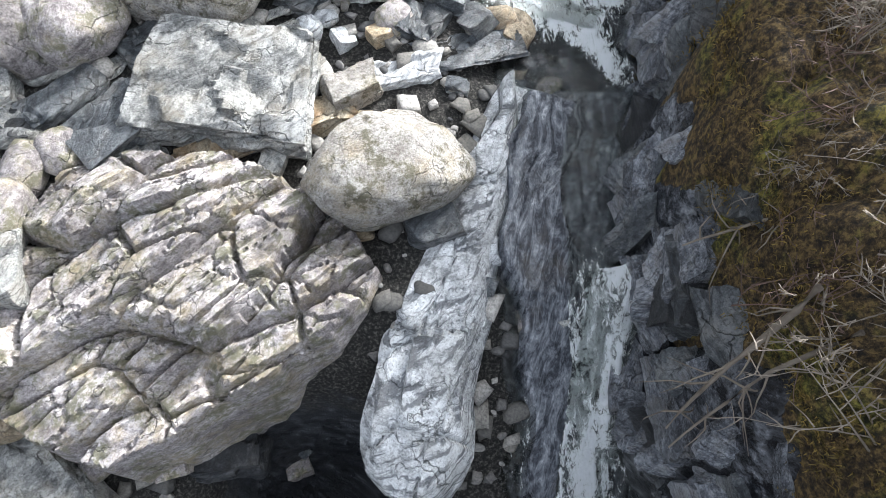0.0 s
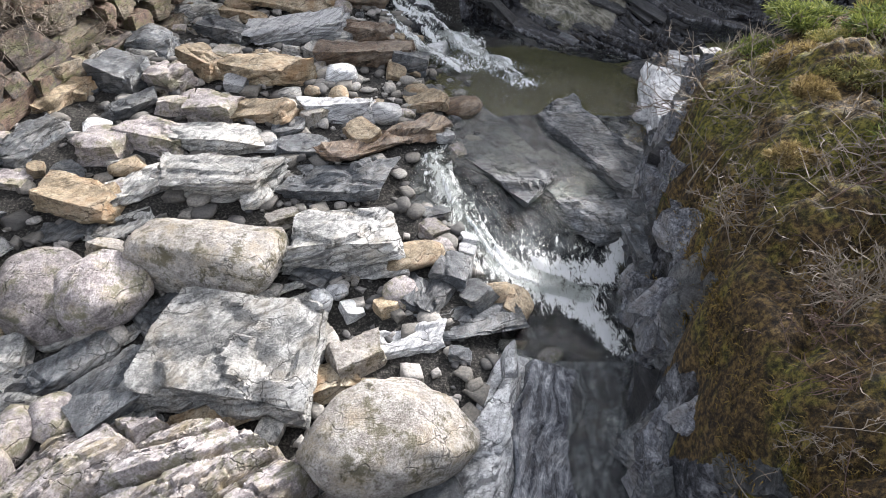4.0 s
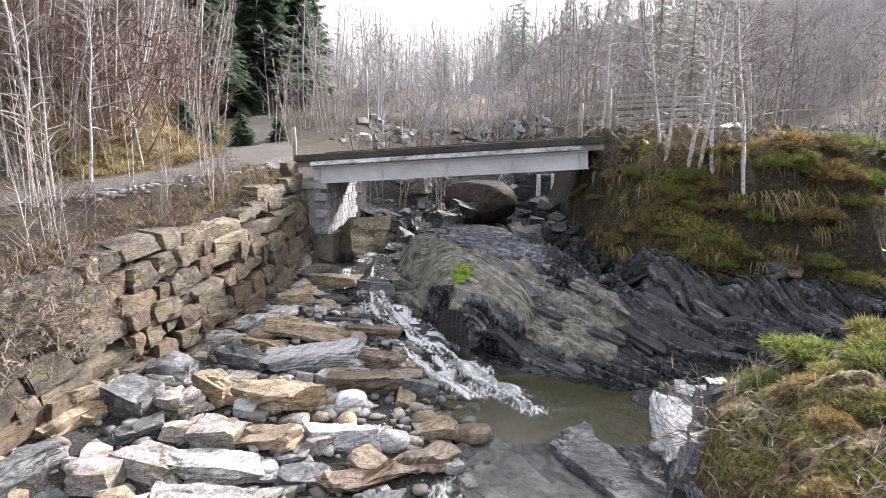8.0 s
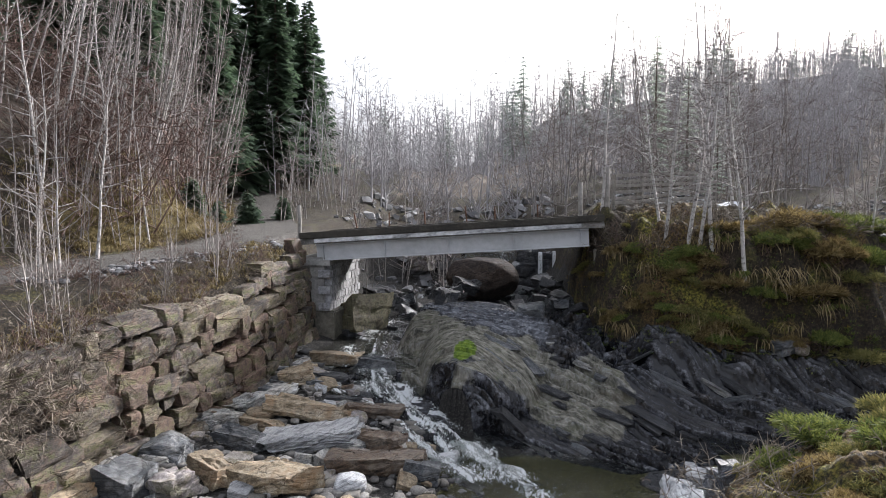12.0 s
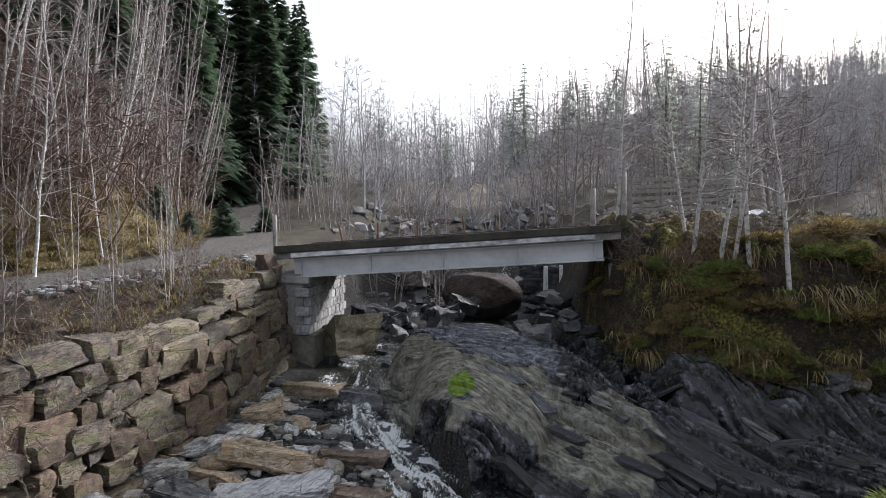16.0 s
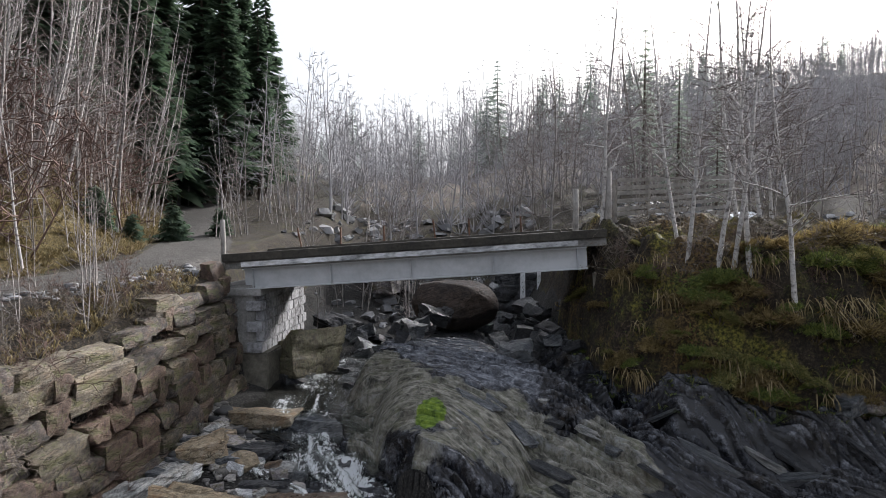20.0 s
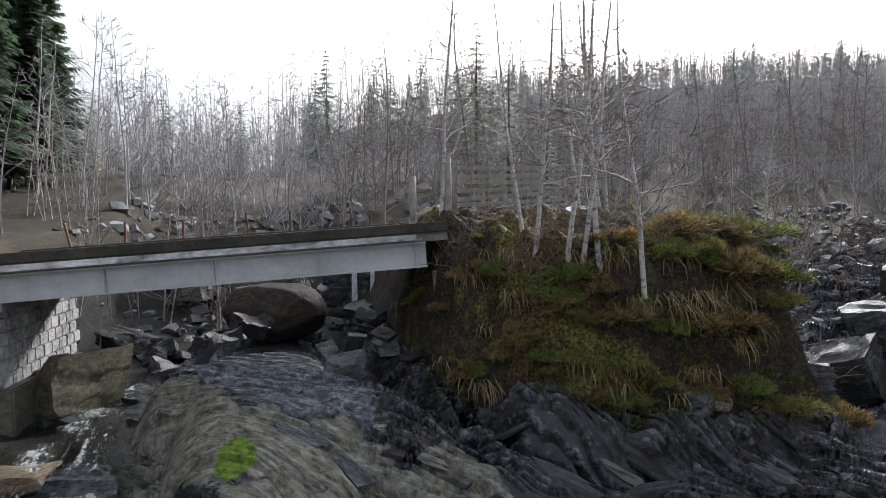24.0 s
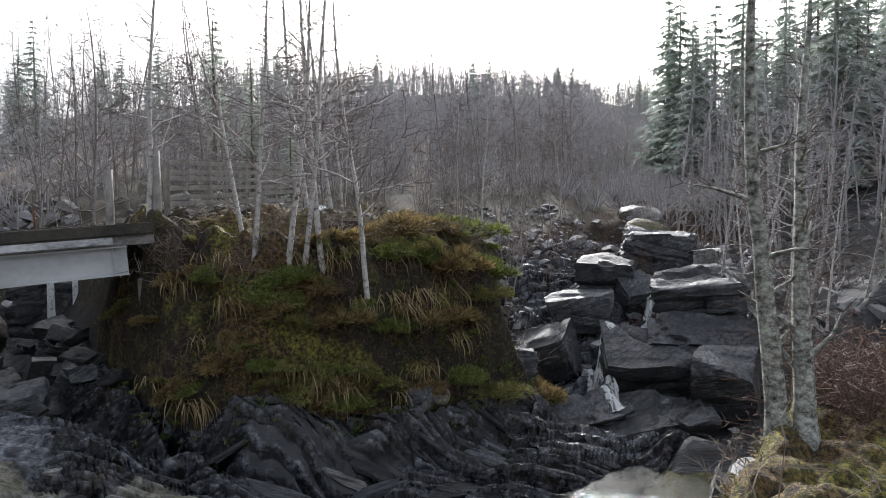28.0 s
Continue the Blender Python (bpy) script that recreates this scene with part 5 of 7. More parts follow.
# the pale slab that dips into the chute
def build_slab():
    u, v = np.meshgrid(np.linspace(0, 1, 110), np.r_[-1.0, np.linspace(-1, 1, 34), 1.0])
    skirt = np.zeros(v.shape)
    skirt[0], skirt[-1] = 1.7, 1.7
    half = np.interp(u, [0, 0.05, 0.3, 0.6, 0.88, 0.97, 1], [0.1, 0.2, 0.42, 0.56, 0.68, 0.5, 0.25]) * (1 + 0.12 * fbm(u * 9, v * 0 + 3, 3, 14) * 2)
    cx, cy = np.interp(u, [0, 0.35, 0.7, 1], [0.92, 0.42, -0.12, -0.4]), np.interp(u, [0, 0.35, 0.7, 1], [5.25, 3.5, 1.75, 0.2])
    al, ac = u * 5.2, v * half
    flat = np.interp(u, [0, 0.4, 0.85, 1], [0.92, 0.72, 0.42, 0.1])
    ridge = np.interp(v, [-1, -0.75, 0.45, 0.7, 1], [-0.2, -0.05, 0.12, 0.06, -0.22])
    split, joint = cells(al / 0.95 + 0.45 * ac + 0.2 * fbm(al, ac, 3, 18), ac / 0.62 + 0.3, 88)
    fine, hair = cells(al / 0.5 - 0.7 * ac, ac / 0.13 + 0.25 * fbm(al * 2, ac * 2, 3, 19), 91)
    z = flat + ridge + 0.09 * split - 0.07 * np.clip(1 - joint / 0.06, 0, 1) + 0.025 * fine - 0.012 * np.clip(1 - hair / 0.1, 0, 1) + 0.03 * fbm(al * 3, ac * 5, 4, 21) - skirt
    px, py = cx + ac * 0.96 + 0.05 * fbm(al * 2, ac * 2, 3, 23), cy - ac * 0.28
    k = np.arange(u.size).reshape(u.shape)
    me = bpy.data.meshes.new("rock_slab")
    me.from_pydata(np.stack([px, py, z], -1).reshape(-1, 3).tolist(), [], np.stack([k[:-1, :-1], k[:-1, 1:], k[1:, 1:], k[1:, :-1]], -1).reshape(-1, 4).tolist())
    me.polygons.foreach_set("use_smooth", np.ones(len(me.polygons), bool))
    me.set_sharp_from_angle(angle=radians(30))
    me.flip_normals()
    me.materials.append(M_SCOURED)
    return tagged(new("rock_slab", me), "long pale scoured slab dipping into the dark chute", "rock")


build_slab()

# broken blocks that make up the cliff beside the chute
cliff_kinds = [rock_mesh("block", (1, 1, 1), 1400 + k, (M_SCHIST, M_CLIFF, M_CLIFF, M_DARK, M_CLIFF)[k % 5], 0.97, 4, 0.5, 0.08, 0.35) for k in range(12)]
rng_k = random.Random(23)
for k in range(120):
    y = rng_k.uniform(-1.6, 10.2)
    hgt = rng_k.uniform(0.1, 2.6)
    x = float(np.interp(y, *CLIFF_EDGE)) + 0.2 + float(np.interp(hgt, [0.1, 0.6, 1.9, 2.7], [-0.12, 0.02, 0.25, 0.5]))
    L, W, H = rng_k.uniform(0.35, 0.8), rng_k.uniform(0.4, 1.2), rng_k.uniform(0.5, 1.3)
    ob = new("block", rng_k.choice(cliff_kinds))
    ob.parent = rock_face
    ob.matrix_world = pose(x + 0.1, y, hgt + float(np.interp(y, [0, 10], [-0.4, 0.3])), rng_k.uniform(-22, 22), rng_k.uniform(-8, 28), rng_k.uniform(-25, 15)) @ Matrix.Diagonal((L, W, H, 1))

# the fractured outcrop that overhangs the near hollow
def build_outcrop():
    outline = [(-4.69, 3.17), (-4.4, 3.85), (-3.53, 3.92), (-2.4, 3.95), (-1.1, 3.35), (-0.6, 2.6), (-1.25, 1.75), (-2.5, 1.0), (-3.44, 0.5), (-4.5, 0.9), (-5.6, 1.2), (-5.6, 2.6)]
    xs, ys = np.arange(-4.2, 3.0, 0.035), np.arange(1.5, 7.2, 0.025)
    x, y = turned(xs, ys, 42.0)
    px, py = x + 0.35 * fbm(x * 1.4, y * 1.4, 4, 61), y + 0.35 * fbm(x * 1.4 + 5, y * 1.4, 4, 63)
    inside = np.zeros(x.shape, bool)
    dist = np.full(x.shape, 9.0)
    for (ax, ay), (bx, by) in zip(outline, outline[1:] + outline[:1]):
        t = np.clip(((px - ax) * (bx - ax) + (py - ay) * (by - ay)) / ((bx - ax) ** 2 + (by - ay) ** 2), 0, 1)
        dist = np.minimum(dist, np.hypot(px - ax - t * (bx - ax), py - ay - t * (by - ay)))
        inside ^= ((ay > py) != (by > py)) & (px < (bx - ax) * (py - ay) / (by - ay + 1e-9) + ax)
    d = np.where(inside, dist, -dist)
    z = 0.62 + 0.2 * (y - 0.5) + 0.2 * sm(0, 0.8, d) + 2.0 * broken_slate(x, y, 42, 420, 0.45, 1, 0.05, 1.5) + 0.36 * broken_slate(x, y, 38, 460, 0.8, 3, 0.05, 1.3) + 0.03 * fbm(x * 7, y * 7, 4, 66)
    al, ac = x * 0.743 + y * 0.669 + 0.2 * fbm(x, y, 3, 67), -x * 0.669 + y * 0.743 + 0.2 * fbm(x + 4, y, 3, 68)
    for sl, sw, deep in ((1.5, 0.75, 0.17), (0.7, 0.3, 0.08)):
        joint = cells(al / sl, ac / sw, 77)[1]
        z = z - deep * np.clip(1 - joint / 0.06, 0, 1)
    z = z - 2.6 * (1 - sm(-0.12, 0.06, d))
    out = thing("rock_outcrop", "fractured pinkish-grey rock outcrop overhanging a dark hollow", "rock")
    co = np.stack([x, y, z], -1).reshape(-1, 3)
    k = np.arange(x.size).reshape(x.shape)
    quads = np.stack([k[:-1, :-1], k[:-1, 1:], k[1:, 1:], k[1:, :-1]], -1).reshape(-1, 4)
    quads = quads[(d.ravel()[quads] > -0.3).any(1)]
    mid = co[quads].mean(1)
    seeds = np.random.RandomState(9).uniform((-5.6, 0.6), (-1.0, 4.0), (16, 2))
    c, s = math.cos(radians(42)), math.sin(radians(42))
    gap = mid[:, None, :2] - seeds[None]
    owner = (((gap @ (c, s)) * 0.6) ** 2 + (gap @ (-s, c)) ** 2).argmin(1)
    for j in range(16):
        mine = quads[owner == j]
        if len(mine) < 40:
            continue
        used, flat = np.unique(mine, return_inverse=True)
        me = bpy.data.meshes.new("block")
        me.from_pydata(co[used].tolist(), [], flat.reshape(-1, 4).tolist())
        me.polygons.foreach_set("use_smooth", np.ones(len(me.polygons), bool))
        me.set_sharp_from_angle(angle=radians(26))
        me.materials.append(M_PINK)
        ob = new("block", me)
        ob.parent = out
    return out


build_outcrop()

for x, y, L, st in [(8.3, 10.7, 1.3, "l"), (9.3, 10.75, 1.5, "a"), (10.3, 10.7, 1.2, "l"), (7.5, 10.9, 1.1, "a"), (11.2, 10.6, 1.3, "a")]:
    stone(M_DARK, st, x, y, L, 0.8, 1.3, 20 * x, 2.3)
# a rougher litter of blocks below the wall
rng_b = random.Random(19)
for k in range(80):
    y = rng_b.uniform(3, 17.5)
    a, b = float(wall_x(y)) + 0.3, float(stream_x(y) - stream_half(y)) - 0.2
    x = a + (b - a) * rng_b.random() ** 1.4
    L = rng_b.uniform(0.35, 0.85)
    if math.hypot((x + 3.1) / 2.4, (y - 2.4) / 1.6) < 1:
        continue
    stone(rng_b.choice((M_GNEISS, M_PINK, M_SCHIST, M_OCHRE, M_GRANITE, M_GNEISS)), rng_b.choice("aalfr"), x, y, L, L * rng_b.uniform(0.5, 0.9), L * rng_b.uniform(0.3, 0.6), rng_b.uniform(-40, 40))
# cobbles between the boulders
cobble_kinds = [rock_mesh("cobble", (1, 0.75 + 0.2 * (k % 3) / 2, 0.6), 900 + k, (M_GRANITE, M_SCHIST, M_PINK, M_GNEISS, M_OCHRE, M_WHITE)[k % 6], 0.6 if k % 4 == 0 else 0.95, 2, 0.0, 0.05, 0.7) for k in range(12)]
block_kinds = [rock_mesh("cobble", (1, 0.7, 0.55), 980 + k, (M_DARK, M_SCHIST, M_DARK)[k % 3], 0.95, 3, 0.5, 0.06, 0.4) for k in range(9)]
rng_c = random.Random(11)
for k in range(260):
    if k < 170:
        y = rng_c.uniform(0.5, 18)
        x = stream_x(y) - stream_half(y) - rng_c.uniform(-0.1, 1) ** 1 * max(0.5, stream_x(y) - stream_half(y) - wall_x(y) - 0.3)
        s = rng_c.uniform(0.18, 0.6)
    else:
        y = rng_c.uniform(20.8, 33)
        x = stream_x(y) + rng_c.uniform(-3.2, 2.2)
        s = rng_c.uniform(0.3, 1.1)
    x, y = float(x), float(y)
    if math.hypot((x + 3.1) / 2.4, (y - 2.4) / 1.6) < 1:
        continue
    ob = new("cobble", rng_c.choice(cobble_kinds if k < 170 else block_kinds))
    ob.matrix_world = pose(x, y, ground_at(x, y) + 0.15 * s, rng_c.uniform(-20, 20), rng_c.uniform(-20, 20), rng_c.uniform(0, 360)) @ Matrix.Diagonal((s, s, s, 1))
    tagged(ob, "loose cobble lying between larger stones in the stream bed", "stone", "cobbles in the stream bed")


for k in range(46):
    y = rng_c.uniform(18.6, 27)
    x, s = rng_c.uniform(2.2, 4.3) if k % 3 else rng_c.uniform(-2.2, 0.5), rng_c.uniform(0.4, 1.3)
    if y < 21 and x < 2.4:
        continue
    ob = new("cobble", rng_c.choice(block_kinds))
    ob.matrix_world = pose(x, y, ground_at(x, y) + 0.15 * s, rng_c.uniform(-25, 25), rng_c.uniform(-25, 25), rng_c.uniform(0, 360)) @ Matrix.Diagonal((s, s, s, 1))
    tagged(ob, "dark wet block of slate under the bridge", "stone", "dark blocks under the bridge")


# ---- joined small geometry ----
def joined(name, blocks, material, label, category, kind="stuff", smooth=True, parent=None):
    """One mesh out of (vertices, faces) blocks; faces of one length each."""
    vs, tri, base = [], [], 0
    for v, f in blocks:
        vs.append(v)
        tri.append(f + base)
        base += len(v)
    v, f = np.concatenate(vs), np.concatenate(tri)
    k = f.shape[1]
    me = bpy.data.meshes.new(name)
    me.vertices.add(len(v))
    me.vertices.foreach_set("co", v.astype(np.float32).ravel())
    me.loops.add(f.size)
    me.loops.foreach_set("vertex_index", f.astype(np.int32).ravel())
    me.polygons.add(len(f))
    me.polygons.foreach_set("loop_start", np.arange(len(f)) * k)
    me.polygons.foreach_set("use_smooth", np.full(len(f), smooth))
    me.update(calc_edges=True)
    me.materials.append(material)
    ob = new(name, me)
    if parent:
        ob.parent = parent
        return tagged(ob, label)
    return tagged(ob, label, category, kind=kind)


def arrays(me):
    v = np.empty(len(me.vertices) * 3)
    me.vertices.foreach_get("co", v)
    f = [p.vertices[:] for p in me.polygons]
    f = np.array(f if len(f[0]) == 3 else [t for a, b, c, d in f for t in ((a, b, c), (a, c, d))])
    return v.reshape(-1, 3), f


def island_material(base, name, tones):
    m, n, l, b = node_material(name)
    g = n.new("ShaderNodeNewGeometry").outputs["Random Per Island"]
    f = noise_node(n, l, 30, 4, 0.7)
    c = ramp(n, l, g, [(0.0, tones[0]), (0.5, tones[1]), (1.0, tones[2])])
    l.new(mix(n, l, ramp(n, l, f, [(0.4, 0.0), (0.65, 0.6)]), c, tuple(0.5 * a for a in tones[0])), b.inputs["Base Color"])
    b.inputs["Roughness"].default_value = base
    bump(n, l, b, f, 0.5, 0.02)
    return m


M_PEBBLE = island_material(0.7, "mixed_pebbles", [(0.05, 0.052, 0.056), (0.15, 0.14, 0.13), (0.42, 0.4, 0.37)])
M_SCREE = island_material(0.75, "grey_scree", [(0.1, 0.1, 0.105), (0.22, 0.22, 0.22), (0.45, 0.45, 0.45)])
M_RUBBLE = island_material(0.75, "mixed_rubble", [(0.05, 0.05, 0.052), (0.2, 0.185, 0.16), (0.42, 0.4, 0.37)])
pebble_shapes = []
for k in range(12):
    me = rock_mesh("pebble_shape", (1, 0.6 + 0.1 * (k % 4), 0.45 + 0.08 * (k % 3)), 950 + k, M_PEBBLE, 0.75 if k < 4 else 0.9, 2 if k < 4 else 1, 0, 0.05, 0.35)
    pebble_shapes.append(arrays(me))
    bpy.data.meshes.remove(me)


def scatter_stones(name, n, place, size, material, label, seed, shapes=None):
    rng = random.Random(seed)
    blocks = []
    for _ in range(n):
        x, y = place(rng)
        s = rng.uniform(*size)
        v, f = rng.choice(shapes or pebble_shapes)
        a = rng.uniform(0, 6.28)
        c, d = math.cos(a), math.sin(a)
        r = np.array([[c, -d, 0], [d, c, 0], [0, 0, 1]])
        if shapes:
            r = r @ np.array(Matrix.Rotation(rng.uniform(-0.6, 0.6), 3, "X")) @ np.array(Matrix.Rotation(rng.uniform(-0.6, 0.6), 3, "Y"))
            s *= rng.choice((0.5, 0.7, 1.0, 1.3))
        blocks.append((v @ r.T * s * np.array([1, 1, rng.uniform(0.6, 1.1)]) + (x, y, ground_at(x, y) + 0.12 * s), f))
    return joined(name, blocks, material, label, "stones", smooth=shapes is None)


def field(rng):
    y = rng.uniform(0.3, 19)
    a, b = float(stream_x(y) - stream_half(y) * 0.7), float(wall_x(y))
    x = a + (b - a) * rng.random() ** 1.3
    return (x, y) if math.hypot((x + 1.6) / 1.6, y - 0.6) > 1 and math.hypot((x + 3.1) / 2.4, (y - 2.4) / 1.6) > 1 else field(rng)


scatter_stones("pebbles", 1500, field, (0.05, 0.19), M_PEBBLE, "grey and pale pebbles filling the gaps between boulders", 21)
scatter_stones("rubble", 900, field, (0.14, 0.42), M_RUBBLE, "broken angular rubble packed between the boulders", 26)
scatter_stones("scree", 1300, lambda r: (r.uniform(7, 24), r.uniform(19, 34)), (0.08, 0.42), M_SCREE, "grey broken scree on the slope above the bank", 22, pebble_shapes[4:])
scatter_stones("slope_stones", 700, lambda r: (r.uniform(14, 34), r.uniform(9, 24)), (0.12, 0.6), M_SCREE, "grey broken stones on the slope beside the side stream", 27, pebble_shapes[4:])
scatter_stones("roadside_rubble", 260, lambda r: (lambda y: (float(road_x(y)) + r.uniform(1.2, 2.3), y))(r.uniform(14, 22)), (0.06, 0.3), M_SCREE, "loose grey rubble along the road edge above the wall", 23)
scatter_stones("far_bed_stones", 260, lambda r: (r.uniform(-6, 6), r.uniform(28, 44)), (0.25, 0.9), M_SCREE, "grey stones of the upper stream bed beyond the bridge", 24, pebble_shapes[4:])


# ---- falling water ----


def waterfall(x, y, z_top, z_low, width, out, label, yaw=0):
    """A thin uneven curtain of white water falling over a ledge."""
    u, t = np.meshgrid(np.linspace(-0.5, 0.5, 25), np.linspace(0, 1, 22))
    ragged = 0.06 * fbm(u * 9 * width + x, t * 2.0, 4, 51)
    px = u * width * (1 + 0.25 * t) + 0.04 * fbm(u * 5, t * 4, 3, 53)
    py = -out * t ** 0.6 + ragged
    pz = z_top + (z_low - z_top) * np.clip(t * 1.08 - 0.08, 0, 1) ** 1.6
    k = np.arange(u.size).reshape(u.shape)
    me = bpy.data.meshes.new("waterfall")
    me.from_pydata(np.stack([px, py, pz], -1).reshape(-1, 3).tolist(), [], np.stack([k[:-1, :-1], k[:-1, 1:], k[1:, 1:], k[1:, :-1]], -1).reshape(-1, 4).tolist())
    me.polygons.foreach_set("use_smooth", np.ones(len(me.polygons), bool))
    me.attributes.new("foam", "FLOAT", "POINT").data.foreach_set("value", (0.9 + 0.8 * fbm(u * 8 * width, t * 1.5, 3, 57)).astype(np.float32).ravel())
    me.materials.append(M_WATER)
    ob = new("waterfall", me)
    ob.matrix_world = pose(x, y, 0, 0, 0, yaw)
    return tagged(ob, label, "waterfall", kind="structure")


def rapids(pts, wide, label, top=5.0, strong=1.0, seed=1, ceiling=0.16):
    """White water that runs over whatever lies along a broken line."""
    pts = np.array(pts, float)
    run = np.r_[0, np.cumsum(np.hypot(*np.diff(pts[:, :2], axis=0).T))]
    n = int(run[-1] / 0.05) + 2
    d = np.linspace(0, run[-1], n)
    cx, cy = np.interp(d, run, pts[:, 0]), np.interp(d, run, pts[:, 1])
    for _ in range(6):
        cx[1:-1], cy[1:-1] = (cx[:-2] + 2 * cx[1:-1] + cx[2:]) / 4, (cy[:-2] + 2 * cy[1:-1] + cy[2:]) / 4
    tx, ty = np.gradient(cx), np.gradient(cy)
    tl = np.hypot(tx, ty)
    v = np.linspace(-1, 1, 15)
    half = wide / 2 * (1 + 0.9 * fbm(d * 1.3, 0 * d, 3, seed))
    X = cx[:, None] - (ty / tl * half)[:, None] * v + 0.05 * fbm(d[:, None] * 3, v * 2, 3, seed + 3)
    Y = cy[:, None] + (tx / tl * half)[:, None] * v
    bpy.context.view_layer.update()
    deps = bpy.context.evaluated_depsgraph_get()
    Z = np.zeros(X.shape)
    for i in range(n):
        for j in range(len(v)):
            hit, place = scene.ray_cast(deps, (X[i, j], Y[i, j], top), (0, 0, -1))[:2]
            Z[i, j] = place.z if hit else 0.0
    for _ in range(3):
        Z[1:-1] = (Z[:-2] + 2 * Z[1:-1] + Z[2:]) / 4
        Z[:, 1:-1] = (Z[:, :-2] + Z[:, 1:-1] + Z[:, 2:]) / 3
    low = Z[:, 5:10].mean(1)
    Z = np.minimum(Z, low[:, None] + 0.16)
    if ceiling is not None:
        Z = np.minimum(Z, water_z(Y) + ceiling)
    edge = 1 - np.abs(v) ** 3
    Z = Z + 0.07 * edge - 0.05 * (1 - edge) + 0.09 * edge * fbm(d[:, None] * 4, v * wide * 5, 4, seed + 5)
    foam_ = np.clip(strong * (0.2 + 0.7 * edge) + 1.7 * fbm(d[:, None] * 1.6 + 1.5 * v, v * wide * 6, 4, seed + 7), 0, 1.1)
    k = np.arange(X.size).reshape(X.shape)
    me = bpy.data.meshes.new("rapids")
    me.from_pydata(np.stack([X, Y, Z], -1).reshape(-1, 3).tolist(), [], np.stack([k[:-1, :-1], k[1:, :-1], k[1:, 1:], k[:-1, 1:]], -1).reshape(-1, 4).tolist())
    me.polygons.foreach_set("use_smooth", np.ones(len(me.polygons), bool))
    me.attributes.new("foam", "FLOAT", "POINT").data.foreach_set("value", foam_.astype(np.float32).ravel())
    me.materials.append(M_WATER)
    ob = new("rapids", me)
    ob.visible_shadow = False
    return tagged(ob, label, "rapids", kind="structure")


rapids([(2.05, 2.7), (1.88, 1.5), (1.74, 0.6), (1.76, -0.6), (1.76, -2.4)], 0.75, "white water rushing down the narrow chute", 3.0, 0.8, 13, 0.25)
rapids([(-0.1, 9.3), (0.05, 8.6), (0.45, 7.8), (0.75, 7.15), (1.1, 6.75), (1.6, 6.5), (2.2, 6.3)], 0.45, "curling white line where the stream drops into the chute", 3.0, 0.5, 15, 0.2)
rapids([(-2.75, 21.6), (-2.6, 20.3), (-2.5, 19.2), (-2.35, 18.3)], 1.0, "shallow white water running out from under the bridge", 4.6, 0.3, 3)
rapids([(-2.3, 17.9), (-2.0, 16.8), (-1.3, 15.7), (-0.5, 14.8), (0.3, 13.9), (1.0, 13.0), (1.7, 12.1)], 0.8, "white rapids tumbling down beside the slate ridge", 4.6, 0.72, 5)
rapids([(-1.25, 14.6), (-0.6, 13.7), (0.1, 12.9), (0.5, 12.3)], 0.5, "thin white rapids among the lower ledges", 4.6, 0.7, 7)
rapids([(-3.7, 17.0), (-3.35, 16.4), (-2.6, 15.9), (-1.8, 15.4), (-1.2, 14.7)], 0.35, "thin white trickle between the ochre slabs", 4.6, 0.7, 9)
rapids([(18.4, 16.6), (17.3, 16.4), (16.0, 16.3), (15.0, 16.55), (14.55, 16.2), (14.1, 15.5), (13.5, 14.8)], 0.6, "white water sliding down the steps of the side fall", 7.5, 0.9, 11, None)
stone(M_DARK, "l", 4.1, 27.6, 2.8, 0.9, 1.9, 4, 4.1)
waterfall(3.8, 27.0, 5.35, 4.3, 0.16, 0.12, "thin white waterfall dropping behind the bridge")
waterfall(4.4, 26.95, 5.4, 4.4, 0.13, 0.12, "thin white waterfall dropping behind the bridge")
waterfall(-3.75, 17.0, 2.5, 1.95, 0.32, 0.25, "white water dropping between ochre slabs beside the wall")


# ---- plants ----
class Strands:
    """Collects tapering tubes as one triangle mesh."""

    def __init__(self):
        self.v, self.f, self.n = [], [], 0

    def tube(self, pts, radii, sides):
        pts = np.asarray(pts, float)
        d = np.gradient(pts, axis=0)
        d /= np.linalg.norm(d, axis=1)[:, None] + 1e-9
        ref = np.where(np.abs(d[:, 2:3]) < 0.9, np.array([[0, 0, 1.0]]), np.array([[1.0, 0, 0]]))
        a = np.cross(d, ref)
        a /= np.linalg.norm(a, axis=1)[:, None] + 1e-9
        b = np.cross(d, a)
        th = np.arange(sides) * 2 * np.pi / sides
        ring = pts[:, None] + np.asarray(radii)[:, None, None] * (np.cos(th)[None, :, None] * a[:, None] + np.sin(th)[None, :, None] * b[:, None])
        k = np.arange(len(pts) * sides).reshape(len(pts), sides)
        p, q = k[:-1], k[1:]
        p2, q2 = np.roll(p, -1, 1), np.roll(q, -1, 1)
        self.f.append(np.concatenate([np.stack([p, p2, q2], -1).reshape(-1, 3), np.stack([p, q2, q], -1).reshape(-1, 3)]) + self.n)
        self.v.append(ring.reshape(-1, 3))
        self.n += len(pts) * sides

    def tri(self, v, f):
        self.v.append(np.asarray(v, float))
        self.f.append(np.asarray(f) + self.n)
        self.n += len(v)

    def done(self):
        return np.concatenate(self.v), np.concatenate(self.f)


def tri_mesh(name, vf, material, smooth=True):
    ob = joined(name, [vf], material, "", "", smooth=smooth)
    me = ob.data
    bpy.data.objects.remove(ob)
    return me


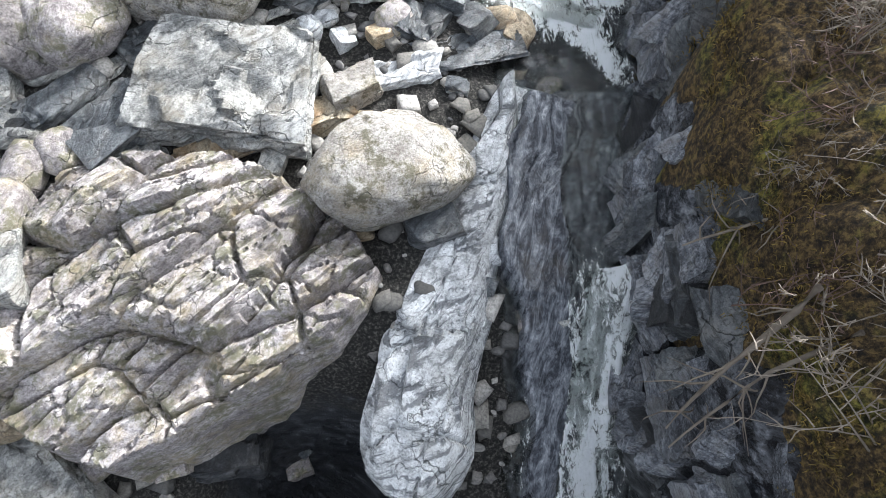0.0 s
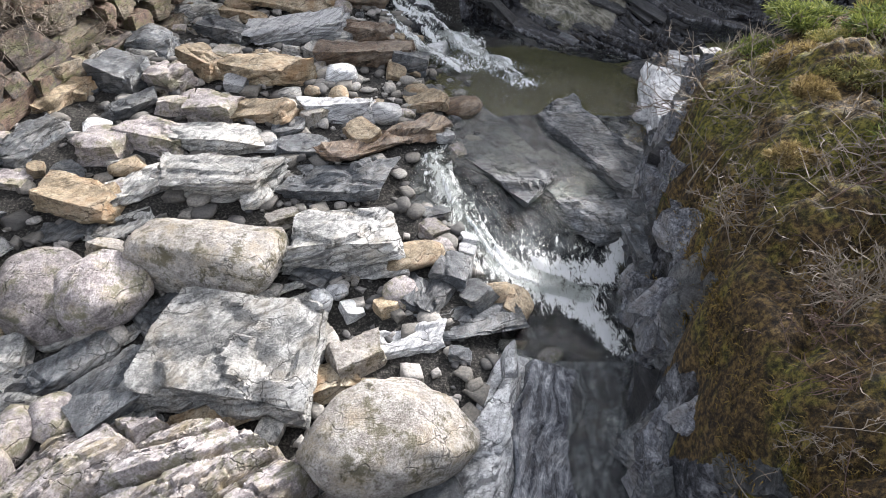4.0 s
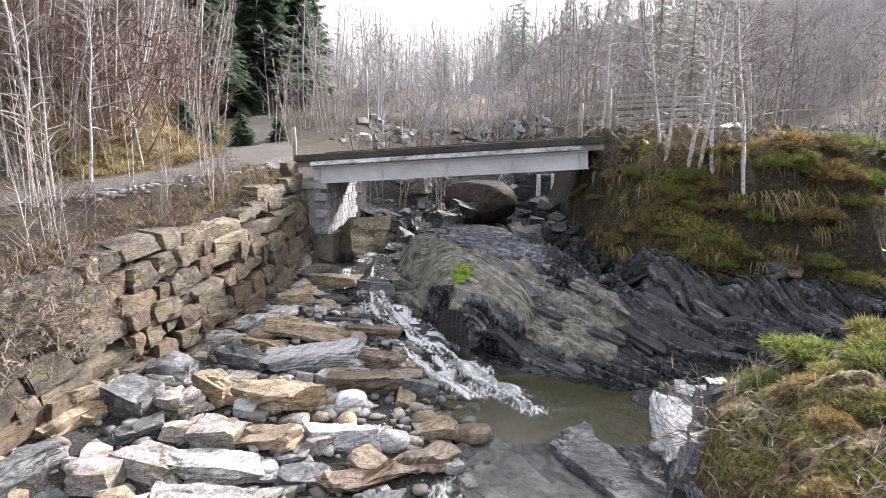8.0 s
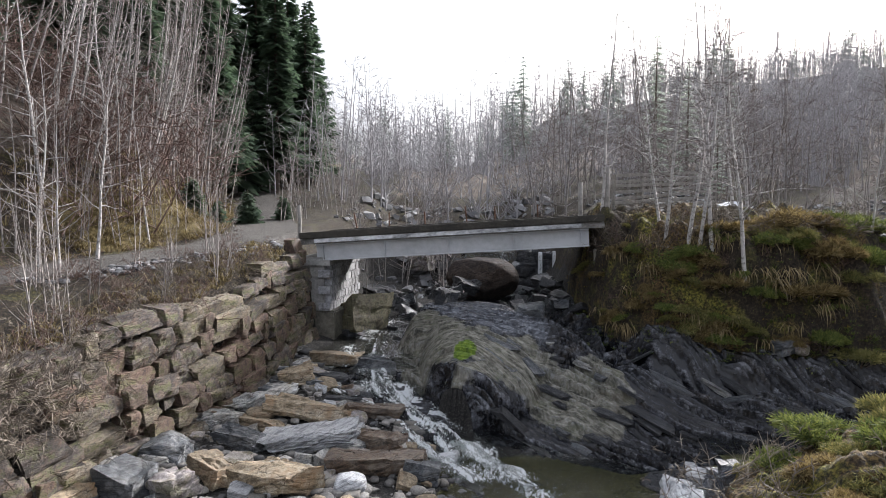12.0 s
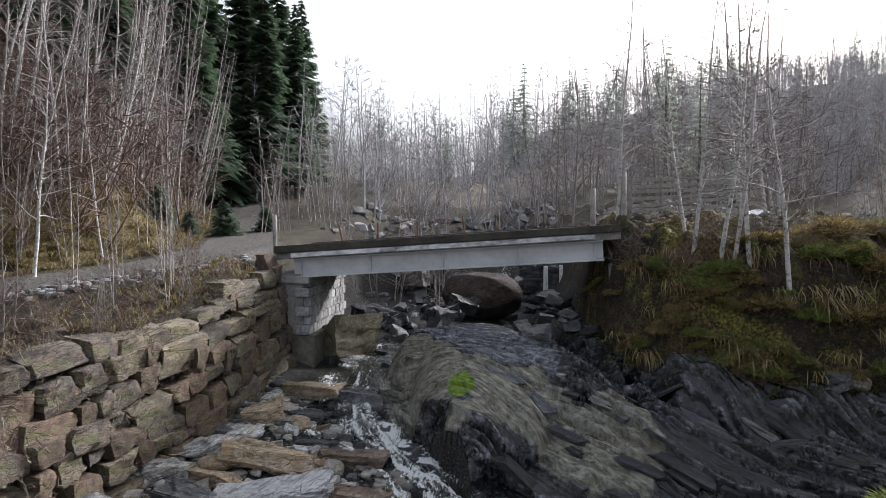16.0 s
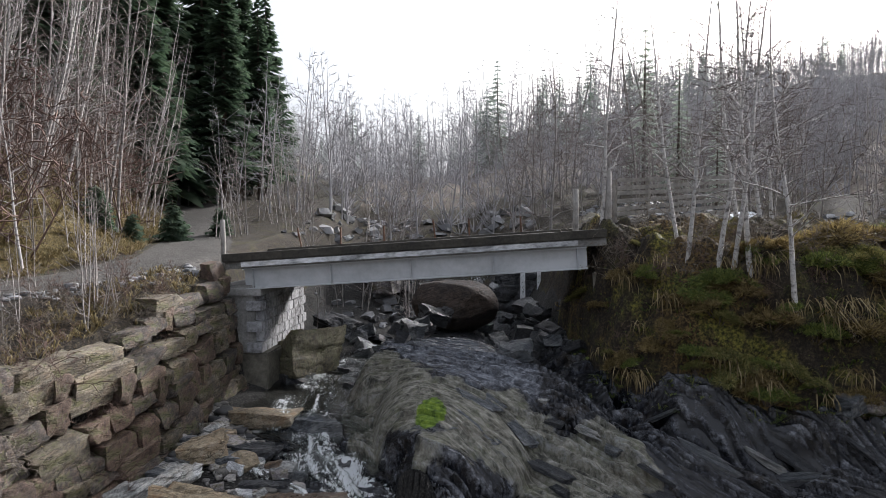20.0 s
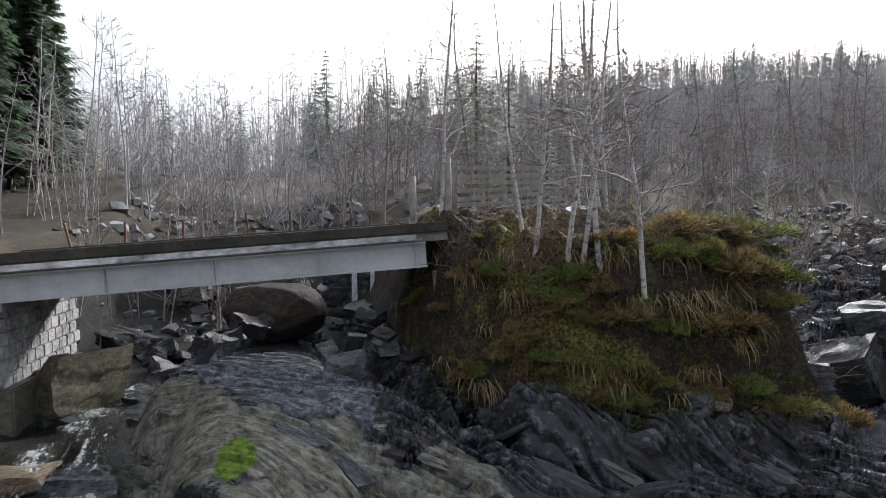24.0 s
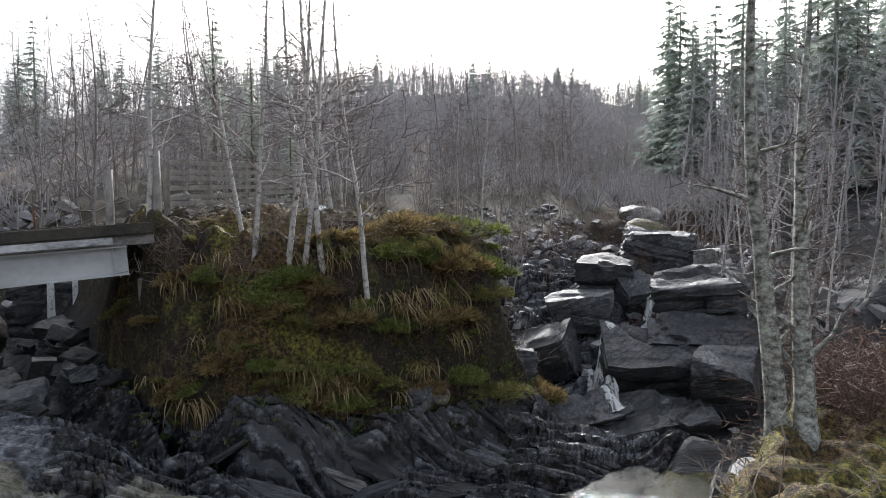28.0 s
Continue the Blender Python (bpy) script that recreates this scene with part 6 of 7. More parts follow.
def bark_material(name, base, dark, light):
    m, n, l, b = node_material(name)
    f = noise_node(n, l, 4, 6, 0.75, stretch=(2.0, 2.0, 3.0))
    g = noise_node(n, l, 40, 3, 0.6)
    c = ramp(n, l, f, [(0.36, dark), (0.47, base), (0.68, light)])
    l.new(mix(n, l, ramp(n, l, g, [(0.5, 0.0), (0.75, 0.5)]), c, dark), b.inputs["Base Color"])
    b.inputs["Roughness"].default_value = 0.85
    bump(n, l, b, f, 0.5, 0.02)
    return m


M_BIRCH = bark_material("silver_birch_bark", (0.42, 0.4, 0.38), (0.09, 0.08, 0.075), (0.62, 0.6, 0.58))
M_ALDER = bark_material("grey_alder_bark", (0.25, 0.225, 0.21), (0.08, 0.07, 0.062), (0.42, 0.39, 0.37))
M_LICHEN = bark_material("lichened_bark", (0.19, 0.19, 0.17), (0.025, 0.023, 0.02), (0.6, 0.62, 0.55))
M_SPRUCE_BARK = bark_material("spruce_bark", (0.1, 0.075, 0.06), (0.04, 0.03, 0.025), (0.17, 0.14, 0.12))
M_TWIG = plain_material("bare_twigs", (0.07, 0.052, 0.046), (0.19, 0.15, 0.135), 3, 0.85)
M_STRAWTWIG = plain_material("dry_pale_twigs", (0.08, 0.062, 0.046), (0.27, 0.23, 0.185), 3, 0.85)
# distant twigs: haze put into the base colour as a pale grey
M_HAZETWIG = plain_material("haze_tinted_twigs", (0.27, 0.26, 0.265), (0.44, 0.425, 0.43), 0.4, 0.9)


def leaf_material(name, a, b_, c):
    m, n, l, b = node_material(name)
    g = n.new("ShaderNodeNewGeometry").outputs["Random Per Island"]
    f = noise_node(n, l, 1.2, 4, 0.6)
    l.new(ramp(n, l, mix(n, l, 0.5, g, f), [(0.25, a), (0.5, b_), (0.75, c)]), b.inputs["Base Color"])
    b.inputs["Roughness"].default_value = 0.8
    through_light = n.new("ShaderNodeBsdfTranslucent")
    blend = n.new("ShaderNodeMixShader")
    blend.inputs[0].default_value = 0.32
    l.new(b.inputs["Base Color"].links[0].from_socket, through_light.inputs["Color"])
    l.new(b.outputs[0], blend.inputs[1])
    l.new(through_light.outputs[0], blend.inputs[2])
    l.new(blend.outputs[0], n["Material Output"].inputs["Surface"])
    return m


# needles lightened in colour to stand for haze
M_HAZENEEDLE = leaf_material("haze_tinted_needles", (0.3, 0.35, 0.29), (0.42, 0.48, 0.4), (0.55, 0.6, 0.52))
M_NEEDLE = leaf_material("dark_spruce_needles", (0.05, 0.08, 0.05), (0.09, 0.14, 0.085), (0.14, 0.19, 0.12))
# haze over the distant spruces, also painted into the needle colour
M_FARHAZENEEDLE = leaf_material("far_haze_tinted_needles", (0.26, 0.3, 0.26), (0.36, 0.41, 0.36), (0.46, 0.51, 0.46))
M_STRAW = leaf_material("dry_straw_grass", (0.075, 0.056, 0.022), (0.185, 0.14, 0.06), (0.34, 0.28, 0.15))
M_MOSSBLADE = leaf_material("moss_and_heather", (0.03, 0.023, 0.008), (0.14, 0.1, 0.026), (0.29, 0.2, 0.05))
M_GREENBLADE = leaf_material("green_crowberry_shoots", (0.035, 0.06, 0.014), (0.085, 0.115, 0.022), (0.17, 0.18, 0.04))


def bent(start, way, length, n, rng, droop=0.0, wob=0.06):
    p, d, out = np.array(start, float), np.array(way, float), []
    d /= np.linalg.norm(d)
    for k in range(n):
        out.append(p.copy())
        d = d + rng.normal(size=3) * wob + (0, 0, droop)
        d /= np.linalg.norm(d)
        p = p + d * length / (n - 1)
    return np.array(out)


def bare_tree(seed, h, lean=(0, 0), limbs=22, twigs=5, first=0.3, spread=0.24, r0=0.0, rise=0.75, fine=True, stems=1):
    rng = np.random.RandomState(seed)
    T, C = Strands(), Strands()
    for s in range(stems):
        base = np.array([rng.normal() * 0.18 * (stems > 1), rng.normal() * 0.18 * (stems > 1), -0.25])
        hh = h * rng.uniform(0.8, 1.0)
        path = bent(base, (lean[0] + rng.normal() * 0.06, lean[1] + rng.normal() * 0.06, 1), hh, 12, rng, 0.03, 0.035)
        r = r0 or hh * 0.0085
        slim = slice(None) if r > 0.02 else slice(None, None, 3)
        T.tube(path[slim], (np.linspace(r, r * 0.12, 12) * np.r_[1.35, np.ones(11)])[slim], 6 if r > 0.03 else 3)
        for k in range(limbs):
            u = first + (0.97 - first) * (k + rng.rand()) / limbs
            i = min(int(u * 11), 10)
            p = path[i] + (path[i + 1] - path[i]) * (u * 11 - i)
            az = rng.uniform(0, 2 * np.pi)
            L = hh * spread * (1.15 - u) * rng.uniform(0.6, 1.25)
            lp = bent(p, (math.cos(az), math.sin(az), rise * rng.uniform(0.5, 1.3)), L, 6, rng, 0.03, 0.2)
            rr = r * (1.1 - u) * 0.42 + 0.004
            (T if fine else C).tube(lp[[0, 1, 3, 5]] if fine else lp[[0, 2, 5]], np.linspace(rr, 0.004, 4 if fine else 3), 4 if fine and rr > 0.02 else 3)
            for q in range(twigs):
                j = rng.randint(1, 6)
                tw = bent(lp[j], (math.cos(az) + rng.normal() * 0.8, math.sin(az) + rng.normal() * 0.8, rng.uniform(-0.1, 1.0)), L * rng.uniform(0.25, 0.55), 4, rng, 0.01, 0.14)
                C.tube(tw if fine else tw[::3], (0.0075, 0.006, 0.0045, 0.002) if fine else (0.016, 0.005), 3)
                if fine and q % 2:
                    for e in range(1):
                        C.tube(bent(tw[rng.randint(1, 3)], rng.normal(size=3) + (0, 0, 0.6), L * 0.2, 3, rng, 0, 0.15), (0.005, 0.004, 0.002), 3)
    return T.done(), C.done()


def spruce_tree(seed, h, base=0.12, width=0.17, whorls=38, sprigs=5):
    rng = np.random.RandomState(seed)
    T, C = Strands(), Strands()
    T.tube([(0, 0, -0.3), (0, 0, h * 0.5), (0, 0, h)], [h * 0.013, h * 0.008, 0.01], 7)
    for k in range(whorls):
        u = base + (1 - base) * (k / whorls) ** 0.92
        z = h * u
        L0 = h * width * (1 - u) ** 0.8 + 0.06
        for b in range(6 if u < 0.85 else 4):
            az = rng.uniform(0, 2 * np.pi)
            L = L0 * rng.uniform(0.65, 1.2)
            dirv = np.array([math.cos(az), math.sin(az), 0.0])
            side = np.array([-dirv[1], dirv[0], 0.0])
            zt = np.array([0, -0.14, -0.24, -0.2]) * L
            pts = np.array([(0, 0, z)] * 4) + np.linspace(0, L, 4)[:, None] * dirv + np.stack([0 * zt, 0 * zt, zt], -1)
            for q in range(sprigs):
                t = (q + 0.5 + rng.uniform(-0.3, 0.3)) / sprigs * 3
                i = min(int(t), 2)
                p = pts[i] + (pts[i + 1] - pts[i]) * (t - i)
                for sgn in (-1, 1):
                    w = L * 0.42 * (1.2 - q / sprigs) * rng.uniform(0.7, 1.3) + 0.12
                    tip = p + sgn * side * w + dirv * w * 0.7 + np.array([0, 0, -w * rng.uniform(0.25, 0.7)])
                    wid = dirv * w * 0.55
                    C.tri([p - wid * 0.4, p + wid * 0.8, tip], [[0, 1, 2]])
    return T.done(), C.done()


def tree_kind(name, vf_trunk, vf_crown, bark, crown_mat):
    return tri_mesh("trunk", vf_trunk, bark), tri_mesh("crown", vf_crown, crown_mat, smooth=False)


def plant_tree(name, kind, x, y, scale, yaw, label, category="tree", group="", z=None, tilt=(0, 0), wide=1.0):
    t = thing(name, label, category, pose(x, y, (ground_at(x, y) if z is None else z), tilt[0], tilt[1], yaw) @ Matrix.Diagonal((scale * wide, scale * wide, scale, 1)), group)
    for nm, me in zip(("trunk", "crown"), kind):
        ob = new(nm, me)
        ob.parent = t
    return t


birches = [tree_kind("birch", *bare_tree(300 + k, 8.0, (0.02 * (k - 2), 0.02), 26, 5, 0.22 + 0.04 * k, 0.26), M_BIRCH, M_TWIG) for k in range(4)]
slender = [tree_kind("alder", *bare_tree(320 + k, 9.0, (0.26 + 0.05 * k, -0.05), 20, 4, 0.22, 0.18, 0.05, 1.1), M_ALDER if k % 2 else M_BIRCH, M_TWIG) for k in range(5)]
bushy = [tree_kind("alder", *bare_tree(340 + k, 5.0, (0.1 * (k - 1), 0.0), 9, 3, 0.1, 0.3, 0.03, 0.9, True, 2), M_ALDER, M_TWIG) for k in range(4)]
shrubs = [tree_kind("shrub", *bare_tree(360 + k, 1.6, (0.2 * (k - 1), -0.2), 6, 4, 0.05, 0.5, 0.009, 0.5, True, 4), M_STRAWTWIG, M_STRAWTWIG) for k in range(4)]
spruces = [tree_kind("spruce", *spruce_tree(380 + k, 14.0, 0.16 - 0.05 * k, 0.15 + 0.02 * k, 54, 9), M_SPRUCE_BARK, M_NEEDLE) for k in range(3)]
haze_spruces = [tree_kind("spruce", *spruce_tree(385 + k, 14.0, 0.1, 0.13, 24, 3), M_SPRUCE_BARK, M_HAZENEEDLE) for k in range(3)]
sapling = tree_kind("spruce", *spruce_tree(390, 1.5, 0.02, 0.42, 16, 6), M_SPRUCE_BARK, M_NEEDLE)

M_DARKBARK = bark_material("dark_alder_bark", (0.21, 0.19, 0.175), (0.08, 0.07, 0.062), (0.34, 0.31, 0.29))
slope_trees = [tree_kind("alder", *bare_tree(350 + k, 7.5, (0.05 * (k - 1), 0.0), 24, 6, 0.12, 0.3, 0.05, 0.8, True), M_DARKBARK, M_TWIG) for k in range(4)]
rng_t = random.Random(3)
# birches on the bank beside the bridge
for x, y, s, k, w in [(7.85, 16.5, 0.86, 0, 20), (7.2, 17.0, 0.86, 1, 110), (6.9, 17.3, 0.8, 2, 200), (6.6, 17.4, 0.82, 3, 260), (6.1, 17.9, 0.74, 1, 300), (4.85, 20.4, 0.85, 0, 160), (9.3, 20.4, 0.9, 2, 30), (8.2, 19.6, 0.85, 3, 80), (12.2, 18.1, 0.5, 1, 10), (10.6, 22.3, 0.8, 0, 50), (6.3, 18.6, 0.7, 2, 70)]:
    plant_tree("birch_tree", birches[k], x, y, s * 1.25, w, "bare pale-trunked young birch standing on the grassy bank", group="birches on the bank")
# leaning stems along the road
for k in range(95):
    y = rng_t.uniform(19, 40)
    x = float(road_x(y)) - rng_t.uniform(2.4, 9.5)
    plant_tree("alder_tree", slender[k % 5], x, y, rng_t.uniform(0.75, 1.2), rng_t.uniform(-25, 25), "slender bare grey-stemmed tree leaning over the roadside bank", group="bare trees on the roadside bank")
for x, y, s in [(-10.3, 17.3, 0.75), (-10.0, 19.8, 0.62), (-11.2, 16.2, 0.8), (-9.6, 14.6, 0.5), (-12.5, 18.4, 0.9), (-11.8, 20.8, 0.9), (-12.6, 15.0, 0.9), (-13.4, 17.2, 1.0)]:
    plant_tree("birch_tree", birches[int(s * 50) % 4], x, y, s * 1.05, 100 * x, "thin bare birch growing at the road edge", group="birches at the road edge")
# bare scrub beyond the bridge and on the slope
for k in range(96):
    a = k % 3
    if a == 0:
        x, y = rng_t.uniform(-9, 0), rng_t.uniform(25, 42)
    elif a == 1:
        x, y = rng_t.uniform(4, 17), rng_t.uniform(27, 42)
    else:
        x, y = rng_t.uniform(12, 32), rng_t.uniform(19, 38)
    plant_tree("alder_bush", bushy[k % 4], x, y, rng_t.uniform(0.7, 1.35), rng_t.uniform(0, 360), "bare grey-brown alder scrub with many thin stems", group="alder scrub along the stream")
for k in range(60):
    y = rng_t.uniform(12, 34)
    plant_tree("alder_bush", bushy[k % 4], float(road_x(y)) - rng_t.uniform(2, 5.5), y, rng_t.uniform(0.5, 1.1), rng_t.uniform(0, 360), "bare tangled alder scrub on the bank above the road", group="alder scrub above the road")
for k in range(26):
    y = rng_t.uniform(9, 18)
    u = rng_t.random()
    plant_tree("alder_bush", bushy[k % 4], float(wall_x(y)) - 0.6 + u * (float(road_x(y)) + 1.6 - float(wall_x(y)) + 0.6), y, rng_t.uniform(0.35, 0.75), rng_t.uniform(0, 360), "bare thin alder stems between wall and road", group="alder stems above the wall")
for k in range(44):
    plant_tree("alder_bush", bushy[k % 4], rng_t.uniform(24, 50), rng_t.uniform(19, 42), rng_t.uniform(0.7, 1.4), rng_t.uniform(0, 360), "bare grey-brown alder scrub on the slope", group="alder scrub on the far slope")
# taller bare trees behind the fence and up the slope
for k in range(85):
    y = rng_t.uniform(29, 62)
    x = rng_t.uniform(0.1 * y, 0.95 * y + 4)
    plant_tree("alder_tree", slope_trees[k % 4], x, y, rng_t.uniform(0.8, 1.45), rng_t.uniform(0, 360), "bare dark twiggy alder in the open wood on the slope", group="bare trees on the slope")
# spruces
for k, (x, y, s) in enumerate([(-12.5, 43, 1.15), (-14.5, 45, 1.3), (-16, 42, 1.3), (-18, 46, 1.45), (-13, 48, 1.2), (-15.5, 38, 1.1), (-19, 39, 1.2), (-21, 44, 1.4), (-23, 37, 1.3), (-17, 33, 1.0), (-20, 31, 1.1), (-25, 30, 1.2), (-11.3, 46.5, 1.0), (-12.2, 52, 1.1),
                               (12.6, 39, 0.68), (15, 40, 0.6), (14, 33, 0.35), (23, 52, 0.6)]):
    # spruces at positive x take the haze-paled needles
    plant_tree("spruce_tree", (haze_spruces if x > 0 else spruces)[k % 3], x, y, s, 70 * k, "tall dark green spruce on the wooded hillside", group="spruces on the hillside")
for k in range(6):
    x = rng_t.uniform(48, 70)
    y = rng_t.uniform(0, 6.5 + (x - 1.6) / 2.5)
    plant_tree("spruce_tree", haze_spruces[k % 3], x, y, rng_t.uniform(0.6, 1.0), 50 * k, "tall green spruce in the hillside wood, tinted pale as haze", group="spruces on the far slope")
for x, y, s in [(-9.2, 27, 1.0), (-8.3, 29.5, 0.8), (-10.5, 24.2, 0.9), (-9.9, 25.4, 0.7)]:
    plant_tree("spruce_sapling", sapling, x, y, s, 300 * x, "small bushy green spruce sapling", "sapling", "spruce saplings")


def low_bush(seed, lumps=13, blades=260, length=0.17, droop=0.0):
    """A low bush: short stems and uneven cushions of fine shoots, about one metre in radius."""
    rng = np.random.RandomState(seed)
    T = Strands()
    V, F = [], []
    for k in range(lumps):
        az, d = rng.uniform(0, 2 * np.pi), 0.78 * math.sqrt(rng.uniform(0.02, 1.0))
        c = np.array([d * math.cos(az), d * math.sin(az), (0.55 - 0.5 * d * d) * rng.uniform(0.6, 1.25)])
        T.tube([(0.1 * c[0], 0.1 * c[1], -0.25), (0.6 * c[0], 0.6 * c[1], 0.4 * c[2]), tuple(c)], [0.022, 0.014, 0.006], 5)
        r = rng.uniform(0.24, 0.42)
        n = rng.normal(size=(blades, 3))
        n[:, 2] = np.abs(n[:, 2]) - 0.25
        n /= np.linalg.norm(n, axis=1)[:, None]
        p = c + n * (r * rng.uniform(0.45, 1.0, (blades, 1))) * np.array([1, 1, 0.8])
        way = n + 0.55 * rng.normal(size=(blades, 3)) + np.array([0, 0, 0.45 - droop])
        way /= np.linalg.norm(way, axis=1)[:, None]
        side = np.cross(way, rng.normal(size=(blades, 3)))
        side /= np.linalg.norm(side, axis=1)[:, None]
        w = length * 0.1
        tip = p + way * (length * rng.uniform(0.5, 1.4, (blades, 1)))
        V.append(np.stack([p - side * w, p + side * w, tip], 1).reshape(-1, 3))
    V = np.concatenate(V)
    return T.done(), (V, np.arange(len(V)).reshape(-1, 3))


M_JUNIPER = leaf_material("olive_juniper", (0.06, 0.066, 0.022), (0.17, 0.165, 0.05), (0.33, 0.29, 0.1))
M_BUSHGREEN = leaf_material("soft_green_juniper", (0.04, 0.06, 0.016), (0.13, 0.165, 0.036), (0.27, 0.29, 0.075))
M_RUSTMOSS = leaf_material("rusty_moss_and_heath", (0.07, 0.045, 0.02), (0.19, 0.14, 0.055), (0.36, 0.28, 0.12))
bush_kinds = [tree_kind("bush", *low_bush(391 + k, 13, 300, (0.15, 0.17, 0.2)[k % 3], 0.5 * (k % 2)), M_SPRUCE_BARK, (M_JUNIPER, M_BUSHGREEN, M_RUSTMOSS)[k % 3]) for k in range(6)]
BUSH_WORDS = ("low olive green bush on the mossy bank", "soft green juniper bush on the mossy bank", "rusty brown cushion of heath on the mossy bank")
rng_b = random.Random(17)
for x, y, s in [(8.6, 17.0, 0.9), (9.5, 16.3, 0.9), (10.3, 16.9, 1.2), (9.0, 18.0, 0.9), (7.8, 18.0, 0.7), (10.9, 16.4, 0.9), (6.0, 17.4, 0.6), (11.6, 17.3, 1.1), (9.9, 17.9, 1.2), (5.3, 17.6, 0.6), (8.2, 16.4, 0.7), (11.2, 18.2, 1.2), (10.6, 19.2, 1.2),
                (5.0, 18.9, 0.6), (5.5, 18.3, 0.7), (6.9, 17.0, 0.8), (7.4, 16.6, 0.8), (7.1, 16.2, 0.6), (6.4, 16.7, 0.6), (9.6, 15.8, 0.9), (10.4, 15.6, 0.9), (8.9, 15.9, 0.6), (11.8, 16.0, 1.0), (12.6, 16.8, 1.1), (8.4, 17.8, 0.8), (9.4, 17.2, 0.8), (7.6, 17.4, 0.6), (12.3, 18.6, 1.1), (5.9, 16.9, 0.5), (9.2, 19.2, 0.9), (4.6, 19.3, 0.5)]:
    k = rng_b.randrange(6)
    plant_tree("low_bush", bush_kinds[k], x, y, 0.62 * s, 300 * x, BUSH_WORDS[k % 3], "bush", "low bushes on the bank", wide=rng_b.uniform(1.0, 1.5))
for j in range(64):
    x = rng_b.uniform(4.3, 13.0)
    y = float(bank_foot(x)) + rng_b.uniform(0.1, 2.6)
    k = rng_b.randrange(6)
    plant_tree("low_bush", bush_kinds[k], x, y, rng_b.uniform(0.2, 0.5), 77 * j, BUSH_WORDS[k % 3], "bush", "low bushes on the bank", tilt=(28, 0) if x < 11 else (0, 0), wide=rng_b.uniform(1.0, 1.5))
for x, y, s, k in [(5.0, 5.4, 0.8, 1), (5.7, 6.3, 1.0, 4), (5.3, 4.2, 0.8, 1), (6.3, 5.4, 1.0, 0), (4.7, 8.5, 0.75, 4), (5.4, 8.9, 0.9, 1), (5.2, 2.6, 0.8, 3), (5.9, 7.7, 0.9, 1), (6.3, 8.6, 0.9, 0), (5.2, 7.8, 0.7, 3), (6.6, 7.0, 0.9, 2), (4.6, 7.5, 0.6, 5), (4.9, 6.6, 0.6, 3)]:
    plant_tree("low_bush", bush_kinds[k], x, y, 0.6 * s, 300 * x, BUSH_WORDS[k % 3], "bush", "low bushes on the near bank", wide=1.25)
for j in range(26):
    y = rng_b.uniform(-1.0, 6.5)
    x = float(np.interp(y, *CLIFF_EDGE)) + 1.1 + 2.2 * rng_b.random() ** 1.3
    k = rng_b.choice((0, 1, 2, 3, 5))
    plant_tree("low_bush", bush_kinds[k], x, y, rng_b.uniform(0.2, 0.38), 91 * j, BUSH_WORDS[k % 3], "bush", "low bushes on the near bank", ground_at(x, y) + 0.3 * float(mound_lift(np.array([x]), np.array([y]))[0]) + 0.3, wide=1.3)
M_REDTWIG = plain_material("red_brown_twigs", (0.06, 0.035, 0.026), (0.19, 0.125, 0.1), 3, 0.85)
brush = [(tri_mesh("trunk", arrays(t), M_REDTWIG), tri_mesh("crown", arrays(c), M_REDTWIG)) for t, c in shrubs]
for k in range(110):
    x, y = (rng_t.uniform(10.0, 13.5), rng_t.uniform(8.0, 10.2)) if k % 2 else (rng_t.uniform(16.5, 30), rng_t.uniform(10, 24))
    plant_tree("brushwood", brush[k % 4], x, y, rng_t.uniform(0.7, 1.3), rng_t.uniform(0, 360), "tangled red-brown leafless brushwood", "shrub", "brushwood round the old birch")
# slate plates of the tilted bedrock, pieces of the ground
plate_kinds = [rock_mesh("slate_plate", (1, 1, 1), 1300 + k, M_DARK if k % 4 else M_SCHIST, 0.97, 3, 0.3, 0.06, 0.3) for k in range(10)]
pale_kinds = [rock_mesh("slate_plate", (1, 1, 1), 1330 + k, M_GNEISS if k % 2 else M_SCHIST, 0.97, 3, 0.0, 0.06, 0.3) for k in range(4)]
rng_l = random.Random(8)
plates = 0
for k in range(900):
    if plates >= 60:
        break
    x, y = rng_l.uniform(-1.6, 13.0), rng_l.uniform(13.7, 22)
    if y > float(bank_foot(x)) + 0.1 or x < float(stream_x(y) + stream_half(y)) + 0.15 or y > 17.2:
        continue
    on_dome = float(dome_shape(x, y))
    if on_dome > 0.5 and rng_l.random() < 0.55:
        continue
    L, W, H = rng_l.uniform(0.4, 1.5), rng_l.uniform(0.2, 0.5), rng_l.uniform(0.1, 0.2)
    if on_dome > 0.5:
        H *= 0.6
    kinds = pale_kinds if on_dome > 0.5 and x < 0.9 or rng_l.random() < 0.07 else plate_kinds
    ob = new("slate_plate", rng_l.choice(kinds))
    ob.parent = ground
    yaw = -35 + rng_l.uniform(-8, 8)
    dx, dy = 0.4 * L * math.cos(radians(yaw)), 0.4 * L * math.sin(radians(yaw))
    z0, z1 = float(terrain(np.array(x - dx), np.array(y - dy))), float(terrain(np.array(x + dx), np.array(y + dy)))
    pitch_ = max(-35, min(35, -math.degrees(math.atan2(z1 - z0, 0.8 * L))))
    ob.matrix_world = pose(x, y, 0.5 * (z0 + z1) - 0.01, 0, 0, yaw) @ pose(0, 0, 0, 0, pitch_, 0) @ pose(0, 0, 0, rng_l.uniform(-4, 20), 0, 0) @ Matrix.Diagonal((L, W, H, 1))
    plates += 1
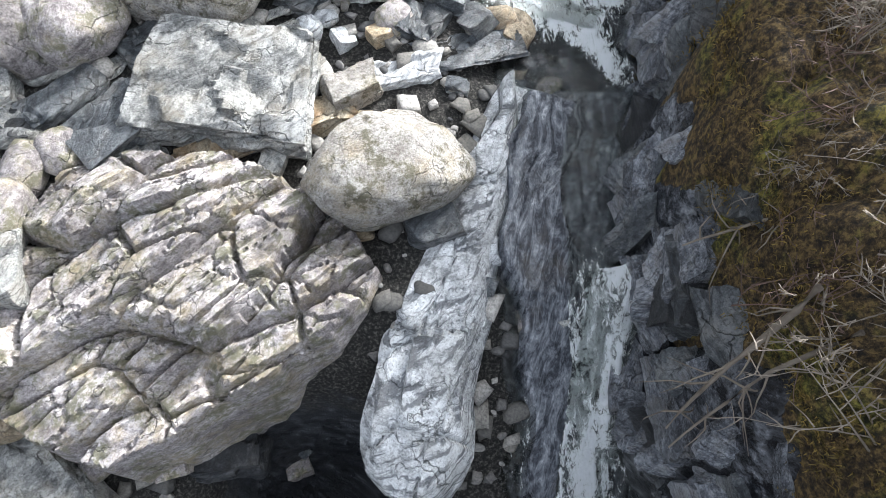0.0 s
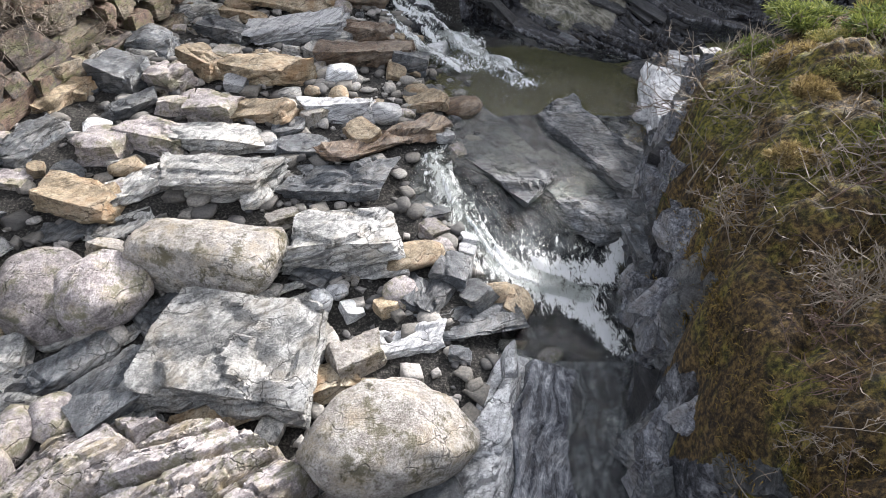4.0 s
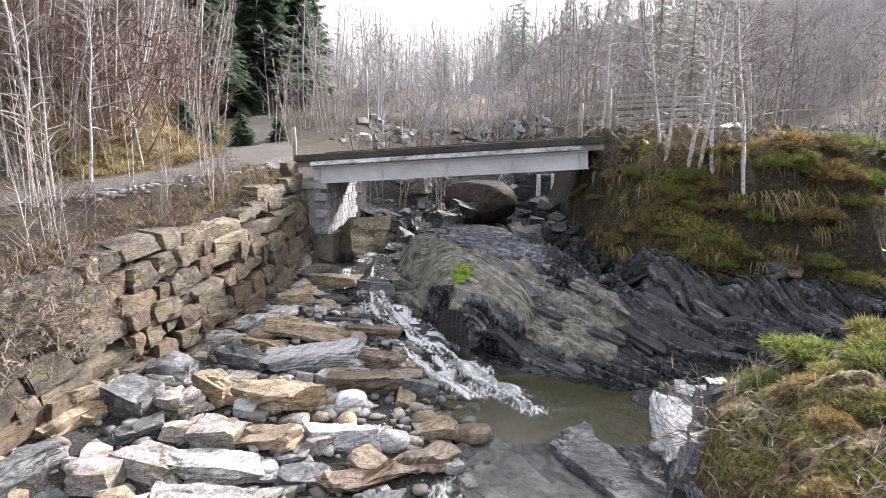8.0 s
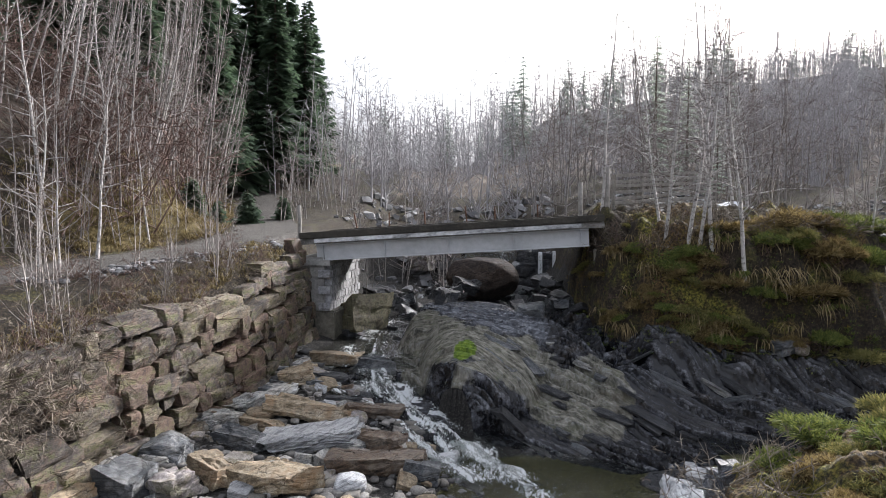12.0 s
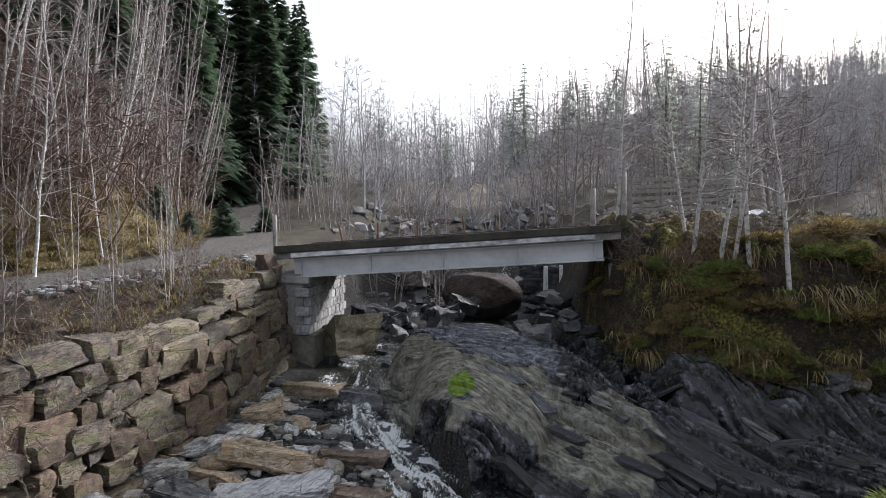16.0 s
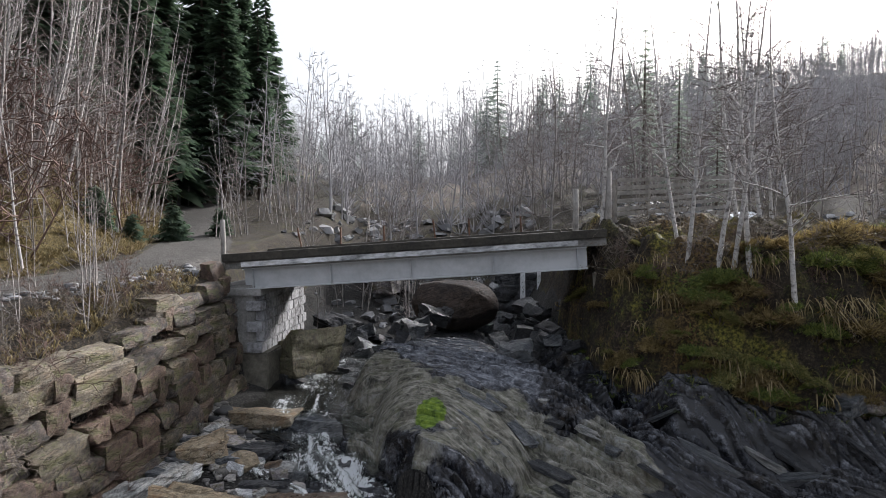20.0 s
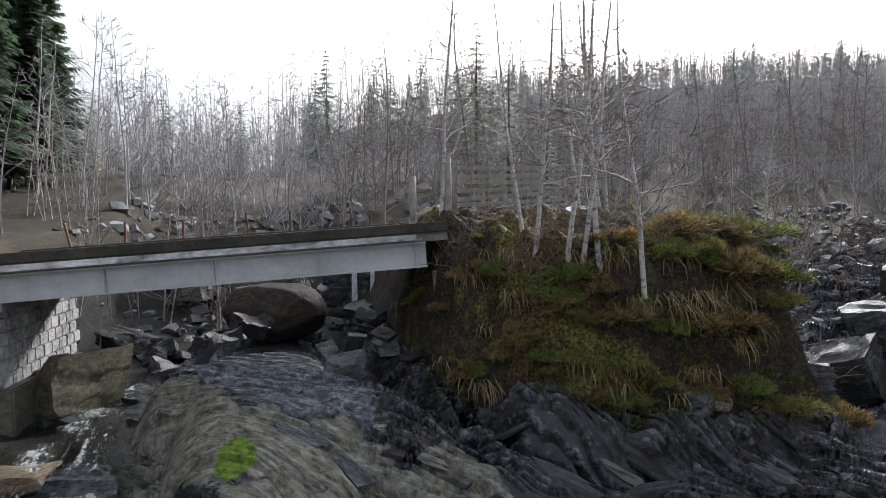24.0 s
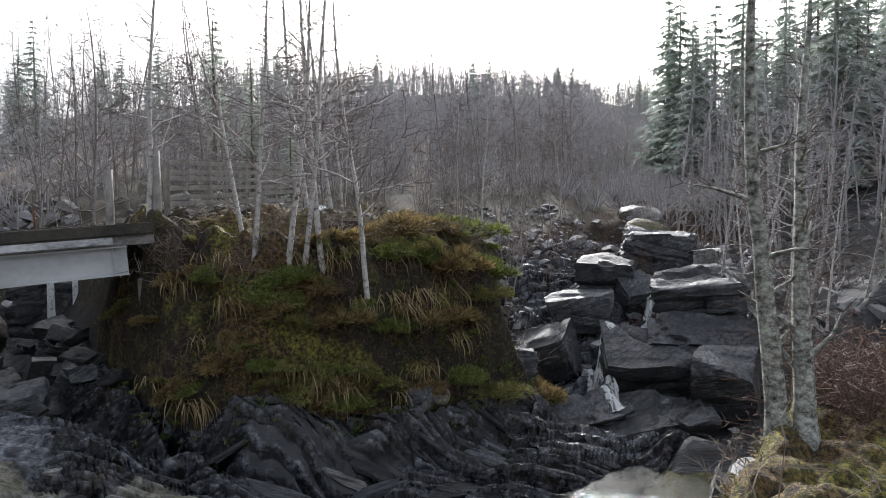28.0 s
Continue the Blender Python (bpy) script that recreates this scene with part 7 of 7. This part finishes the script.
# wooded slope on the far right
for k in range(44):
    x = rng_t.uniform(17, 36)
    y = rng_t.uniform(2, 6.5 + (x - 1.6) / 1.9)
    plant_tree("birch_tree", birches[k % 4] if k % 2 else slender[k % 5], x, y, rng_t.uniform(0.7, 1.2), rng_t.uniform(0, 360), "bare birch in the thin hillside wood", group="bare trees on the hillside")
# lichen-covered double trunk on the mossy mound
lichen_tree = tree_kind("birch", *bare_tree(77, 7.5, (0.1, 0.0), 16, 6, 0.15, 0.15, 0.14, 0.7, True, 2), M_LICHEN, M_TWIG)
plant_tree("old_birch", lichen_tree, 9.5, 9.55, 1.0, 30, "old double-trunked birch crusted with pale lichen on a mossy mound")
# dry brushwood over the wall, on the mound and along the bank
for k in range(70):
    y = 6.0 + 12.5 * rng_t.random() ** 1.35
    x = float(wall_x(y)) - rng_t.uniform(0.1, 2.4)
    plant_tree("dry_shrub", (shrubs if k % 4 else brush)[k % 4], x, y, rng_t.uniform(0.5, 1.0) * float(np.interp(y, [6, 14, 19], [1.45, 1.1, 0.55])), rng_t.uniform(-60, 60), "dry leafless brushwood hanging over the stone wall", "shrub", "brushwood above the wall", tilt=(rng_t.uniform(-10, 30), rng_t.uniform(20, 75)))
for k in range(24):
    y = 5.5 + 6.5 * rng_t.random()
    plant_tree("dry_shrub", shrubs[k % 4], float(wall_x(y)) - rng_t.uniform(0.2, 0.5), y, rng_t.uniform(0.8, 1.5), rng_t.uniform(-70, 70), "pale leafless bush trailing down over the stone wall", "shrub", "bushes trailing over the wall", z=float(wall_top(y)) - rng_t.uniform(-0.1, 0.5), tilt=(rng_t.uniform(-35, 35), rng_t.uniform(65, 125)))
for k in range(70):
    y = rng_t.uniform(14, 36)
    plant_tree("thicket", brush[k % 4], float(road_x(y)) - rng_t.uniform(3.0, 10), y, rng_t.uniform(1.8, 3.4), rng_t.uniform(0, 360), "dense red-brown leafless thicket on the hillside above the road", "shrub", "thicket above the road", tilt=(rng_t.uniform(-10, 10), rng_t.uniform(0, 25)))
for k in range(36):
    x = rng_t.uniform(4.6, 12)
    y = float(bank_foot(x)) + rng_t.uniform(0.2, 2.2)
    plant_tree("brushwood", brush[k % 4], x, y, rng_t.uniform(0.4, 0.9), rng_t.uniform(0, 360), "dark leafless brushwood clinging to the steep bank", "shrub", "brushwood on the steep bank", tilt=(rng_t.uniform(10, 60), rng_t.uniform(-30, 30)))
for k in range(50):
    y = rng_t.uniform(7, 18.5)
    a, b = float(wall_x(y)) - 0.4, float(road_x(y)) + 1.7
    plant_tree("dry_shrub", brush[k % 4], a + (b - a) * rng_t.random(), y, rng_t.uniform(0.35, 0.8), rng_t.uniform(0, 360), "dark leafless brushwood on the slope below the road", "shrub", "brushwood below the road", tilt=(rng_t.uniform(-30, 30), rng_t.uniform(0, 55)))
for k in range(62):
    y = rng_t.uniform(-0.5, 10)
    x = float(np.interp(y, *CLIFF_EDGE)) + 0.7 + 3.6 * rng_t.random() ** 1.3
    plant_tree("dry_shrub", shrubs[k % 4], x, y, rng_t.uniform(0.6, 1.15), rng_t.uniform(0, 360), "bare pale twigs of a low shrub on the mossy bank", "shrub", "shrubs on the mossy bank", tilt=(rng_t.uniform(-40, 40), rng_t.uniform(-75, -20)))
for k in range(48):
    y = rng_t.uniform(-1.2, 5.2)
    x = float(np.interp(y, *CLIFF_EDGE)) + 0.6 + 1.9 * rng_t.random()
    plant_tree("dry_shrub", (shrubs if k % 3 else brush)[k % 4], x, y, rng_t.uniform(0.45, 0.85), rng_t.uniform(0, 360), "bare pale twigs of a low shrub on the mossy bank", "shrub", "shrubs on the mossy bank", tilt=(rng_t.uniform(-40, 40), rng_t.uniform(-80, -30)))
for k, (a, b, r) in enumerate([((2.05, 0.75, 1.5), (2.75, 1.75, 3.15), 0.032), ((2.1, 0.6, 1.35), (2.95, 1.35, 3.1), 0.024), ((2.25, 2.3, 2.1), (3.1, 2.35, 3.25), 0.025)]):
    limb, rl = Strands(), np.random.RandomState(60 + k)
    way = np.array(b) - np.array(a)
    stem = bent(a, way, float(np.linalg.norm(way)), 9, rl, 0, 0.07)
    limb.tube(stem, np.linspace(r * 0.35, r, 9), 7)
    for q in range(9):
        j = rl.randint(1, 8)
        limb.tube(bent(stem[j], rl.normal(size=3) - way * 0.3, rl.uniform(0.3, 0.8), 5, rl, -0.05, 0.25), (0.012, 0.009, 0.007, 0.005, 0.002), 4)
    tagged(new("fallen_branch", tri_mesh("fallen_branch", limb.done(), M_STRAWTWIG)), "dead bleached branch hanging over the cliff edge", "branch")
for k in range(30):
    x = rng_t.uniform(4.6, 13)
    y = float(bank_foot(x)) + rng_t.uniform(0.5, 4)
    plant_tree("dry_shrub", shrubs[k % 4], x, y, rng_t.uniform(0.5, 1.2), rng_t.uniform(0, 360), "thin leafless shrub on the steep grassy bank", "shrub", "shrubs on the steep bank", tilt=(rng_t.uniform(0, 30), rng_t.uniform(-20, 20)))


def blades(name, n, place, length, droop, material, label, seed, width=0.012, per=14):
    """Tufts of bent blades."""
    rng = np.random.RandomState(seed)
    rr = random.Random(seed)
    V, Fc, base = [], [], 0
    for _ in range(n):
        x, y = place(rr)
        z = ground_at(x, y)
        L = rr.uniform(*length)
        az = rng.uniform(0, 2 * np.pi, per)
        up = rng.uniform(0.5, 1.3, per)
        d = np.stack([np.cos(az) * 0.7, np.sin(az) * 0.7, up], -1)
        side = np.stack([-np.sin(az), np.cos(az), 0 * az], -1) * width
        p0 = np.array([x, y, z - 0.02]) + np.stack([np.cos(az), np.sin(az), 0 * az], -1) * rng.uniform(0, 0.12, per)[:, None]
        l = L * rng.uniform(0.6, 1.1, per)[:, None]
        p1 = p0 + d * l * 0.5
        p2 = p1 + (d * (1, 1, 0.2) - (0, 0, droop)) * l * 0.5
        v = np.stack([p0 - side, p0 + side, p1 - side * 0.8, p1 + side * 0.8, p2], 1).reshape(-1, 3)
        k = (np.arange(per) * 5)[:, None]
        f = np.concatenate([k + [[0, 1, 3]], k + [[0, 3, 2]], k + [[2, 3, 4]]])
        V.append(v)
        Fc.append(f + base)
        base += len(v)
    return joined(name, [(np.concatenate(V), np.concatenate(Fc))], material, label, "grass", smooth=False)


def hanging_grass(name, n, place, length, material, label, seed):
    """Mops of long blades that hang over an edge, towards the stream."""
    rng, rr = np.random.RandomState(seed), random.Random(seed)
    V, Fc, base = [], [], 0
    for _ in range(n):
        x, y = place(rr)
        z = ground_at(x, y) + 0.05
        per, L = rr.randint(20, 44), rr.uniform(*length)
        az = rng.normal(-1.57, 0.75, per)
        d = np.stack([np.cos(az), np.sin(az), rng.uniform(0.1, 0.6, per)], -1)
        side = np.stack([-np.sin(az), np.cos(az), 0 * az], -1) * 0.009
        p0 = np.array([x, y, z]) + rng.normal(size=(per, 3)) * (0.14, 0.1, 0.04)
        l = L * rng.uniform(0.5, 1.1, per)[:, None]
        p1 = p0 + d * l * 0.3
        p2 = p1 + (d * (0.8, 0.8, 0) + (0, 0, -0.7)) * l * 0.4
        p3 = p2 + (d * (0.25, 0.25, 0) + (0, 0, -1.0)) * l * 0.4
        v = np.stack([p0 - side, p0 + side, p1 - side, p1 + side, p2 - side, p2 + side, p3], 1).reshape(-1, 3)
        k = (np.arange(per) * 7)[:, None]
        Fc.append(np.concatenate([k + [[0, 1, 3]], k + [[0, 3, 2]], k + [[2, 3, 5]], k + [[2, 5, 4]], k + [[4, 5, 6]]]) + base)
        V.append(v)
        base += len(v)
    return joined(name, [(np.concatenate(V), np.concatenate(Fc))], material, label, "grass", smooth=False)


M_DRYHANG = leaf_material("hanging_dry_grass", (0.08, 0.058, 0.022), (0.22, 0.165, 0.075), (0.42, 0.34, 0.19))
hanging_grass("dry_grass", 44, lambda r: (lambda x: (x, float(bank_foot(x)) + r.uniform(0.2, 1.9)))(r.choice((4.9, 5.6, 6.3, 6.9, 7.6, 8.4, 9.2, 9.9)) + r.gauss(0, 0.22)), (0.35, 0.8), M_DRYHANG, "pale dry grass hanging over the steep bank", 31)
blades("bank_shoots", 600, lambda r: (lambda a: (a + r.gauss(0, 0.35), float(bank_foot(a)) + abs(r.gauss(0.8, 0.7))))(r.choice([4.6, 4.9, 5.8, 6.2, 7.4, 8.3, 9.6, 10.4, 11.2, 8.9])), (0.06, 0.22), 0.5, M_GREENBLADE, "olive green moss and low shoots on the steep bank", 37, 0.014, 12)
blades("yellow_grass", 1500, lambda r: (lambda y: (float(road_x(y)) - r.uniform(1.6, 5.5), y))(r.uniform(17, 36)), (0.25, 0.5), 0.5, M_STRAW, "yellow autumn grass on the roadside bank", 32)
blades("moss_tufts", 3200, lambda r: (2.75 + 8 * r.random() ** 1.6, r.uniform(-1, 10.6)), (0.04, 0.12), 0.35, M_MOSSBLADE, "olive and brown moss and heather on the mound", 33, 0.007, 16)
blades("edge_tufts", 2600, lambda r: (lambda y: (float(np.interp(y, *CLIFF_EDGE)) + 0.55 + 2.6 * r.random() ** 1.2, y))(r.uniform(-1.2, 6.5)), (0.06, 0.17), 0.5, M_MOSSBLADE, "rusty and olive moss tufts along the cliff edge", 39, 0.006, 16)
blades("green_shoots", 700, lambda r: (lambda a: (a[0] + r.gauss(0, 0.5), a[1] + r.gauss(0, 0.6)))(r.choice([(5.3, 9.2), (4.4, 7.0), (4.9, 5.0), (6.2, 9.4), (4.6, 2.4)])), (0.08, 0.24), 0.2, M_GREENBLADE, "fresh green shoots among the moss on the mound", 34, 0.008, 14)
blades("bank_moss", 900, lambda r: (lambda x: (x, float(bank_foot(x)) + r.uniform(0.2, 4.5)))(r.uniform(4.3, 13)), (0.05, 0.14), 0.3, M_MOSSBLADE, "brown moss and leaf litter on the steep bank", 35, 0.012, 12)
blades("wall_grass", 260, lambda r: (lambda y: (float(wall_x(y)) - r.uniform(0.3, 2.0), y))(r.uniform(8, 20)), (0.2, 0.5), 0.6, M_STRAW, "dry grass on the earth above the wall", 36)


blades("mound_tufts", 2200, lambda r: (r.uniform(6.5, 11.5), r.uniform(5.5, 11.2)), (0.06, 0.2), 0.35, M_MOSSBLADE, "golden and olive moss tufts on the mound by the old birch", 48, 0.011, 14)
blades("mound_shoots", 900, lambda r: (r.gauss(9.3, 1.2), r.gauss(8.7, 0.9)), (0.05, 0.16), 0.35, M_GREENBLADE, "bright green moss at the foot of the old birch", 49, 0.011, 14)


# ---- far woods ----
def far_wood(name, n, place, kinds, scale, material, label, seed):
    rng = random.Random(seed)
    blocks = []
    for _ in range(n):
        x, y = place(rng)
        v, f = rng.choice(kinds)
        s = rng.uniform(*scale)
        a = rng.uniform(0, 6.28)
        c, d = math.cos(a), math.sin(a)
        blocks.append((v @ np.array([[c, -d, 0], [d, c, 0], [0, 0, 1]]).T * s + (x, y, ground_at(x, y)), f))
    return joined(name, blocks, material, label, "woods", smooth=False)


def both(t, c):
    return np.concatenate([t[0], c[0]]), np.concatenate([t[1], c[1] + len(t[0])])


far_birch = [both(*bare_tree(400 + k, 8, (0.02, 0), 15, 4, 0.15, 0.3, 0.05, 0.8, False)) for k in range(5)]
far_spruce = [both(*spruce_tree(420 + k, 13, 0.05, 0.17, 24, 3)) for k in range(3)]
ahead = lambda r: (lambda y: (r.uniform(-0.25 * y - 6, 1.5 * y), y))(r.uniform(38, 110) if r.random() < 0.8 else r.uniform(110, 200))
# woods up the valley carry their haze in the twig and needle colours
far_wood("far_birch_wood", 1150, ahead, far_birch, (0.7, 1.35), M_HAZETWIG, "hazy bare birch wood on the slopes up the valley", 41)
far_wood("ridge_wood", 380, lambda r: (lambda y: (r.uniform(0.3 * y, 1.25 * y), y))(r.uniform(70, 135)), far_birch, (0.8, 1.4), M_HAZETWIG, "bare birch wood along the hazy ridge", 45)
far_wood("far_spruce_wood", 90, lambda r: (lambda y: (r.uniform(-0.3 * y, 1.5 * y), y))(r.uniform(70, 200)), far_spruce, (0.5, 1.0), M_FARHAZENEEDLE, "hazy spruces standing among birches up the valley", 42)
far_wood("right_hill_wood", 120, lambda r: (lambda x: (x, r.uniform(-5, 6.5 + (x - 1.6) / 1.65)))(r.uniform(40, 100)), far_spruce, (0.8, 1.3), M_FARHAZENEEDLE, "spruce wood on the hazy slope beside the side valley", 43)
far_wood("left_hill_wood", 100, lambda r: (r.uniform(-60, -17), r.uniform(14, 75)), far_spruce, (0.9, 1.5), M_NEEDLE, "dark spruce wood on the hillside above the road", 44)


far_wood("hill_wood", 520, lambda r: (lambda y: (r.uniform(0.35 * y, 1.25 * y), y))(r.uniform(44, 115)), far_birch, (0.7, 1.3), M_HAZETWIG, "bare trees covering the hillside, tinted pale as haze", 54)
far_wood("skyline_wood", 900, lambda r: (lambda y: (r.uniform(-0.25 * y, 1.5 * y), y))(120 + 320 * r.random() ** 1.5), far_birch, (1.4, 2.8), M_HAZETWIG, "bare wood along the far skyline, tinted pale as haze", 50)
far_wood("right_slope_birches", 260, lambda r: (lambda x: (x, r.uniform(0, 6.5 + (x - 1.6) / 1.7)))(r.uniform(26, 90)), far_birch, (0.9, 1.6), M_HAZETWIG, "bare trees on the slope beside the side valley, tinted pale as haze", 52)


def scrub_tuft(seed):
    rng, c = np.random.RandomState(seed), Strands()
    for _ in range(7):
        w = rng.normal(size=3) * (0.5, 0.5, 0.1) + (0, 0, 1)
        c.tube(bent((0, 0, -0.1), w, rng.uniform(1.0, 2.2), 3, rng, 0, 0.2), (0.03, 0.02, 0.006), 3)
    return c.done()


far_wood("far_scrub", 2000, lambda r: (lambda y: (r.uniform(3 - 0.2 * y if y > 40 else 26, 1.4 * y + 25), y))(r.uniform(22, 100)), [scrub_tuft(440 + k) for k in range(5)], (0.6, 1.5), M_HAZETWIG, "low bare grey scrub covering the hazy slopes", 46)


# ---- fence, posts and odds ----
def post(x, y, z0, z1, r, label):
    s = Strands()
    s.tube([(0, 0, -0.3), (0.01, 0, (z1 - z0) * 0.5), (0, 0.01, z1 - z0), (0, 0, z1 - z0 + 0.005)], [r, r * 0.97, r * 0.93, 0.002], 9)
    ob = new("post", tri_mesh("post", s.done(), M_POST))
    ob.matrix_world = pose(x, y, z0)
    return tagged(ob, label, "post")


post(-5.35, 20.95, 6.2, 7.32, 0.07, "weathered grey wooden post at the bridge end")
post(4.1, 20.0, 6.7, 8.1, 0.08, "pale weathered wooden post beside the bridge end")
post(5.05, 20.4, 6.7, 8.62, 0.11, "thick grey gate post beside the bridge end")
fence = thing("board_fence", "old grey horizontal-board fence above the bank", "fence")
f0, f1 = Vector((5.4, 20.9, 7.0)), Vector((10.3, 24.4, 7.35))
fd = f1 - f0
fyaw = math.atan2(fd.y, fd.x)
for k in range(5):
    p = f0 + fd * k / 4
    part("post", box((0.1, 0.1, 1.7), (0, 0, 0.55), 0.01), M_POST, fence).matrix_world = Matrix.Translation(p) @ Matrix.Rotation(fyaw, 4, "Z")
for k in range(8):
    b = part("board", box((fd.length, 0.03, 0.11), (0, 0, 0), 0.006), M_POST, fence)
    b.matrix_world = Matrix.Translation(f0 + fd / 2 + Vector((0.03, -0.07, 0.05 + k * 0.19))) @ Matrix.Rotation(fyaw, 4, "Z") @ Matrix.Rotation(-math.atan2(fd.z, fd.xy.length) + radians(0.6 * ((k * 7) % 3 - 1)), 4, "Y")
sheet_v = [(0.45 * math.cos(a) * (1 + 0.3 * math.sin(3 * a)), 0.3 * math.sin(a), 0.08 + 0.05 * math.sin(2 * a)) for a in np.linspace(0, 2 * np.pi, 16, endpoint=False)]
bm = bmesh.new()
face = bm.faces.new([bm.verts.new(v) for v in sheet_v])
ext = bmesh.ops.extrude_face_region(bm, geom=[face])
bmesh.ops.translate(bm, verts=[g for g in ext["geom"] if isinstance(g, bmesh.types.BMVert)], vec=(0, 0, 0.18))
bmesh.ops.recalc_face_normals(bm, faces=bm.faces)
ob = new("white_sheet", mesh_of("white_sheet", bm, M_SHEET))
ob.matrix_world = pose(11.6, 26.0, ground_at(11.6, 26.0) + 0.0, 35, 0, 0)
tagged(ob, "crumpled white plastic sheet lying on the slope", "plastic sheet")
